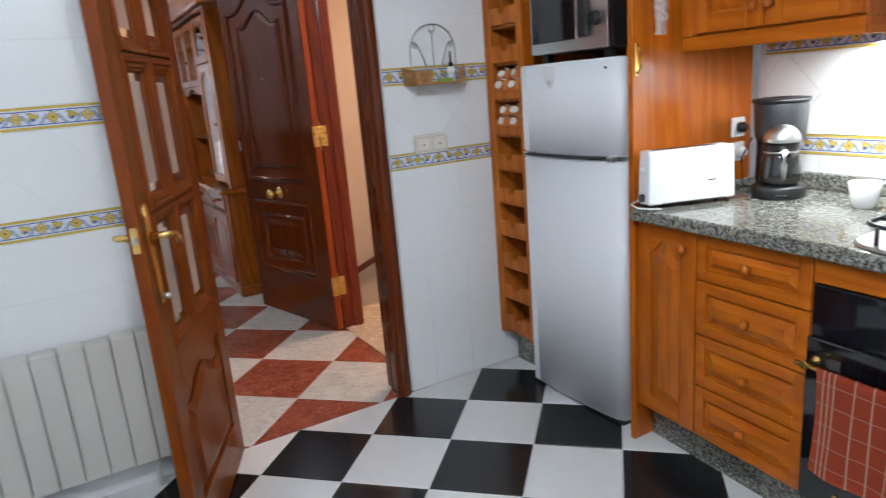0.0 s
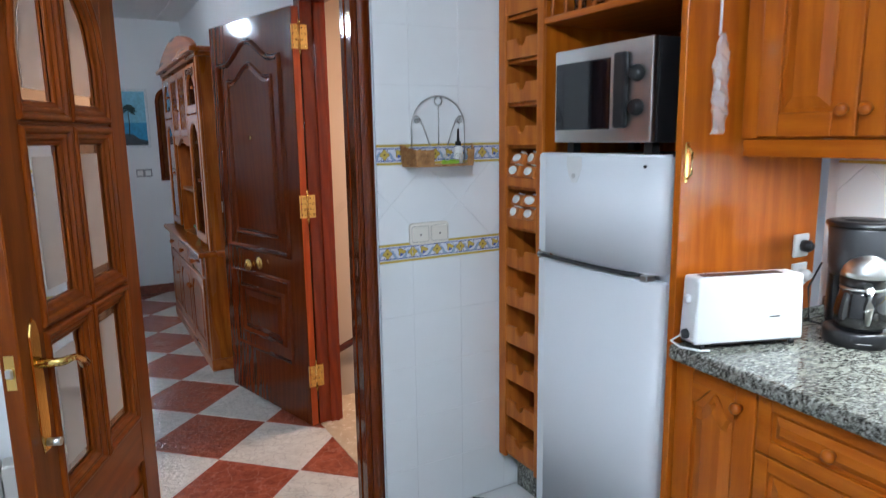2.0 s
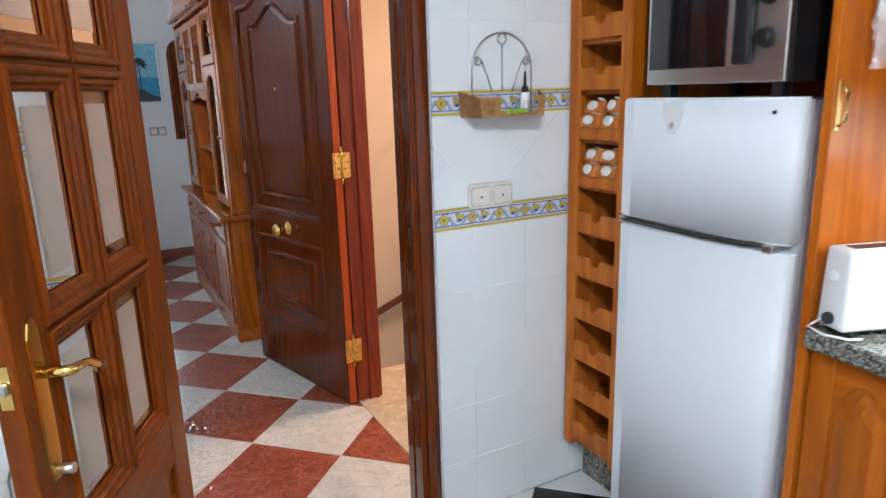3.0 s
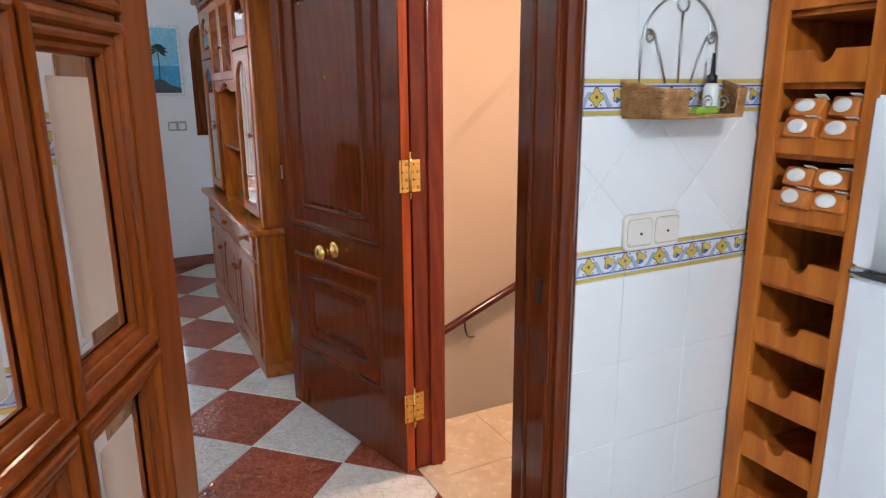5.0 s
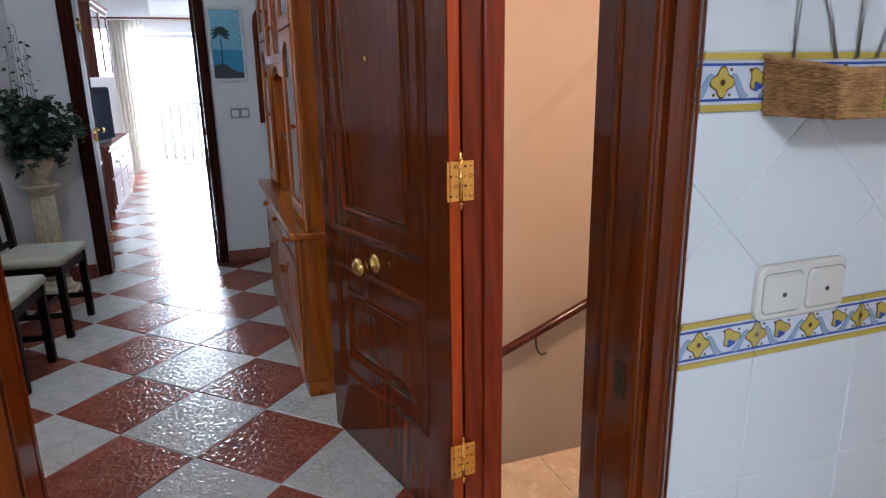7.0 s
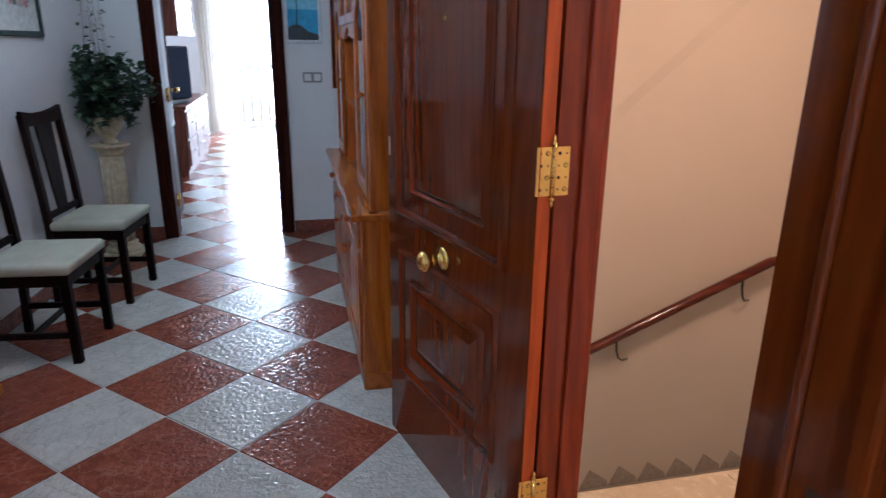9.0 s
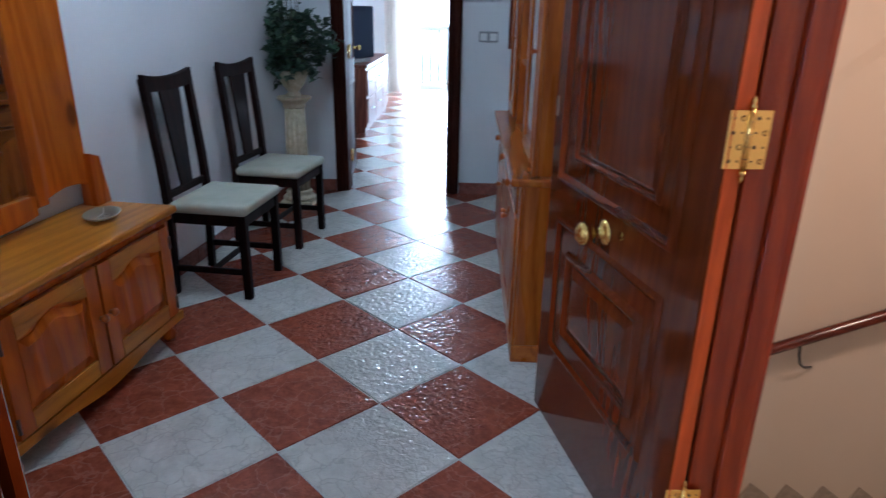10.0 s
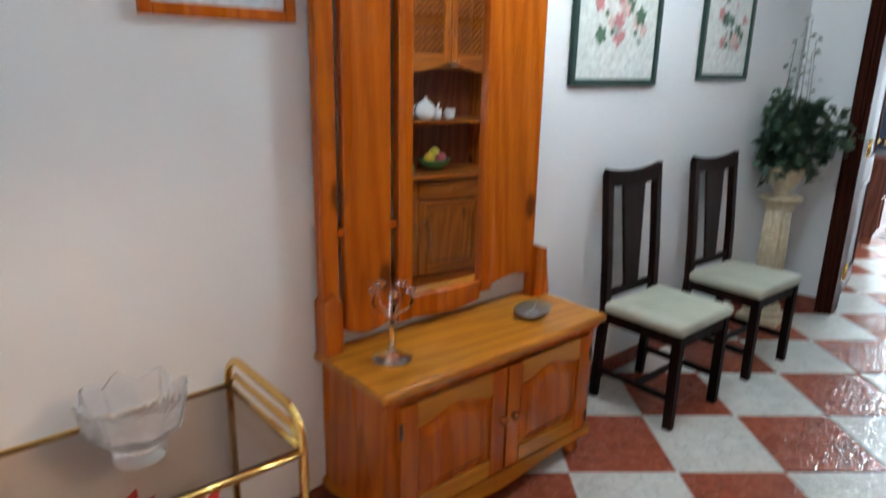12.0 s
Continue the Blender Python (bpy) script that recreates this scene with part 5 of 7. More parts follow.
bm.faces.new(rings[0][::-1]), bm.faces.new(rings[-1])
part("fluted_shaft", bm, STONE_M, col)
part("capital", lathe(bmesh.new(), [(0.07, 0.6805), (0.08, 0.69), (0.07, 0.70), (0.10, 0.73), (0.115, 0.74), (0.115, 0.755)], 24), STONE_M, col)
pot = thing("potted_plant", "leafy artificial ivy in a cream urn on the pedestal", "plant", pose(-0.325, 6.56, 0.7555))
part("urn", lathe(bmesh.new(), [(0.05, 0), (0.055, 0.01), (0.035, 0.03), (0.075, 0.08), (0.10, 0.14), (0.115, 0.17), (0.105, 0.175), (0.09, 0.15), (0.001, 0.145)], 24), STONE_M, pot)
LEAF_M, lnt, lb = base_mat("ivy_leaf", (0.03, 0.07, 0.035), 0.45)
lrand = lnt.nodes.new("ShaderNodeNewGeometry").outputs["Random Per Island"]
lnt.links.new(ramp(lnt, lrand, [(0.0, (0.012, 0.035, 0.022)), (0.6, (0.03, 0.075, 0.04)), (0.92, (0.07, 0.13, 0.07)), (1.0, (0.20, 0.24, 0.14))]), lb.inputs["Base Color"])
rng = random.Random(7)


def leaf(bm, p, q, s):
    pts = [(0, 0, 0), (0.35, 0.25, 0.02), (0.45, 0.6, 0.0), (0.12, 0.75, 0.03), (0, 1.15, -0.1), (-0.12, 0.75, 0.03), (-0.45, 0.6, 0.0), (-0.35, 0.25, 0.02)]
    vs = [bm.verts.new(p + q @ Vector((x * s, y * s, z * s + 0.12 * s * abs(x)))) for x, y, z in pts]
    mid = bm.verts.new(p + q @ Vector((0, 0.5 * s, -0.05 * s)))
    for i in range(8):
        bm.faces.new((vs[i], vs[(i + 1) % 8], mid))


bm = bmesh.new()
stems = bmesh.new()
for k in range(80):
    a, el = rng.uniform(0, 2 * math.pi), rng.uniform(-0.75, 1.25)
    L = rng.uniform(0.17, 0.32) * (0.75 if el < 0 else 1.0)
    tip = Vector((math.cos(a) * math.cos(el) * L, math.sin(a) * math.cos(el) * L * 0.8, 0.20 + math.sin(el) * L + 0.05))
    tip.x = max(tip.x, -0.11)
    mid = Vector((tip.x * 0.45, tip.y * 0.45, 0.20 + max(0.06, tip.z - 0.14)))
    pts = [Vector((0, 0, 0.14)), mid, tip]
    tube(stems, pts, [0.003, 0.002, 0.001], 5)
    for j in range(17):
        s = rng.uniform(0.25, 1.05)
        p = mid.lerp(tip, s) if s > 0.3 else pts[0].lerp(mid, 0.8)
        p = p + Vector((rng.gauss(0, 0.022), rng.gauss(0, 0.022), rng.gauss(0, 0.022)))
        if p.x < -0.09:
            p = Vector((-0.09 + 0.1 * (p.x + 0.09), p.y + 0.8 * (p.x + 0.09), p.z))
        q = Euler((rng.uniform(-1.0, 0.9), rng.uniform(-0.7, 0.7), rng.uniform(0, 6.28))).to_quaternion()
        leaf(bm, p, q, rng.uniform(0.038, 0.066))
for k in range(6):
    a = rng.uniform(0, 6.28)
    top = Vector((0.05 * math.cos(a), 0.05 * math.sin(a), rng.uniform(0.78, 0.98)))
    pts = [Vector((0, 0, 0.2)), Vector((top.x * 1.4, top.y * 1.4, 0.45)), top]
    tube(stems, pts, [0.004, 0.003, 0.0015], 5)
    for j in range(7):
        p = pts[1].lerp(top, j / 6) + Vector((rng.gauss(0, 0.015), rng.gauss(0, 0.015), 0))
        leaf(bm, p, Euler((rng.uniform(-0.8, 0.8), rng.uniform(-0.8, 0.8), rng.uniform(0, 6.28))).to_quaternion(), rng.uniform(0.025, 0.04))
fol = part("foliage", bm, LEAF_M, pot, "dense dark green ivy leaves")
tagged(fol, kind="stuff")
stem_part = part("stem", stems, base_mat("brown_stem", (0.08, 0.05, 0.025), 0.7)[0], pot)
tagged(stem_part, kind="stuff")

# ---- kitchen: small things ----
top_z = TOP + 0.0005
toaster = thing("toaster", "long white plastic toaster on the granite worktop", "toaster", pose(1.922, 1.371, top_z, 0, 0, -20))
bm = box(-0.158, 0.158, -0.040, 0.040, 0.012, 0.190, 0.009, 3)
for v in bm.verts:
    f = 1 - 0.14 * (v.co.z / 0.19) ** 1.5
    v.co.y *= f
    v.co.x *= 1 - 0.035 * (v.co.z / 0.19)
part("case", bm, WHITE_PL, toaster)
part("slot", box(-0.128, 0.105, -0.017, 0.017, 0.180, 0.1912, 0.003), BLACK_PL, toaster, "long dark bread slot")
part("crumb_tray", box(-0.11, 0.12, -0.0412, -0.0395, 0.013, 0.017, 0.0006), GREY_PL, toaster)
part("mark", box(0.055, 0.085, -0.0402, -0.0385, 0.078, 0.081), GREY_PL, toaster, "small grey maker's mark")
part("lever", box(-0.166, -0.150, -0.010, 0.010, 0.12, 0.14, 0.004), WHITE_PL, toaster)
part("dial", lathe(bmesh.new(), [(0.014, 0), (0.013, 0.01)], 14, pose(0, 0, 0, 0, -90)), GREY_PL, toaster, m=pose(-0.156, 0.0, 0.035))
for x in (-0.13, 0.13):
    for y in (-0.03, 0.03):
        part("foot", lathe(bmesh.new(), [(0.008, 0), (0.008, 0.0125)], 8), BLACK_PL, toaster, m=pose(x, y, 0))
part("cord", tube(bmesh.new(), [(-0.155, 0.02, 0.03), (-0.19, 0.02, 0.012), (-0.185, -0.02, 0.006), (-0.15, -0.055, 0.005), (-0.125, -0.06, 0.005)], 0.003, 6), WHITE_PL, toaster, "white mains cord")

cof = thing("coffee_maker", "black filter coffee maker with a chromed dome and dark glass jug", "coffee maker", pose(2.19, 1.215, top_z, 0, 0, -50) @ Matrix.Diagonal((0.86, 0.86, 0.94, 1)))
part("base", lathe(bmesh.new(), [(0.092, 0), (0.096, 0.006), (0.096, 0.036), (0.090, 0.044), (0.001, 0.045)], 36, pose(0, -0.005, 0)), BLACK_PL, cof, "round black base")
part("hot_plate", lathe(bmesh.new(), [(0.066, 0.0455), (0.066, 0.049), (0.055, 0.050)], 24, pose(0, -0.012, 0)), GREY_PL, cof)
part("tower", box(-0.075, 0.075, 0.050, 0.115, 0.030, 0.225, 0.022, 3), BLACK_PL, cof)
part("tank", lathe(bmesh.new(), [(0.080, 0.19), (0.090, 0.22), (0.096, 0.325), (0.094, 0.33), (0.001, 0.33)], 32, pose(0, 0.025, 0)), GREY_PL, cof, "dark grey water tank")
part("lid", lathe(bmesh.new(), [(0.101, 0.3305), (0.104, 0.337), (0.100, 0.344), (0.070, 0.347), (0.066, 0.343), (0.056, 0.343), (0.052, 0.348), (0.001, 0.350)], 32, pose(0, 0.025, 0)), BLACK_PL, cof)
dome = [(0.066, 0.198)] + [(0.066 * math.cos(math.pi / 2 * i / 8), 0.198 + 0.066 * math.sin(math.pi / 2 * i / 8)) for i in range(1, 8)] + [(0.002, 0.264)]
part("filter_dome", lathe(bmesh.new(), dome, 28, pose(0, -0.042, 0)), CHROME, cof, "brushed steel filter dome")
SMOKED = base_mat("dark_jug_glass", (0.010, 0.009, 0.009), 0.04, spec=0.8)[0]
jug = part("jug", lathe(bmesh.new(), [(0.060, 0.0505), (0.072, 0.060), (0.073, 0.09), (0.064, 0.145), (0.058, 0.168), (0.056, 0.168), (0.062, 0.14), (0.070, 0.09), (0.069, 0.062), (0.001, 0.056)], 32, pose(0, -0.025, 0)), SMOKED, cof, "dark glass jug")
part("collar", lathe(bmesh.new(), [(0.060, 0.1685), (0.063, 0.174), (0.063, 0.194), (0.001, 0.1965)], 28, pose(0, -0.025, 0)), BLACK_PL, jug)
part("band", lathe(bmesh.new(), [(0.0615, 0.160), (0.0625, 0.161), (0.0620, 0.166), (0.0600, 0.167)], 28, pose(0, -0.025, 0)), CHROME, jug, "thin steel band")
part("jug_handle", tube(bmesh.new(), [(0, -0.085, 0.176), (0, -0.112, 0.168), (0, -0.122, 0.125), (0, -0.112, 0.075)], [0.011, 0.012, 0.011, 0.007], 10), CHROME, jug, "steel jug handle")
part("switch", box(-0.02, 0.02, -0.1035, -0.098, 0.014, 0.018, 0.001), GREY_PL, cof)
part("cord", tube(bmesh.new(), [(-0.07, 0.09, 0.02), (-0.12, 0.08, 0.03), (-0.125, 0.10, 0.13), (-0.085, 0.14, 0.2)], 0.0035, 6), BLACK_PL, cof)

cupk = solid("cup", lathe(bmesh.new(), [(0.026, 0), (0.028, 0.004), (0.036, 0.02), (0.044, 0.078), (0.041, 0.078), (0.034, 0.024), (0.001, 0.012)], 28), CHINA, "white china cup with a spoon on the worktop", "cup", m=ASKEW @ pose(2.20, 0.955, top_z))
part("spoon", tube(bmesh.new(), [(0.0, 0.0, 0.02), (0.04, -0.03, 0.07), (0.06, -0.045, 0.098)], [0.005, 0.002, 0.003], 6), CHROME, cupk)

for z in (1.10, 1.01):
    s = thing("wall_socket", "white plastic wall socket on the pine panel", "socket", pose(2.315, 1.468, z), "sockets beside the coffee maker")
    part("plate", box(-0.036, 0.036, -0.010, -0.0005, -0.036, 0.036, 0.004, 2), WHITE_PL, s)
    part("insert", lathe(bmesh.new(), [(0.022, 0), (0.021, 0.003)], 18, pose(0, 0, 0, 90)), WHITE_PL, s, m=pose(0, -0.0101, 0))
    if z > 1.05:
        part("plug", lathe(bmesh.new(), [(0.019, 0), (0.019, 0.022), (0.009, 0.034)], 16, pose(0, 0, 0, 90)), BLACK_PL, s, m=pose(0, -0.0105, 0))
    else:
        part("plug", lathe(bmesh.new(), [(0.019, 0), (0.019, 0.022), (0.009, 0.034)], 16, pose(0, 0, 0, 90)), WHITE_PL, s, m=pose(0, -0.0105, 0))

hob = thing("gas_hob", "stainless steel gas hob with black pan supports", "hob", ASKEW @ pose(1.99, 0.475, top_z))
n = 40
oval = []
for i in range(n):
    a = 2 * math.pi * i / n
    c, s = math.cos(a), math.sin(a)
    oval.append((0.235 * math.copysign(abs(c) ** 0.45, c), 0.285 * math.copysign(abs(s) ** 0.45, s)))
part("plate", flat_piece(oval, 0.008, 0.006), CHROME, hob, "brushed steel hob plate", m=pose(0, 0, 0.009))
for x in (-0.105, 0.11):
    for y in (-0.14, 0.14):
        bu = part("burner", lathe(bmesh.new(), [(0.05, 0), (0.05, 0.010), (0.038, 0.012), (0.038, 0.022), (0.030, 0.024), (0.030, 0.030), (0.001, 0.031)], 24), CHROME, hob, m=pose(x, y, 0.0095))
        part("cap", lathe(bmesh.new(), [(0.031, 0.0315), (0.031, 0.036), (0.001, 0.037)], 20), BLACK_PL, bu)
for x in (-0.105, 0.11):
    bm = bmesh.new()
    r = [(0.095 * math.copysign(abs(math.cos(2 * math.pi * i / 32)) ** 0.5, math.cos(2 * math.pi * i / 32)) + x, 0.25 * math.copysign(abs(math.sin(2 * math.pi * i / 32)) ** 0.5, math.sin(2 * math.pi * i / 32)), 0.052) for i in range(32)]
    tube(bm, r, 0.006, 6, True)
    for y in (-0.14, 0.14):
        for dx, dy in ((1, 0), (-1, 0), (0, 1), (0, -1)):
            tube(bm, [(x + dx * 0.095, y + dy * 0.11, 0.052), (x + dx * 0.03, y + dy * 0.03, 0.056)], 0.005, 6)
    for y in (-0.2, 0.2):
        for dx in (-0.09, 0.09):
            tube(bm, [(x + dx, y, 0.009), (x + dx, y, 0.052)], 0.005, 6)
    part("pan_support", bm, BLACK_PL, hob, "black iron pan support")

# towel over the oven rail
TOW, tnt, tb_ = base_mat("checked_towel", (0.55, 0.10, 0.05), 0.9, spec=0.15)
tv = coords(tnt)
sep = tnt.nodes.new("ShaderNodeSeparateXYZ")
tnt.links.new(tv, sep.inputs[0])


def lines(sock, period, width):
    md = tnt.nodes.new("ShaderNodeMath")
    md.operation = "PINGPONG"
    md.inputs[1].default_value = period
    tnt.links.new(sock, md.inputs[0])
    lt = tnt.nodes.new("ShaderNodeMath")
    lt.operation = "LESS_THAN"
    lt.inputs[1].default_value = width
    tnt.links.new(md.outputs[0], lt.inputs[0])
    return lt.outputs[0]


def below(sock, v):
    lt = tnt.nodes.new("ShaderNodeMath")
    lt.operation = "LESS_THAN"
    lt.inputs[1].default_value = v
    tnt.links.new(sock, lt.inputs[0])
    return lt.outputs[0]


PALE_T = (0.72, 0.48, 0.38)
wide = mixed(tnt, lines(sep.outputs["X"], 0.021, 0.0018), (0.52, 0.085, 0.038), PALE_T)
close = mixed(tnt, lines(sep.outputs["X"], 0.0066, 0.0017), (0.52, 0.085, 0.038), PALE_T)
tc_ = mixed(tnt, below(sep.outputs["X"], 0.128), wide, close)
tc_ = mixed(tnt, below(sep.outputs["X"], 0.082), tc_, (0.52, 0.085, 0.038))
zl = tnt.nodes.new("ShaderNodeMath")
zl.operation = "MULTIPLY"
zl.inputs[1].default_value = 0.4
tnt.links.new(lines(sep.outputs["Z"], 0.026, 0.0016), zl.inputs[0])
tc_ = mixed(tnt, zl.outputs[0], tc_, PALE_T)
tfine = noise_tex(tnt, tv, 420, 2)
tnt.links.new(mixed(tnt, 0.25, tc_, ramp(tnt, tfine, [(0.3, (0.3, 0.3, 0.3)), (0.7, (1, 1, 1))]), "MULTIPLY"), tb_.inputs["Base Color"])
bump(tnt, tb_, tfine, 0.5, 0.001)
bm = bmesh.new()
cols = []
nx = 30
for i in range(nx + 1):
    x = 0.072 + 0.43 * i / nx
    ring = []
    for k in range(24):
        if k < 4:
            a = math.pi * k / 3
            y, z = -0.07 + 0.0095 * math.cos(a), 0.545 + 0.0095 * math.sin(a)
        else:
            d = (k - 3) / 20
            z = 0.545 - d * (0.255 + 0.012 * math.sin(x * 9))
            y = -0.0795 - 0.006 * d * (1 + math.sin(x * 42 + 2.5 * d)) - 0.004 * d
        ring.append(bm.verts.new((x + (0.006 * math.sin(3 * k / 20) if k > 3 else 0), y, z)))
    ring.insert(0, bm.verts.new((x, -0.0605, 0.36)))
    cols.append(ring)
for a, b in zip(cols, cols[1:]):
    for k in range(len(a) - 1):
        bm.faces.new((a[k], b[k], b[k + 1], a[k + 1])).smooth = True
bmesh.ops.solidify(bm, geom=bm.faces[:], thickness=0.0022)
solid("tea_towel", bm, TOW, "red checked tea towel over the oven rail", "towel", m=base_at(0.840))

# double socket cover and wicker wall basket on the tiles
SWITCH_GAP = base_mat("socket_gap_shade", (0.30, 0.29, 0.26), 0.6)[0]
so = thing("double_socket", "cream double wall socket on the tiles", "socket", pose(1.507, 2.3600, 1.100))


def round_rect(w, h, r, n=6):
    """A counter-clockwise rectangle with rounded corners, centred."""
    out = []
    for cx, cz, a0 in ((w / 2 - r, -h / 2 + r, -90), (w / 2 - r, h / 2 - r, 0), (-w / 2 + r, h / 2 - r, 90), (-w / 2 + r, -h / 2 + r, 180)):
        out += [(cx + r * math.cos(radians(a0 + 90 * i / n)), cz + r * math.sin(radians(a0 + 90 * i / n))) for i in range(n + 1)]
    return out


part("frame", slab(bmesh.new(), round_rect(0.160, 0.080, 0.014), -0.0005, -0.012, 0.004, 0.004), CREAM, so)
for x in (-0.039, 0.039):
    # Grey sheet behind each cover: shade of the gap, painted as colour.
    part("gap_shade", slab(bmesh.new(), round_rect(0.070, 0.060, 0.010), -0.0118, -0.0122), SWITCH_GAP, so, m=pose(x, 0, 0))
    ins = part("cover", slab(bmesh.new(), round_rect(0.067, 0.057, 0.009), -0.012, -0.016, 0.003, 0.003), CREAM, so, m=pose(x, 0, 0))
    part("pin_hole", lathe(bmesh.new(), [(0.0035, 0), (0.0035, 0.001)], 10, pose(0, 0, 0, 90)), BLACK_PL, ins, m=pose(0, -0.016, -0.002))

WICK, wnt, wb = base_mat("wicker", (0.34, 0.18, 0.07), 0.6)
wfac = noise_tex(wnt, coords(wnt), 60, 4)
wnt.links.new(ramp(wnt, wfac, [(0.3, (0.24, 0.10, 0.030)), (0.7, (0.50, 0.26, 0.095))]), wb.inputs["Base Color"])
bk = thing("wall_basket", "wicker wall basket with scrolled wire back", "basket", pose(1.567, 2.360, 1.342))
outline = [(-0.160, -0.004), (-0.152, -0.106), (0.066, -0.106), (0.122, -0.004)]


def along(pts, n):
    segs = [(Vector(a), Vector(b)) for a, b in zip(pts, pts[1:])]
    tot = sum((b - a).length for a, b in segs)
    out = []
    for i in range(n + 1):
        d = tot * i / n
        for a, b in segs:
            L = (b - a).length
            if d <= L + 1e-9:
                out.append(a.lerp(b, d / L))
                break
            d -= L
    return out


weave = bmesh.new()
path = along([Vector((x, y, 0)) for x, y in outline], 110)


def slope(y):
    """The sides run lower towards the front."""
    return 1 + 2.4 * min(0.0, y)


gap = [i for i, p in enumerate(path) if p.y < -0.105 and -0.085 < p.x < 0.040]
runs = (path[:gap[0]], path[gap[-1] + 1:])
for r in range(17):
    z, g = 0.004 + r * 0.0040, 1.0 + 0.03 * r / 14
    for run, i0 in ((path, 0),) if r < 2 else ((runs[0], 0), (runs[1], gap[-1] + 1)):
        pts = []
        for i, p in enumerate(run):
            k = 1 + (0.010 if ((i + i0) // 2 + r) % 2 else -0.008)
            pts.append((p.x * g * k, p.y * g * k if p.y < -0.02 else p.y, z * slope(p.y)))
        tube(weave, pts, 0.0022, 5)
part("weave", weave, WICK, bk, "woven wicker strands")
for i in range(1, 110, 4):
    if i not in gap:
        p = path[i]
        part("stake", tube(bmesh.new(), [(p.x, p.y, 0), (p.x * 1.03, p.y * 1.03, 0.071 * slope(p.y))], 0.0024, 5), WICK, bk)
part("bottom", flat_piece(outline[::1], 0.006, 0.001), WICK, bk, m=pose(0, 0, 0.006))
for run in runs:
    part("rim", tube(bmesh.new(), [(p.x * 1.035, p.y * 1.035, 0.0725 * slope(p.y)) for p in run], 0.0042, 6), WICK, bk)
wire = bmesh.new()
tube(wire, [(-0.122, -0.006, 0.0), (-0.122, -0.006, 0.13)] + arc((-0.014, -0.006, 0.135), 0.108, 175, 5, 26) + [(0.094, -0.006, 0.13), (0.094, -0.006, 0.0)], 0.0025, 6)
part("arch_wire", wire, IRON, bk, "grey arched wire")
part("top_ring", tube(bmesh.new(), arc((-0.014, -0.006, 0.226), 0.015, 0, 345, 20), 0.0024, 6, True), IRON, bk)
part("middle_wire", tube(bmesh.new(), [(-0.014, -0.006, 0.07), (-0.014, -0.006, 0.211)], 0.0022, 6), IRON, bk)
for s in (-1, 1):
    spiral = [(-0.014 + s * (0.088 + (0.016 - 0.0007 * i) * math.cos(0.5 * i)), -0.007, 0.160 + (0.016 - 0.0007 * i) * math.sin(0.5 * i)) for i in range(20)]
    part("scroll", tube(bmesh.new(), spiral, 0.0021, 6), IRON, bk)
    part("side_wire", tube(bmesh.new(), [(-0.014 + s * 0.036, -0.006, 0.07), (-0.014 + s * 0.052, -0.006, 0.115), (-0.014 + s * 0.074, -0.006, 0.165)], 0.0022, 6), IRON, bk)
    fr_s = [(s * 0.021 - 0.020 + s * 0.016 * math.cos(0.4 * i) * (1 - i / 30), -0.111, 0.030 + 0.016 * math.sin(0.4 * i) * (1 - i / 30)) for i in range(22)]
    part("front_scroll", tube(bmesh.new(), fr_s, 0.0016, 6), IRON, bk)
gl = thing("glue_bottle", "small white glue bottle with a black pointed cap in the basket", "bottle", pose(1.612, 2.318, 1.3485) @ Matrix.Diagonal((0.86, 0.86, 0.9, 1)))
part("body", lathe(bmesh.new(), [(0.017, 0), (0.0185, 0.004), (0.0185, 0.06), (0.012, 0.068)], 16), WHITE_PL, gl)
part("cap", lathe(bmesh.new(), [(0.0125, 0.0685), (0.0125, 0.085), (0.006, 0.09), (0.004, 0.135), (0.001, 0.136)], 14), BLACK_PL, gl)
solid("lighter", box(-0.035, 0.035, -0.008, 0.008, 0, 0.016, 0.004, seg=2), base_mat("lime_plastic", (0.30, 0.55, 0.04), 0.3)[0], "lime green lighter in the basket", "lighter", m=pose(1.560, 2.285, 1.3485, 0, 0, 8))

# packets in the wine rack
ORANGE = glaze("orange_packet", (0.55, 0.16, 0.02), 0.4, 0.2)
for k in (6, 7):
    z0 = 0.185 + k * 0.1515 + 0.0125
    for i in range(2):
        for j in range(2):
            tilt, lean = rng.uniform(-16, 16), rng.uniform(14, 34)
            pk = thing("tea_packet", "orange packet with a white rounded end lying in the wine rack", "packet", pose(1.800 + 0.012 * j - 0.006 * i, 2.163 + 0.078 * i, z0 + 0.040 + 0.046 * j, 0, lean, tilt), "packets in the rack")
            part("carton", box(0.0, 0.15, -0.036, 0.036, 0, 0.042, 0.005, seg=2), ORANGE, pk)
            part("white_end", lathe(bmesh.new(), [(0.008, -0.005), (0.0145, -0.004), (0.0155, -0.002), (0.0155, 0.001)], 16, pose(0, 0, 0, 0, 90)), WHITE_PL, pk, "white rounded end", m=pose(0, 0.004, 0.022) @ Matrix.Diagonal((1, 1.45, 1, 1)))
            part("paper_flap", box(-0.010, 0.012, -0.037, -0.012, 0.0425, 0.0445, 0.0008), WHITE_PL, pk)

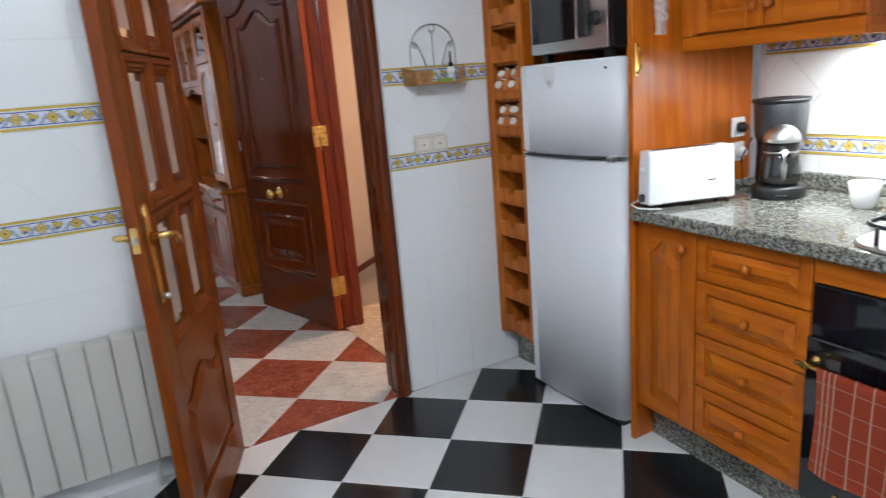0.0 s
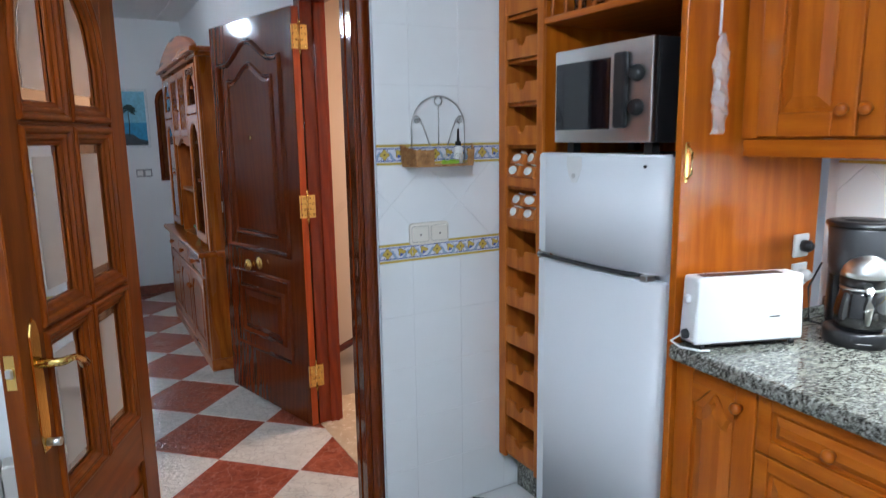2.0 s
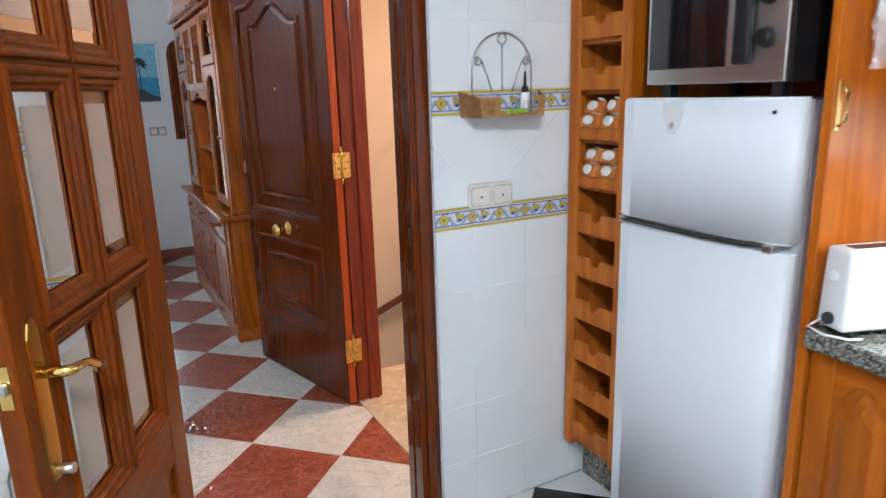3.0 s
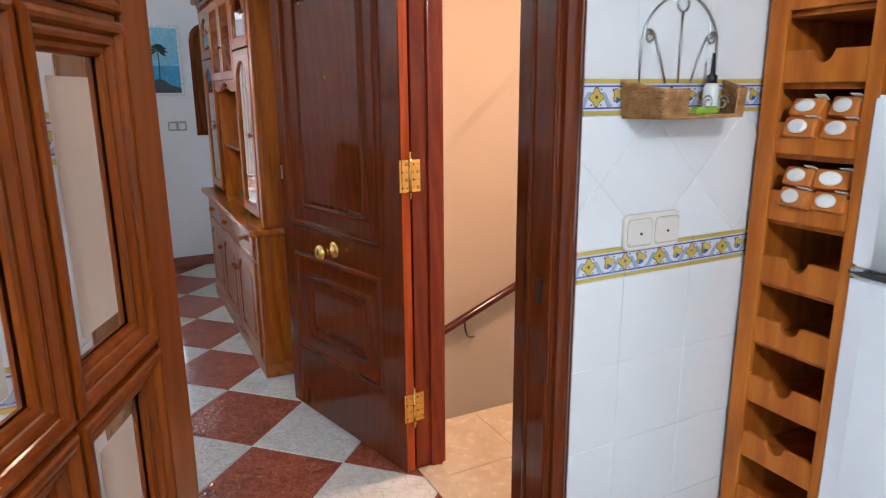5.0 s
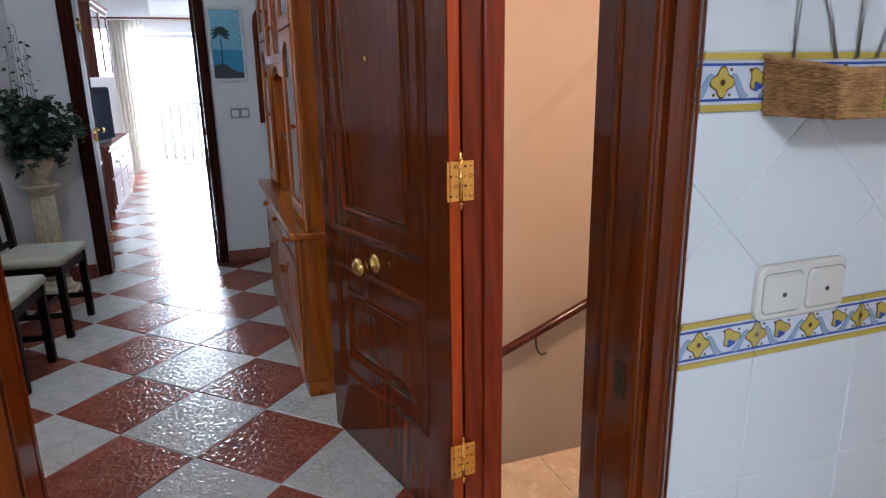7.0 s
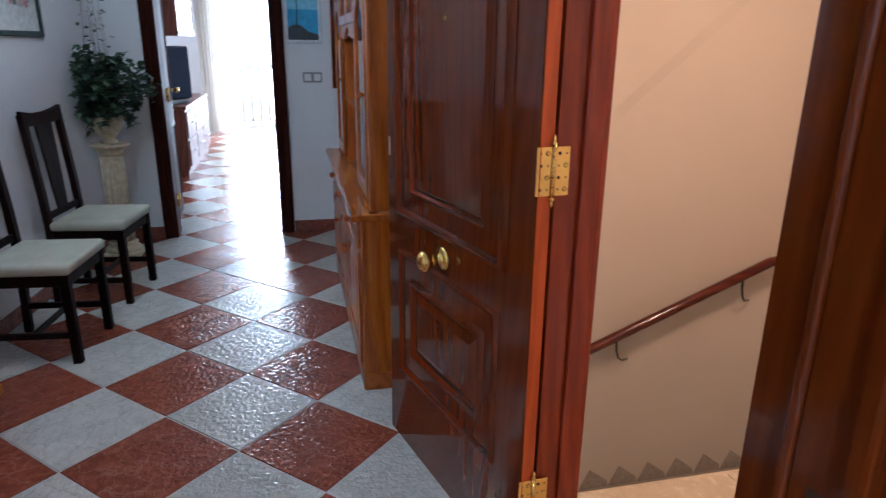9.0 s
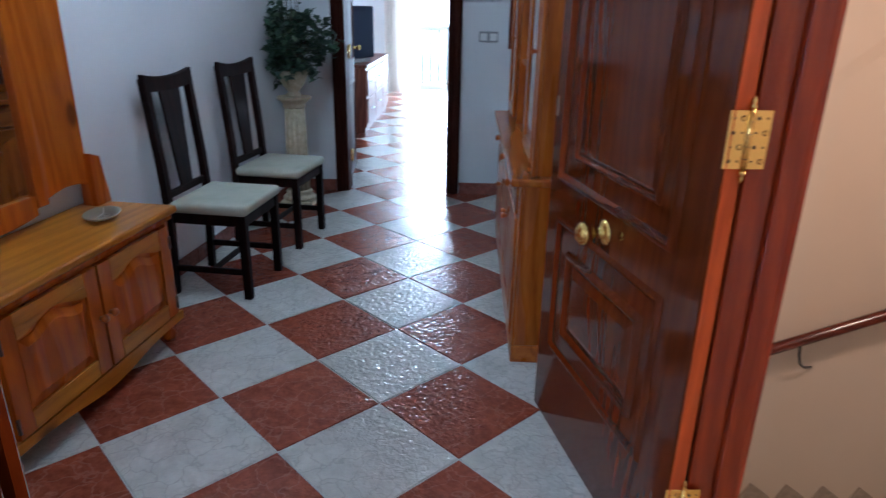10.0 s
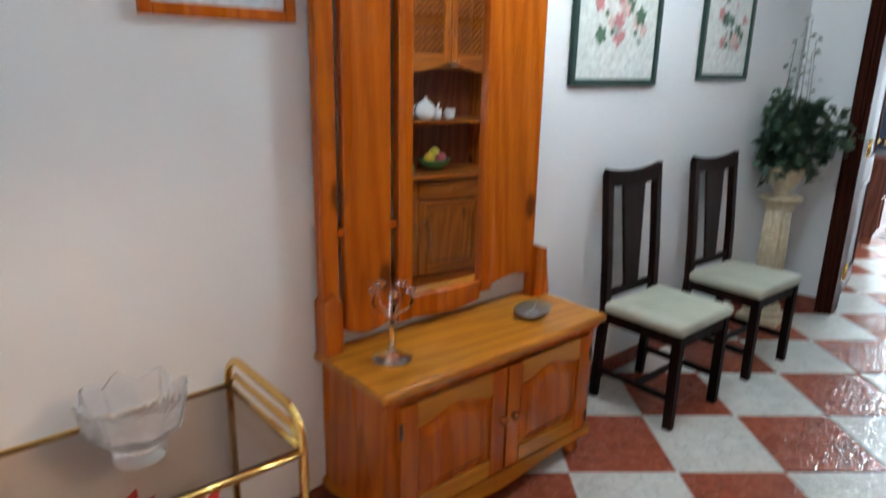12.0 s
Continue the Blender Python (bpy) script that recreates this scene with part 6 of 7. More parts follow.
# crumpled bag on a hook on the pine panel
PLASTIC = clear_glass("thin_plastic", (0.88, 0.87, 0.86), 0.10, 1.35)
PLASTIC.node_tree.nodes["Principled BSDF"].inputs["Transmission Weight"].default_value = 0.7
bag = thing("hanging_bag", "crumpled clear plastic bag hanging from a white hook", "bag", pose(1.885, 1.467, 1.44))
part("hook", lathe(bmesh.new(), [(0.012, 0), (0.011, 0.006), (0.004, 0.008)], 12, pose(0, 0, 0, 90)), WHITE_PL, bag, m=pose(0, 0, 0.355))
part("hook_arm", tube(bmesh.new(), [(-0.008, -0.008, 0.372), (-0.002, -0.014, 0.36), (0.002, -0.014, 0.36), (0.010, -0.008, 0.372)], 0.004, 6), WHITE_PL, bag)
part("cord", tube(bmesh.new(), [(0, -0.010, 0.352), (0.001, -0.009, 0.25)], 0.0035, 6), WHITE_PL, bag)
bm = bmesh.new()
rings = []
for i in range(22):
    z = 0.255 * (1 - i / 21)
    r = 0.006 + 0.016 * min(1, i / 4) * (1 - 0.3 * (i > 18))
    rings.append([bm.verts.new(((r * (1.2 + rng.uniform(-0.3, 0.5))) * math.cos(2 * math.pi * k / 9), -0.018 + 0.6 * r * math.sin(2 * math.pi * k / 9) * rng.uniform(0.5, 1.2), z)) for k in range(9)])
for a, b in zip(rings, rings[1:]):
    for k in range(9):
        bm.faces.new((a[k], a[(k + 1) % 9], b[(k + 1) % 9], b[k]))
bag_b = part("bag_body", bm, PLASTIC, bag, "crumpled clear film")
bag_b.visible_shadow = False
part("bag_label", box(-0.016, 0.016, -0.022, -0.0195, 0.10, 0.19), WHITE_PL, bag, "white paper inside the bag")

pit = solid("glass_pitcher", lathe(bmesh.new(), [(0.04, 0), (0.055, 0.03), (0.05, 0.09), (0.03, 0.13), (0.04, 0.17), (0.037, 0.17), (0.027, 0.13), (0.046, 0.09), (0.05, 0.03), (0.001, 0.008)], 24), GLASS, "clear glass pitcher on the open shelf", "jug", m=pose(1.96, 1.70, 1.8265))
for i in range(6):
    solid("shot_glass", lathe(bmesh.new(), [(0.014, 0), (0.018, 0.006), (0.019, 0.02), (0.023, 0.07), (0.0215, 0.07), (0.0175, 0.02), (0.001, 0.01)], 14), GLASS, "small clear shot glass on the open shelf", "glass", "", "glasses on the shelf", pose(1.855, 1.545 + 0.083 * i, 1.8265))

# radiator under the tiles beside the door
RAD_CREAM = plaster("radiator_enamel", (0.58, 0.555, 0.51), 0.35)
rad = thing("radiator", "cream white panel radiator under the tiled wall", "radiator", pose(-0.62, 2.36, 0))
for i in range(13):
    part("column", box(0.078 * i + 0.0015, 0.078 * i + 0.0765, -0.095, -0.025, 0.12, 0.60, 0.005, seg=2), RAD_CREAM, rad)
part("top_rail", tube(bmesh.new(), [(0.01, -0.06, 0.565), (0.99, -0.06, 0.565)], 0.02, 10), RAD_CREAM, rad)
part("bottom_rail", tube(bmesh.new(), [(0.01, -0.06, 0.155), (0.99, -0.06, 0.155)], 0.02, 10), RAD_CREAM, rad)
for x in (0.12, 0.85):
    part("bracket", box(x, x + 0.03, -0.0248, -0.0005, 0.35, 0.42), RAD_CREAM, rad)
    part("pipe", tube(bmesh.new(), [(x, -0.06, 0.0), (x, -0.06, 0.14)], 0.009, 8), RAD_CREAM, rad)

# ---- hall: walls and small things ----
sk = thing("baseboard", "red marbled tile skirting along the hall walls", "baseboard", kind="structure")


def skirt(p, q, h=0.085, t=0.011):
    p, q = Vector((*p, 0)), Vector((*q, 0))
    d = (q - p).normalized()
    L = (q - p).length
    nrm = Vector((d.y, -d.x, 0))
    k = 0
    while k * 0.41 < L - 0.01:
        a, b = k * 0.41, min(k * 0.41 + 0.408, L)
        ang_ = math.degrees(math.atan2(d.y, d.x))
        part("tile", box(a, b, -t, -0.0005, 0.0005, h, 0.0025), SKIRT, sk, m=pose(p.x, p.y, 0, 0, 0, ang_))
        k += 1


skirt((wall_x(2.52), 2.52), (wall_x(6.93), 6.93))
skirt((wall_x(6.95), 6.95), (-0.135, 6.95))
skirt((0.805, 6.95), (1.388, 6.95))
skirt((1.40, 6.93), (1.40, 3.44))
skirt((0.435, 2.50), (wall_x(2.5), 2.50))

lamp = thing("ceiling_lamp", "ceiling lamp with two white glass globes", "lamp", pose(0.06, 4.73, 0))
part("rose", lathe(bmesh.new(), [(0.05, CEIL_Z - 0.03), (0.06, CEIL_Z - 0.0005)], 20), BRASS, lamp)
part("stem", tube(bmesh.new(), [(0, 0, CEIL_Z - 0.03), (0, 0, 2.33)], 0.008, 8), BRASS, lamp)
GLOBE, gnt, gb = base_mat("lit_globe", (0.9, 0.9, 0.9), 0.3)
gb.inputs["Emission Color"].default_value = (0.80, 0.92, 1.0, 1)
gb.inputs["Emission Strength"].default_value = 87
for s in (-1, 1):
    part("arm", tube(bmesh.new(), [(0, 0, 2.34), (s * 0.1, s * 0.1, 2.36), (s * 0.17, s * 0.17, 2.305)], 0.006, 8), BRASS, lamp)
    part("globe", lathe(bmesh.new(), [(0.065 * math.cos(math.pi * (i / 12 - 0.5)), 0.065 * math.sin(math.pi * (i / 12 - 0.5))) for i in range(13)], 20), GLOBE, lamp, "lit white glass globe", m=pose(s * 0.17, s * 0.17, 2.24))

SWITCH_GREY = base_mat("grey_switch_frame", (0.30, 0.31, 0.32), 0.4)[0]
sw = thing("light_switch", "white double light switch on the end wall", "switch", pose(0.988, 6.95, 1.147))
part("plate", box(-0.068, 0.068, -0.008, -0.0005, -0.036, 0.036, 0.004, 2), SWITCH_GREY, sw)
for x in (-0.034, 0.034):
    part("rocker", box(x - 0.024, x + 0.024, -0.013, -0.0081, -0.024, 0.024, 0.004, 2), WHITE_PL, sw)

flat_mats = {}


def paint(name, color):
    if name not in flat_mats:
        m, nt, b = base_mat(name, color, 0.5, spec=0.3)
        n_ = noise_tex(nt, coords(nt), 40, 4)
        nt.links.new(ramp(nt, n_, [(0.3, tuple(c * 0.8 for c in color)), (0.7, tuple(min(1, c * 1.15) for c in color))]), b.inputs["Base Color"])
        flat_mats[name] = m
    return flat_mats[name]


def framed(name, label, w, h, m, frame_mat, fw, sheet_mat):
    """A framed picture, its lower left corner at the origin, hung on the wall at y = 0."""
    p = thing(name, label, "picture", m)
    for nm, a in (("frame_side", (0, fw, -0.022, -0.001, 0, h)), ("frame_side", (w - fw, w, -0.022, -0.001, 0, h)), ("frame_rail", (fw, w - fw, -0.0218, -0.001, 0, fw)), ("frame_rail", (fw, w - fw, -0.0218, -0.001, h - fw, h))):
        part(nm, box(*a, 0.004, seg=2), frame_mat, p)
    part("sheet", box(fw, w - fw, -0.010, -0.002, fw, h - fw), sheet_mat, p)
    return p


def flat(p, name, pts, y, mat, label=""):
    bm = bmesh.new()
    f = bm.faces.new([bm.verts.new((x, y, z)) for x, z in pts])
    r = bmesh.ops.extrude_face_region(bm, geom=[f])
    for v in r["geom"]:
        if isinstance(v, bmesh.types.BMVert):
            v.co.y += 0.0007
    bmesh.ops.recalc_face_normals(bm, faces=bm.faces)
    return part(name, bm, mat, p, label)


WHITE_FR = paint("white_frame", (0.72, 0.76, 0.78))
palm = framed("palm_picture", "white framed painting of a palm by the sea", 0.255, 0.525, pose(0.812, 6.95, 1.382), WHITE_FR, 0.022, paint("painted_sky", (0.22, 0.52, 0.66)))
flat(palm, "sea", [(0.022, 0.06), (0.233, 0.06), (0.233, 0.225), (0.022, 0.225)], -0.0112, paint("painted_sea", (0.05, 0.30, 0.52)))
flat(palm, "shore", [(0.022, 0.022), (0.233, 0.022), (0.233, 0.06), (0.17, 0.075), (0.11, 0.12), (0.06, 0.125), (0.022, 0.10)], -0.0122, paint("painted_shore", (0.06, 0.07, 0.08)))
flat(palm, "trunk", [(0.078, 0.10), (0.088, 0.10), (0.094, 0.23), (0.090, 0.34), (0.084, 0.34), (0.086, 0.23)], -0.0132, paint("painted_trunk", (0.03, 0.05, 0.05)))
for i in range(9):
    a = radians(-35 + i * 31)
    L = 0.075
    c, s = math.cos(a), math.sin(a)
    cx, cz = 0.087, 0.34
    flat(palm, "frond", [(cx, cz), (cx + L * 0.5 * c - 0.014 * s, cz + L * 0.5 * s + 0.012 * c + 0.008), (cx + L * c, cz + L * s * 0.8 - 0.014), (cx + L * 0.5 * c + 0.014 * s, cz + L * 0.5 * s - 0.014 * c)], -0.0142 - 0.0008 * i, paint("painted_frond", (0.015, 0.05, 0.05)))

GREEN_FR = paint("dark_green_frame", (0.018, 0.045, 0.035))
PAPER = paint("cream_mount", (0.66, 0.68, 0.64))
fl_cols = (paint("painted_pink", (0.52, 0.22, 0.22)), paint("painted_leaf", (0.08, 0.15, 0.09)), paint("painted_grey", (0.36, 0.40, 0.38)), paint("painted_rose", (0.60, 0.42, 0.38)))
for y0, w, h, seed in ((4.76, 0.60, 0.72, 3), (5.72, 0.50, 0.66, 5)):
    pc = framed("flower_picture", "dark green framed flower print on the hall wall", w, h, west(y0, 0.0, 1.375 if seed == 3 else 1.40), GREEN_FR, 0.028, PAPER)
    rg = random.Random(seed)
    for i in range(26):
        cx, cz, r = w / 2 + rg.gauss(0, w * 0.13), 0.16 + abs(rg.gauss(0, h * 0.2)), rg.uniform(0.012, 0.036)
        pts = [(cx + r * (1 + 0.3 * math.cos(5 * t_ + i)) * math.cos(t_), cz + r * (1 + 0.3 * math.cos(5 * t_ + i)) * math.sin(t_)) for t_ in [2 * math.pi * k / 15 for k in range(15)]]
        flat(pc, "petal", pts, -0.0112 - 0.0004 * i, fl_cols[i % 4])
framed("small_picture", "orange wood framed print on the hall wall", 0.40, 0.5, west(3.195, 0.0, 1.545), KNOTTY, 0.03, paint("print_sheet", (0.62, 0.66, 0.70)))

am = thing("arched_mirror", "small arched mirror in a dark red wooden frame", "mirror", pose(1.13, 6.95, 1.07))
outer = arch_poly(0, 0.26, 0, 0.86, 0.13, "arch", 18)
part("backing", slab(bmesh.new(), outer, -0.001, -0.012), JAMB, am)
part("frame_bead", moulding(bmesh.new(), inset_poly(outer, 0.02), -0.0125, 0.036, 0.014), MAHOG, am)
part("glass", slab(bmesh.new(), inset_poly(outer, 0.036), -0.0125, -0.0145), MIRROR, am)

for z in (0.25, 1.02, 1.78):
    part("hinge", tube(bmesh.new(), [(-0.030, 7.085, z - 0.05), (-0.030, 7.085, z + 0.05)], 0.009, 8), BRASS, fl, "brass hinge")
    part("hinge_leaf", box(-0.0345, -0.0325, 7.03, 7.08, z - 0.045, z + 0.045), BRASS, fl)

# ---- brass trolley ----
tr = thing("serving_trolley", "brass tube serving trolley with smoked glass shelves", "trolley", west(2.68, 0.045))
TL, TD = 0.65, 0.42
SMOKE = clear_glass("smoked_glass", (0.52, 0.46, 0.42), 0.02, 1.2)
for x in (0.0, TL):
    loop = [(x, -TD, 0.05), (x, -TD, 0.585)] + [(x, -TD + 0.085 - 0.085 * math.cos(radians(a)), 0.585 + 0.085 * math.sin(radians(a))) for a in (20, 40, 60, 80)] + [(x, -0.085 + 0.085 * math.sin(radians(a)), 0.585 + 0.085 * math.cos(radians(a))) for a in (10, 30, 50, 70)] + [(x, 0, 0.585), (x, 0, 0.05)]
    part("end_frame", tube(bmesh.new(), loop, 0.011, 10), BRASS, tr, "bent brass tube end frame")
    part("end_rail", tube(bmesh.new(), [(x, -TD, 0.59), (x, -TD + 0.05, 0.618), (x, -0.05, 0.618), (x, -0.012, 0.59)], 0.009, 8), BRASS, tr)
    part("lower_end_rail", tube(bmesh.new(), [(x, -TD, 0.135), (x, -TD + 0.04, 0.175), (x, -0.05, 0.175), (x, 0, 0.135)], 0.008, 8), BRASS, tr)
for z in (0.57, 0.12):
    part("shelf_frame", tube(bmesh.new(), [(0.0, -TD, z), (TL, -TD, z)], 0.010, 8), BRASS, tr)
    part("shelf_frame", tube(bmesh.new(), [(0.0, 0, z), (TL, 0, z)], 0.010, 8), BRASS, tr)
    part("shelf_frame", tube(bmesh.new(), [(0.0, -TD, z), (0.0, 0, z)], 0.010, 8), BRASS, tr)
    part("shelf_frame", tube(bmesh.new(), [(TL, -TD, z), (TL, 0, z)], 0.010, 8), BRASS, tr)
    g = part("glass_shelf", box(0.008, TL - 0.008, -TD + 0.008, -0.008, z + 0.004, z + 0.010, 0.001), SMOKE, tr, "smoked glass shelf")
    g.visible_shadow = False
for x in (0.0, TL):
    for y in (0.0, -TD):
        part("castor", lathe(bmesh.new(), [(0.022, -0.012), (0.026, -0.006), (0.026, 0.006), (0.022, 0.012)], 16, pose(0, 0, 0.026, 0, 90)), BLACK_PL, tr, m=pose(x, y, 0))

BOWL = clear_glass("cut_glass", (0.97, 0.98, 1.0), 0.18, 1.3)
BOWL.node_tree.nodes["Principled BSDF"].inputs["Transmission Weight"].default_value = 0.86
bm = bmesh.new()
prof = [(0.055, 0.0), (0.058, 0.012), (0.045, 0.022), (0.06, 0.04), (0.10, 0.085), (0.115, 0.15), (0.108, 0.15), (0.092, 0.088), (0.05, 0.05), (0.001, 0.045)]
rings = []
for j, (r, z) in enumerate(prof):
    rings.append([])
    for i in range(48):
        a = 2 * math.pi * i / 48
        k = 1 + (0.05 * math.cos(8 * a) if z > 0.08 else 0) + (0.02 * (-1) ** i if 0.03 < z < 0.1 and j < 6 else 0)
        rings[-1].append(bm.verts.new((r * k * math.cos(a), r * k * math.sin(a), z + (0.012 * math.cos(8 * a) if z > 0.14 else 0))))
for a, b in zip(rings, rings[1:]):
    for i in range(48):
        bm.faces.new((a[i], a[(i + 1) % 48], b[(i + 1) % 48], b[i]))
bm.faces.new(rings[0][::-1]), bm.faces.new(rings[-1])
solid("cut_glass_bowl", bm, BOWL, "scalloped cut glass bowl on the trolley shelf", "bowl", m=west(3.03, 0.26, 0.5805))

# poinsettia on the lower shelf
ps = thing("poinsettia", "artificial red and white poinsettia on the trolley's lower shelf", "plant", west(2.98, 0.24, 0.1305))
part("pot", lathe(bmesh.new(), [(0.055, 0), (0.075, 0.11), (0.08, 0.115), (0.072, 0.12), (0.001, 0.11)], 20), base_mat("dark_red_pot", (0.12, 0.01, 0.012), 0.4)[0], ps)
REDP = base_mat("red_bract", (0.42, 0.008, 0.012), 0.55)[0]
DARKL = base_mat("dark_leaf", (0.012, 0.022, 0.014), 0.5)[0]
PALEP = base_mat("white_bract", (0.62, 0.60, 0.56), 0.55)[0]


def bract(bm, p, q, s):
    pts = [(0, 0, 0), (0.2, 0.3, 0.03), (0.28, 0.62, 0.02), (0, 1.2, -0.14), (-0.28, 0.62, 0.02), (-0.2, 0.3, 0.03)]
    vs = [bm.verts.new(p + q @ Vector((x * s, y * s, z * s))) for x, y, z in pts]
    mid = bm.verts.new(p + q @ Vector((0, 0.55 * s, -0.03 * s)))
    for i in range(6):
        bm.faces.new((vs[i], vs[(i + 1) % 6], mid))


rg = random.Random(11)
for nm, mat, cents, s, n_ in (("red_bracts", REDP, ((-0.12, -0.08, 0.13), (0.06, -0.10, 0.12), (0.15, 0.0, 0.17), (0.0, 0.06, 0.18)), 0.12, 11), ("dark_leaves", DARKL, ((-0.04, -0.06, 0.13), (0.10, -0.02, 0.15), (-0.12, 0.04, 0.16)), 0.13, 9), ("white_bracts", PALEP, ((0.02, -0.09, 0.17), (0.12, -0.07, 0.16)), 0.06, 7)):
    for c in cents:
        for k in range(n_):
            bm = bmesh.new()
            q = Euler((rg.uniform(-0.2, 0.7), rg.uniform(-0.2, 0.2), 2 * math.pi * k / n_ + rg.uniform(-0.2, 0.2))).to_quaternion()
            bract(bm, Vector(c) + Vector((0, 0, rg.uniform(-0.015, 0.015))), q, s * rg.uniform(0.75, 1.1))
            part({"red_bracts": "red_bract", "dark_leaves": "dark_leaf", "white_bracts": "white_bract"}[nm], bm, mat, ps)

# ---- stairwell ----
RAIL = wood("dark_red_rail", (0.05, 0.008, 0.005), (0.09, 0.016, 0.009), (0.13, 0.026, 0.013), "x", 0.2, 0.4)
hr = thing("stair_handrail", "dark red wooden handrail on the stairwell wall", "handrail", pose(0, 4.53, 0))
part("rail", tube(bmesh.new(), [(1.50, 0, -0.215), (2.12, 0, 0.035), (3.02, 0, 0.405), (3.30, 0, 0.45), (3.74, 0, 0.46)], 0.024, 12), RAIL, hr)
for x, z in ((2.25, 0.087), (2.885, 0.345), (3.5, 0.455), (1.62, -0.17)):
    part("bracket", tube(bmesh.new(), [(x, 0, z - 0.02), (x + 0.004, 0.0, z - 0.07), (x + 0.022, 0.010, z - 0.115), (x + 0.055, 0.035, z - 0.145), (x + 0.105, 0.069, z - 0.160)], 0.0055, 8), BLACK_PL, hr, "curved black iron bracket")
st = thing("stair_skirting", "small grey stepped skirting tiles on the stairwell wall", "skirting", pose(0, 4.6, 0), kind="structure")
TOOTH = paint("grey_skirting", (0.30, 0.25, 0.20))
for k in range(8):
    x = 2.16 + 0.165 * k
    part("tile", slab(bmesh.new(), [(x, -0.80), (x + 0.16, -0.80), (x + 0.15, -0.765), (x + 0.05, -0.69)], -0.0005, -0.008, 0.001, 0.001), TOOTH, st)
boxes("floor_stair", [(1.51, 3.75, 3.62, 4.60, -1.25, -1.15)], LANDING, "beige stair floor below the landing", "floor")
part("nosing", box(1.51, 3.75, 3.618, 3.645, -0.03, -0.004, 0.006), LANDING, floor_s)

# ---- living room seen through the far door ----
LWOOD = wood("living_mahogany", (0.10, 0.03, 0.02), (0.17, 0.055, 0.035), (0.23, 0.08, 0.05), "z", 0.45, 0.0, spec=0.12)
tvu = thing("tv_cabinet", "reddish wooden TV cabinet with drawers along the living room wall", "cabinet", pose(-0.24, 9.35, 0, 0, 0, 90))
part("body", box(0.0, 1.9, 0.02, 0.50, 0.06, 0.70, 0.004), LWOOD, tvu)
part("plinth", box(0.01, 1.89, 0.04, 0.48, 0, 0.0595), LWOOD, tvu)
part("top", box(-0.02, 1.92, 0.0, 0.52, 0.7005, 0.735, 0.006, 2), LWOOD, tvu)
for i in range(3):
    for z in (0.10, 0.40):
        d = part("drawer_front", box(0.04 + 0.62 * i, 0.62 + 0.62 * i, 0.004, 0.0195, z, z + 0.27, 0.004), LWOOD, tvu)
        part("handle", tube(bmesh.new(), [(0.28 + 0.62 * i, 0.004, z + 0.14), (0.28 + 0.62 * i, -0.02, z + 0.14), (0.38 + 0.62 * i, -0.02, z + 0.14), (0.38 + 0.62 * i, 0.004, z + 0.14)], 0.006, 6), CHROME, d)
NAVY = base_mat("dark_blue_plastic", (0.010, 0.016, 0.034), 0.7, spec=0.08)[0]
tv = thing("television", "dark blue boxy television on the cabinet", "television", pose(-0.46, 9.70, 0.7355, 0, 0, 66))
part("screen_housing", box(-0.25, 0.25, -0.14, 0.02, 0.05, 0.60, 0.02, 2), NAVY, tv)
part("back", box(-0.18, 0.18, 0.0205, 0.20, 0.10, 0.52, 0.04, 3), NAVY, tv)
part("screen", box(-0.21, 0.21, -0.146, -0.1405, 0.11, 0.54, 0.004), NAVY, tv)
part("stand", box(-0.2, 0.2, -0.12, 0.12, 0.0, 0.0495, 0.006), GREY_PL, tv)
wu = thing("wall_cabinet", "dark wooden wall unit with glass doors above the television", "cabinet", pose(-0.24, 9.35, 1.44, 0, 0, 90))
for a in ((0.0, 0.022), (0.60, 0.622), (1.20, 1.222)):
    part("side", box(a[0], a[1], 0.02, 0.44, 0.0, 0.72, 0.002), LWOOD, wu)
for z in (0.0, 0.36, 0.70):
    part("shelf", box(0.0225, 1.1995, 0.03, 0.44, z, z + 0.02), LWOOD, wu)
part("back", box(0.0, 1.222, 0.4405, 0.455, 0.0, 0.72), LWOOD, wu)
part("cornice", box(-0.03, 1.252, -0.02, 0.455, 0.7205, 0.775, 0.015, 3), LWOOD, wu)
for x in (0.0, 0.611):
    dr = part("glass_door", box(x + 0.002, x + 0.05, 0.0, 0.0195, 0.0, 0.72, 0.003), LWOOD, wu)
    part("stile", box(x + 0.56, x + 0.608, 0.0, 0.0195, 0.0, 0.72, 0.003), LWOOD, dr)
    for z in (0.0, 0.34, 0.67):
        part("rail", box(x + 0.0505, x + 0.5595, 0.0, 0.0195, z, z + 0.05, 0.003), LWOOD, dr)
    part("pane", box(x + 0.05, x + 0.56, 0.008, 0.012, 0.04, 0.68), GLASS, dr, "clear glass pane")
for y in (0.10, 1.12):
    part("wall_bracket", box(y, y + 0.03, 0.4555, 1.352, 0.06, 0.12), LWOOD, wu)
vit = thing("glass_cabinet", "tall wooden display cabinet with glass doors", "cabinet", pose(-1.55, 10.6, 0, 0, 0, 90))
part("body", box(0, 1.2, -0.02, 0.0, 0.0, 2.15), LWOOD, vit)
for x in (0.0, 0.4, 0.8, 1.18):
    part("upright", box(x, x + 0.02, -0.36, -0.0205, 0, 2.15), LWOOD, vit)
for z in (0.0, 0.6, 1.0, 1.4, 1.8, 2.13):
    part("shelf", box(0.0205, 1.1795, -0.355, -0.0205, z, z + 0.02), LWOOD, vit)

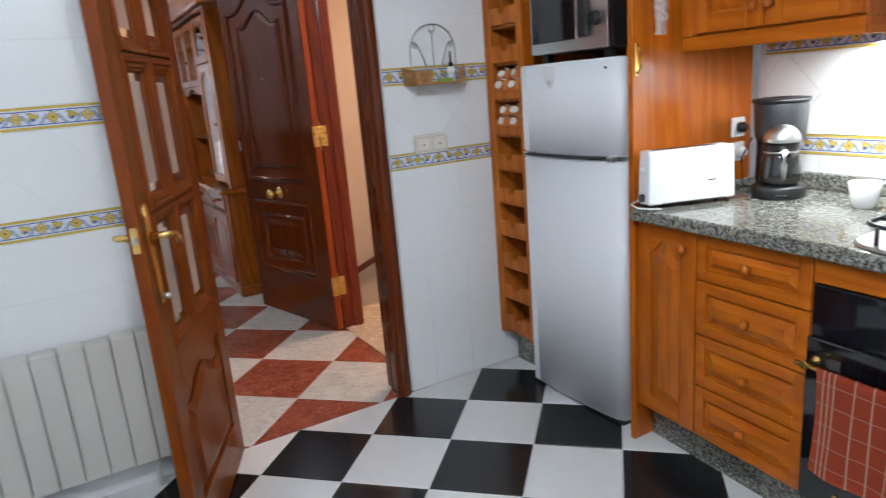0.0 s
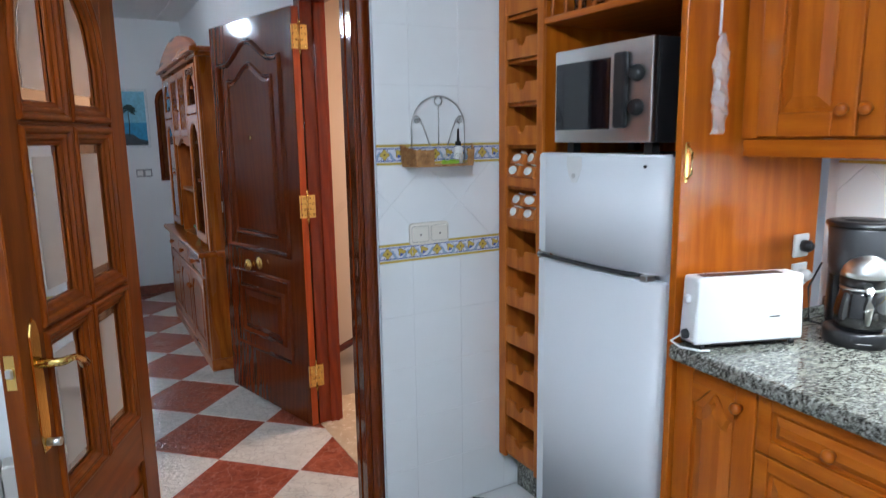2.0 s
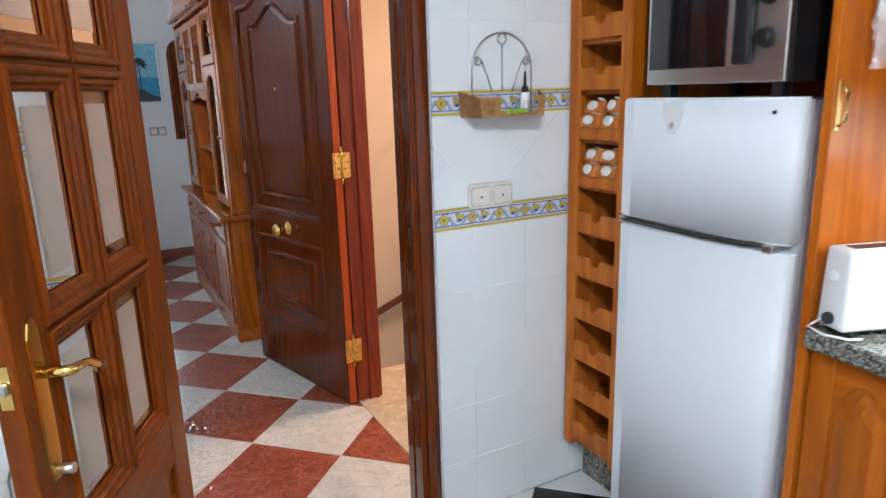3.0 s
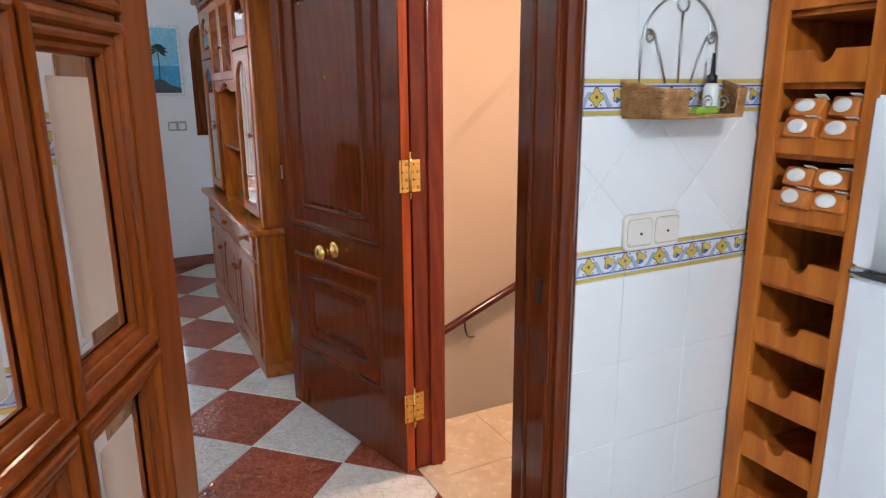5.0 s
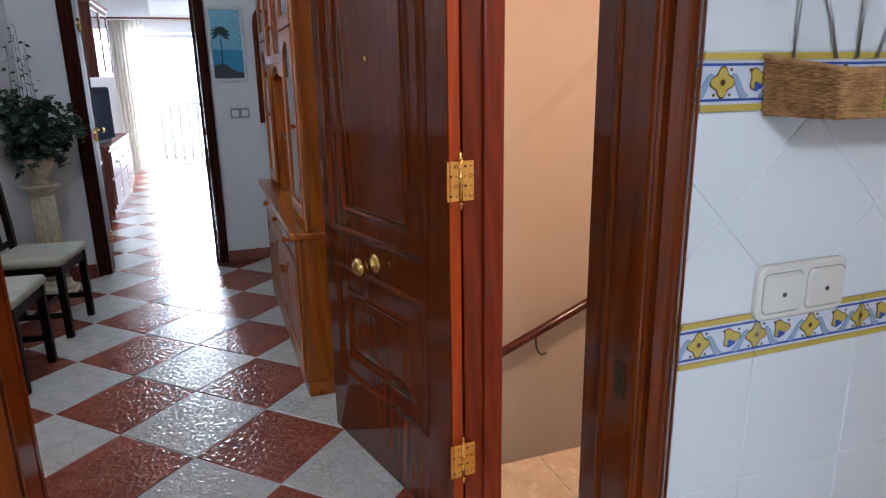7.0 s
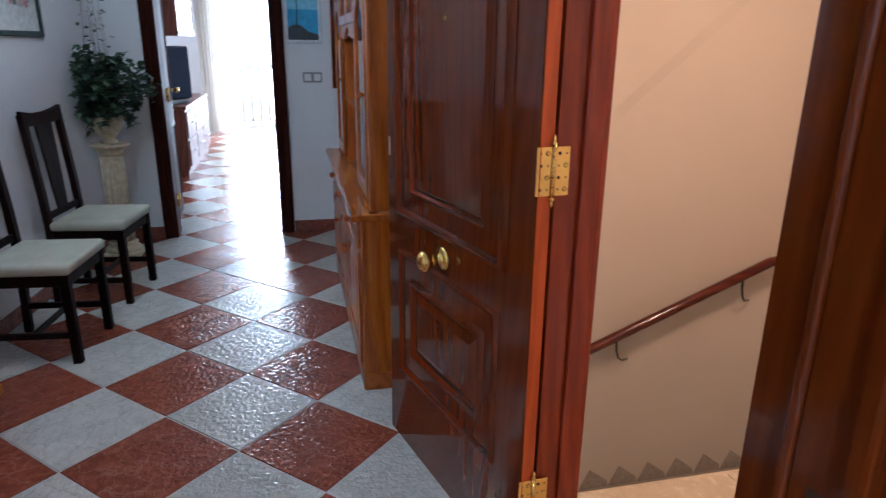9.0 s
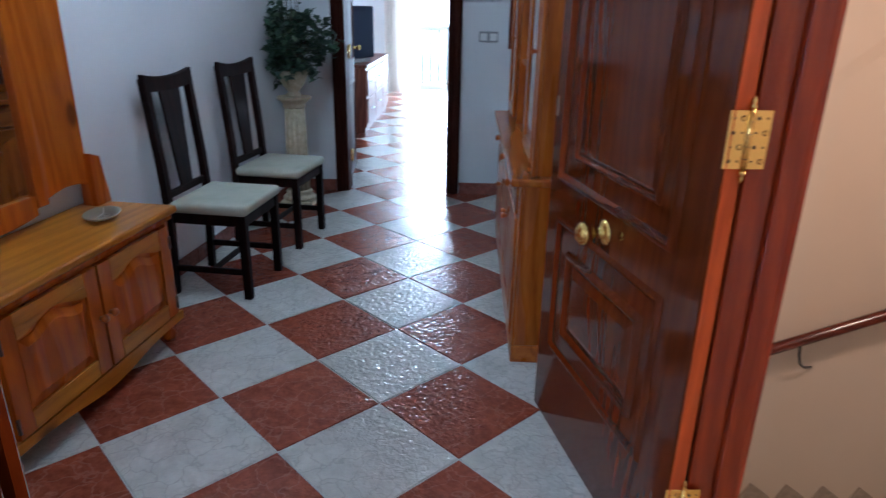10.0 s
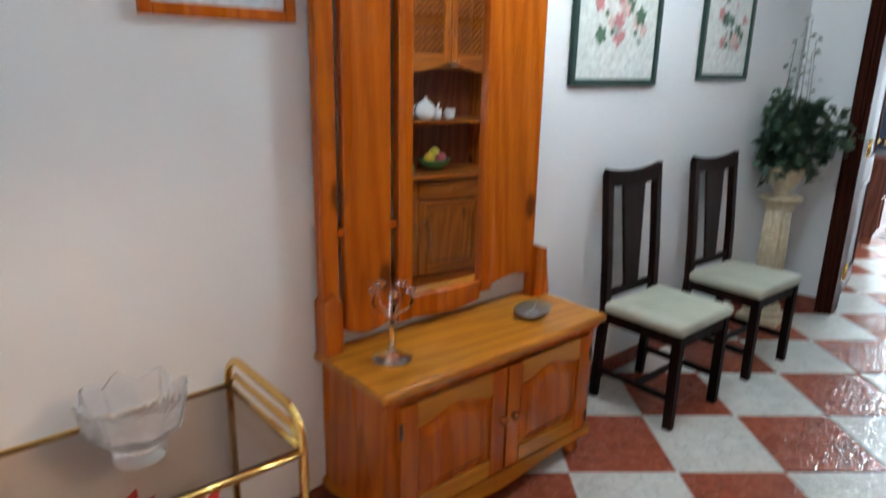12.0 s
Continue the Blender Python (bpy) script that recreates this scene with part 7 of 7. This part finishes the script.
CURT, cnt, cb = base_mat("cream_curtain", (0.62, 0.55, 0.44), 0.85, spec=0.1)
cn = noise_tex(cnt, coords(cnt), 200, 3)
ccol = ramp(cnt, cn, [(0.3, (0.74, 0.68, 0.62)), (0.7, (0.84, 0.79, 0.73))])
cnt.links.new(ccol, cb.inputs["Base Color"])
thin = cnt.nodes.new("ShaderNodeBsdfTranslucent")
cnt.links.new(ccol, thin.inputs["Color"])
cmix = cnt.nodes.new("ShaderNodeMixShader")
cmix.inputs[0].default_value = 0.5
cnt.links.new(cb.outputs[0], cmix.inputs[1])
cnt.links.new(thin.outputs[0], cmix.inputs[2])
cnt.links.new(cmix.outputs[0], cnt.nodes["Material Output"].inputs["Surface"])


def curtain(name, x0, x1, label, mat, n=90):
    bm = bmesh.new()
    lo, hi = [], []
    for i in range(n + 1):
        s = i / n
        x = x0 + (x1 - x0) * s
        y = 0.035 * math.sin(2 * math.pi * s * 9 + math.sin(5 * s))
        lo.append(bm.verts.new((x + 0.02 * math.sin(9 * s), y * 1.3, 0.02)))
        hi.append(bm.verts.new((x, y * 0.7, 2.28)))
    for i in range(n):
        bm.faces.new((lo[i], lo[i + 1], hi[i + 1], hi[i])).smooth = True
    bmesh.ops.solidify(bm, geom=bm.faces[:], thickness=0.003)
    return solid(name, bm, mat, label, "curtain", m=pose(0, 13.0, 0))


curtain("curtain", -0.50, -0.02, "cream pleated curtain beside the balcony door", CURT)
curtain("curtain", 1.25, 1.75, "pale pleated curtain beside the balcony door", CURT)
rod = solid("curtain_rod", tube(bmesh.new(), [(-0.7, 13.0, 2.31), (2.1, 13.0, 2.31)], 0.014, 10), LWOOD, "dark wooden curtain rod", "curtain rod")
ac = thing("air_conditioner", "white wall air conditioner above the balcony door", "air conditioner", pose(0.5, 13.2, 2.32))
part("case", box(-0.42, 0.42, -0.20, -0.0005, 0.02, 0.27, 0.03, 3), WHITE_PL, ac)
part("flap", box(-0.38, 0.38, -0.206, -0.2005, 0.04, 0.09, 0.004), WHITE_PL, ac)

ALU = base_mat("white_aluminium", (0.75, 0.76, 0.77), 0.4)[0]
win = thing("window_1", "white aluminium sliding balcony door, partly open", "window", pose(-0.25, 13.22, 0), kind="structure")
for x0, x1, y in ((0.0, 1.15, 0.03), (1.10, 2.25, 0.075)):
    for a in ((x0, x0 + 0.05, y, y + 0.04, 0.03, 2.10), (x1 - 0.05, x1, y, y + 0.04, 0.03, 2.10), (x0 + 0.05, x1 - 0.05, y, y + 0.04, 0.03, 0.11), (x0 + 0.05, x1 - 0.05, y, y + 0.04, 2.03, 2.10)):
        part("window_frame", box(*a, 0.004), ALU, win)
    pn = part("pane", box(x0 + 0.05, x1 - 0.05, y + 0.018, y + 0.024, 0.11, 2.03), GLASS, win)
    pn.visible_shadow = False
boxes("balcony_floor", [(-1.0, 3.0, 13.35, 14.9, -0.1, -0.01)], LANDING, "sunlit beige balcony floor", "floor")
br = thing("balcony_railing", "white balcony balustrade in the sun", "railing", pose(0, 14.8, 0))
part("top_rail", box(-1.0, 3.0, -0.05, 0.05, 0.92, 1.0, 0.01), ALU, br)
for i in range(26):
    part("baluster", lathe(bmesh.new(), [(0.03, -0.01), (0.03, 0.1), (0.045, 0.25), (0.025, 0.55), (0.03, 0.92)], 10), ALU, br, m=pose(-0.95 + 0.155 * i, 0, 0))
SKYB, sknt, skb = base_mat("bright_sky", (0.9, 0.95, 1.0), 1.0)
skb.inputs["Emission Color"].default_value = (0.86, 0.95, 1.0, 1)
skb.inputs["Emission Strength"].default_value = 7.0
boxes("backdrop", [(-14, 16, 26.0, 26.1, -6, 14)], SKYB, "bright hazy sky beyond the balcony", "sky")
boxes("ground", [(-40, 40, -40, 80, -6.1, -6.0)], STAIRWALL, "pale street far below the balcony", "ground")

# ---- tiles of floors and walls ----
KD = 0.229
K_SIDE = KD * math.sqrt(2)
# lattice corner (1.232, 2.365) of the kitchen, (-0.0098, 4.10) of the hall
diamond_floor(floor_k, (1.232, 2.365), K_SIDE, 0.0025, (FLOOR_WHITE, FLOOR_BLACK), [(1, 0, 2.41), (-1, 0, 0.95), (0, 1, 2.358), (0, -1, 1.8)], (-14, 14))
h_edges = [(1, 0, 1.40), (-1, 0.107, 0.79 + 0.107 * 3.62), (0, 1, 7.0085), (0, -1, -2.362)]
diamond_floor(floor_h, (-0.0098, 4.10), 0.41, 0.004, (HALL_RED, HALL_WHITE), h_edges, (-9, 12))
diamond_floor(floor_l, (-0.0098, 4.10), 0.41, 0.004, (HALL_RED, HALL_WHITE), [(1, 0, 2.9), (-1, 0, 1.6), (0, 1, 13.2), (0, -1, -7.0115)], (-22, 24))
for i in range(6):
    for j in range(3):
        x0, y0 = 1.40 + 0.4 * i, 2.50 + 0.375 * j
        x1, y1 = min(x0 + 0.397, 3.75), min(y0 + 0.372, 3.62)
        part("tile", flat_piece([(x0, y0), (x1, y0), (x1, y1), (x0, y1)], 0.008), LANDING, floor_s)


def wall_piece(poly, mat):
    """A wall tile in its own plane: outline in (across, up); front at y = 0, back at y = 0.009."""
    bm = bmesh.new()
    slab(bm, poly, 0.009, 0.0, 0.0009, 0.0006)
    return to_mesh("tile", bm, mat)


def tile_wall(parent, m, joint_u, u0, u1, z_max, bands, skip=None):
    """Rows of 20 cm tiles with bands and one row set diagonally between the two bands."""
    J = 0.0008
    rows, z = [], 0.003
    while z < 0.99:
        rows.append((z, min(z + 0.2, 1.003)))
        z += 0.2
    z = 1.42
    while z < z_max - 0.02:
        rows.append((z, min(z + 0.2, z_max)))
        z += 0.2
    k0 = math.floor((u0 - joint_u) / 0.2)
    sq = {}
    for z0, z1 in rows:
        for k in range(k0, k0 + 40):
            a, b = max(joint_u + 0.2 * k, u0), min(joint_u + 0.2 * (k + 1), u1)
            if b - a < 0.01 or (skip and skip(a, b, z0, z1)):
                continue
            key = (round(b - a, 3), round(z1 - z0, 3))
            if key not in sq:
                sq[key] = wall_piece([(J, J), (b - a - J, J), (b - a - J, z1 - z0 - J), (J, z1 - z0 - J)], TILE_WHITE)
            part("tile", sq[key], None, parent, m=m @ pose(a, 0, z0))
    lo_, hi_ = bands[0][1], bands[1][0]
    d = (hi_ - lo_) / 2
    zc = (hi_ + lo_) / 2
    c0 = joint_u - 0.08 + d
    for k in range(-30, 30):
        for up in (0, 1):
            cx = c0 + 2 * d * k + d * up
            cz = zc + (d if up else 0)
            for cz2 in ((cz,) if not up else (zc + d, zc - d)):
                h = d - J * 1.4
                poly = [(cx + h, cz2), (cx, cz2 + h), (cx - h, cz2), (cx, cz2 - h)]
                poly = clip(poly, [(1, 0, u1), (-1, 0, -u0), (0, 1, hi_ - J), (0, -1, -lo_ - J)])
                if len(poly) > 2 and not (skip and skip(min(p[0] for p in poly), max(p[0] for p in poly), lo_, hi_)):
                    part("tile", wall_piece(poly, TILE_WHITE), None, parent, m=m)


def band_row(parent, m, joint_u, u0, u1, z0, z1, skip=None):
    """Border tiles: yellow rims, blue lines, a pale ground with yellow flowers and curling leaves."""
    h = z1 - z0
    k0 = math.floor((u0 - joint_u) / 0.2)
    for k in range(k0, k0 + 40):
        a, b = max(joint_u + 0.2 * k, u0), min(joint_u + 0.2 * (k + 1), u1)
        if b - a < 0.01 or (skip and skip(a, b, z0, z1)):
            continue
        w = b - a - 0.001
        bm = bmesh.new()
        bx(bm, 0.0005, w, 0.0, 0.009, 0.001, h - 0.001)
        n0 = len(bm.faces)
        groups = [(n0, 0)]

        def strip(x0, x1, za, zb, mi, y=-0.0008):
            bx(bm, x0, x1, y, 0.001, za, zb)
            bm.faces.ensure_lookup_table()
            groups.append((len(bm.faces), mi))
        strip(0.0005, w, 0.001, 0.13 * h, 1, -0.002)
        strip(0.0005, w, 0.87 * h, h - 0.001, 1, -0.002)
        strip(0.0005, w, 0.185 * h, 0.23 * h, 2)
        strip(0.0005, w, 0.77 * h, 0.815 * h, 2)

        def face(pts, mi, y):
            pts = [(min(max(x, 0.0006), w - 0.0001), z) for x, z in pts]
            if max(p[0] for p in pts) - min(p[0] for p in pts) < 0.002:
                return
            bm.faces.new([bm.verts.new((x, y, z)) for x, z in pts])
            groups.append((len(bm.faces), mi))

        def blob(cx, cz, r, n, mi, lobes=0, amp=0.0, sq_=1.0, y=-0.001):
            pts = []
            for i in range(n):
                t = 2 * math.pi * i / n
                rr = r * (1 + amp * math.cos(lobes * t))
                pts.append((cx + rr * math.cos(t), cz + sq_ * rr * math.sin(t)))
            face(pts, mi, y)

        def curl(cx, cz, s, grow, mi, y):
            up, down = [], []
            for i in range(9):
                t = i / 8
                x, z = cx + s * (-0.014 + 0.028 * t), cz + 0.013 * math.cos(math.pi * min(1, 1.25 * t)) - 0.004
                hw = (0.0048 + grow) * math.sin(math.pi * (0.08 + 0.88 * t))
                up.append((x + 0.4 * s * hw, z + hw)), down.append((x - 0.4 * s * hw, z - hw))
            face(up + down[::-1], mi, y)
        for c, kind in ((0.0, "f"), (0.045, "t"), (0.1, "f"), (0.155, "t"), (0.2, "f")):
            cx = joint_u + 0.2 * k - a + c
            if kind == "f":
                blob(cx, 0.5 * h, 0.0168, 28, 4, 4, 0.20, y=-0.0010)
                blob(cx, 0.5 * h, 0.0148, 28, 1, 4, 0.22, y=-0.0014)
                blob(cx, 0.5 * h, 0.0038, 8, 4, y=-0.0018)
                for dx, dz in ((-0.012, -0.015), (0.012, -0.015), (0.012, 0.015)):
                    blob(cx + dx, 0.5 * h + dz, 0.0022, 7, 4, y=-0.0012)
                for s in (-1, 1):
                    curl(cx + 0.028 * s, 0.5 * h, s, 0.0008, 2, -0.0009)
                    curl(cx + 0.028 * s, 0.5 * h, s, 0.0, 3, -0.0013)
            else:
                blob(cx, 0.55 * h, 0.0142, 24, 4, 3, 0.26, 0.85, y=-0.0010)
                blob(cx, 0.55 * h, 0.0125, 24, 1, 3, 0.28, 0.85, y=-0.0014)
                blob(cx, 0.42 * h, 0.0068, 12, 2, 3, 0.3, 0.8, y=-0.0018)
                for dx in (-0.013, 0.013):
                    blob(cx + dx, 0.70 * h, 0.0022, 7, 4, y=-0.0012)
        bm.faces.ensure_lookup_table()
        st = 0
        for e, mi in groups:
            for i in range(st, e):
                bm.faces[i].material_index = mi
            st = e
        bmesh.ops.recalc_face_normals(bm, faces=[f for f in bm.faces if len(f.edges) == 4])
        for f in bm.faces:
            if len(f.edges) > 6 and f.normal.y > 0:
                f.normal_flip()
        part("border_tile", bm, (BAND_BG, YELLOW, BLUE, PALEBLUE, OUTLINE), parent, "border tile with yellow flowers on pale blue", m=m @ pose(a, 0, z0))


part("wall_grout", box(-0.95, 0.44, 2.3616, 2.3699, 0, 2.5), WALL_GROUT, wall_kn)
part("wall_grout", box(1.316, 2.40, 2.3616, 2.3699, 0, 2.5), WALL_GROUT, wall_kn)
BANDS = ((1.003, 1.072), (1.348, 1.42))


def in_door(a, b, z0, z1):
    return a < 1.30 and b > 0.45 and z0 < 2.08


m_n = pose(0, 2.36, 0)
m_w = pose(0, 2.36, -0.045)
tile_wall(wall_kn, m_w, 1.441, -0.945, 0.445, 2.54, BANDS)
tile_wall(wall_kn, m_n, 1.441, 1.31, 2.395, 2.5, BANDS, lambda a, b, z0, z1: a > 1.95)
for z0, z1 in BANDS:
    band_row(wall_kn, m_w, 1.441, -0.945, 0.445, z0, z1)
    band_row(wall_kn, m_n, 1.441, 1.31, 1.95, z0, z1)
m_e = pose(2.401, 0, 0, 0, 0, -90)
hidden = lambda a, b, z0, z1: z1 < 0.85
tile_wall(wall_ke, m_e, -1.44, -1.465, 1.0, 2.1, BANDS, hidden)
for z0, z1 in BANDS:
    band_row(wall_ke, m_e, -1.44, -1.465, 1.0, z0, z1)
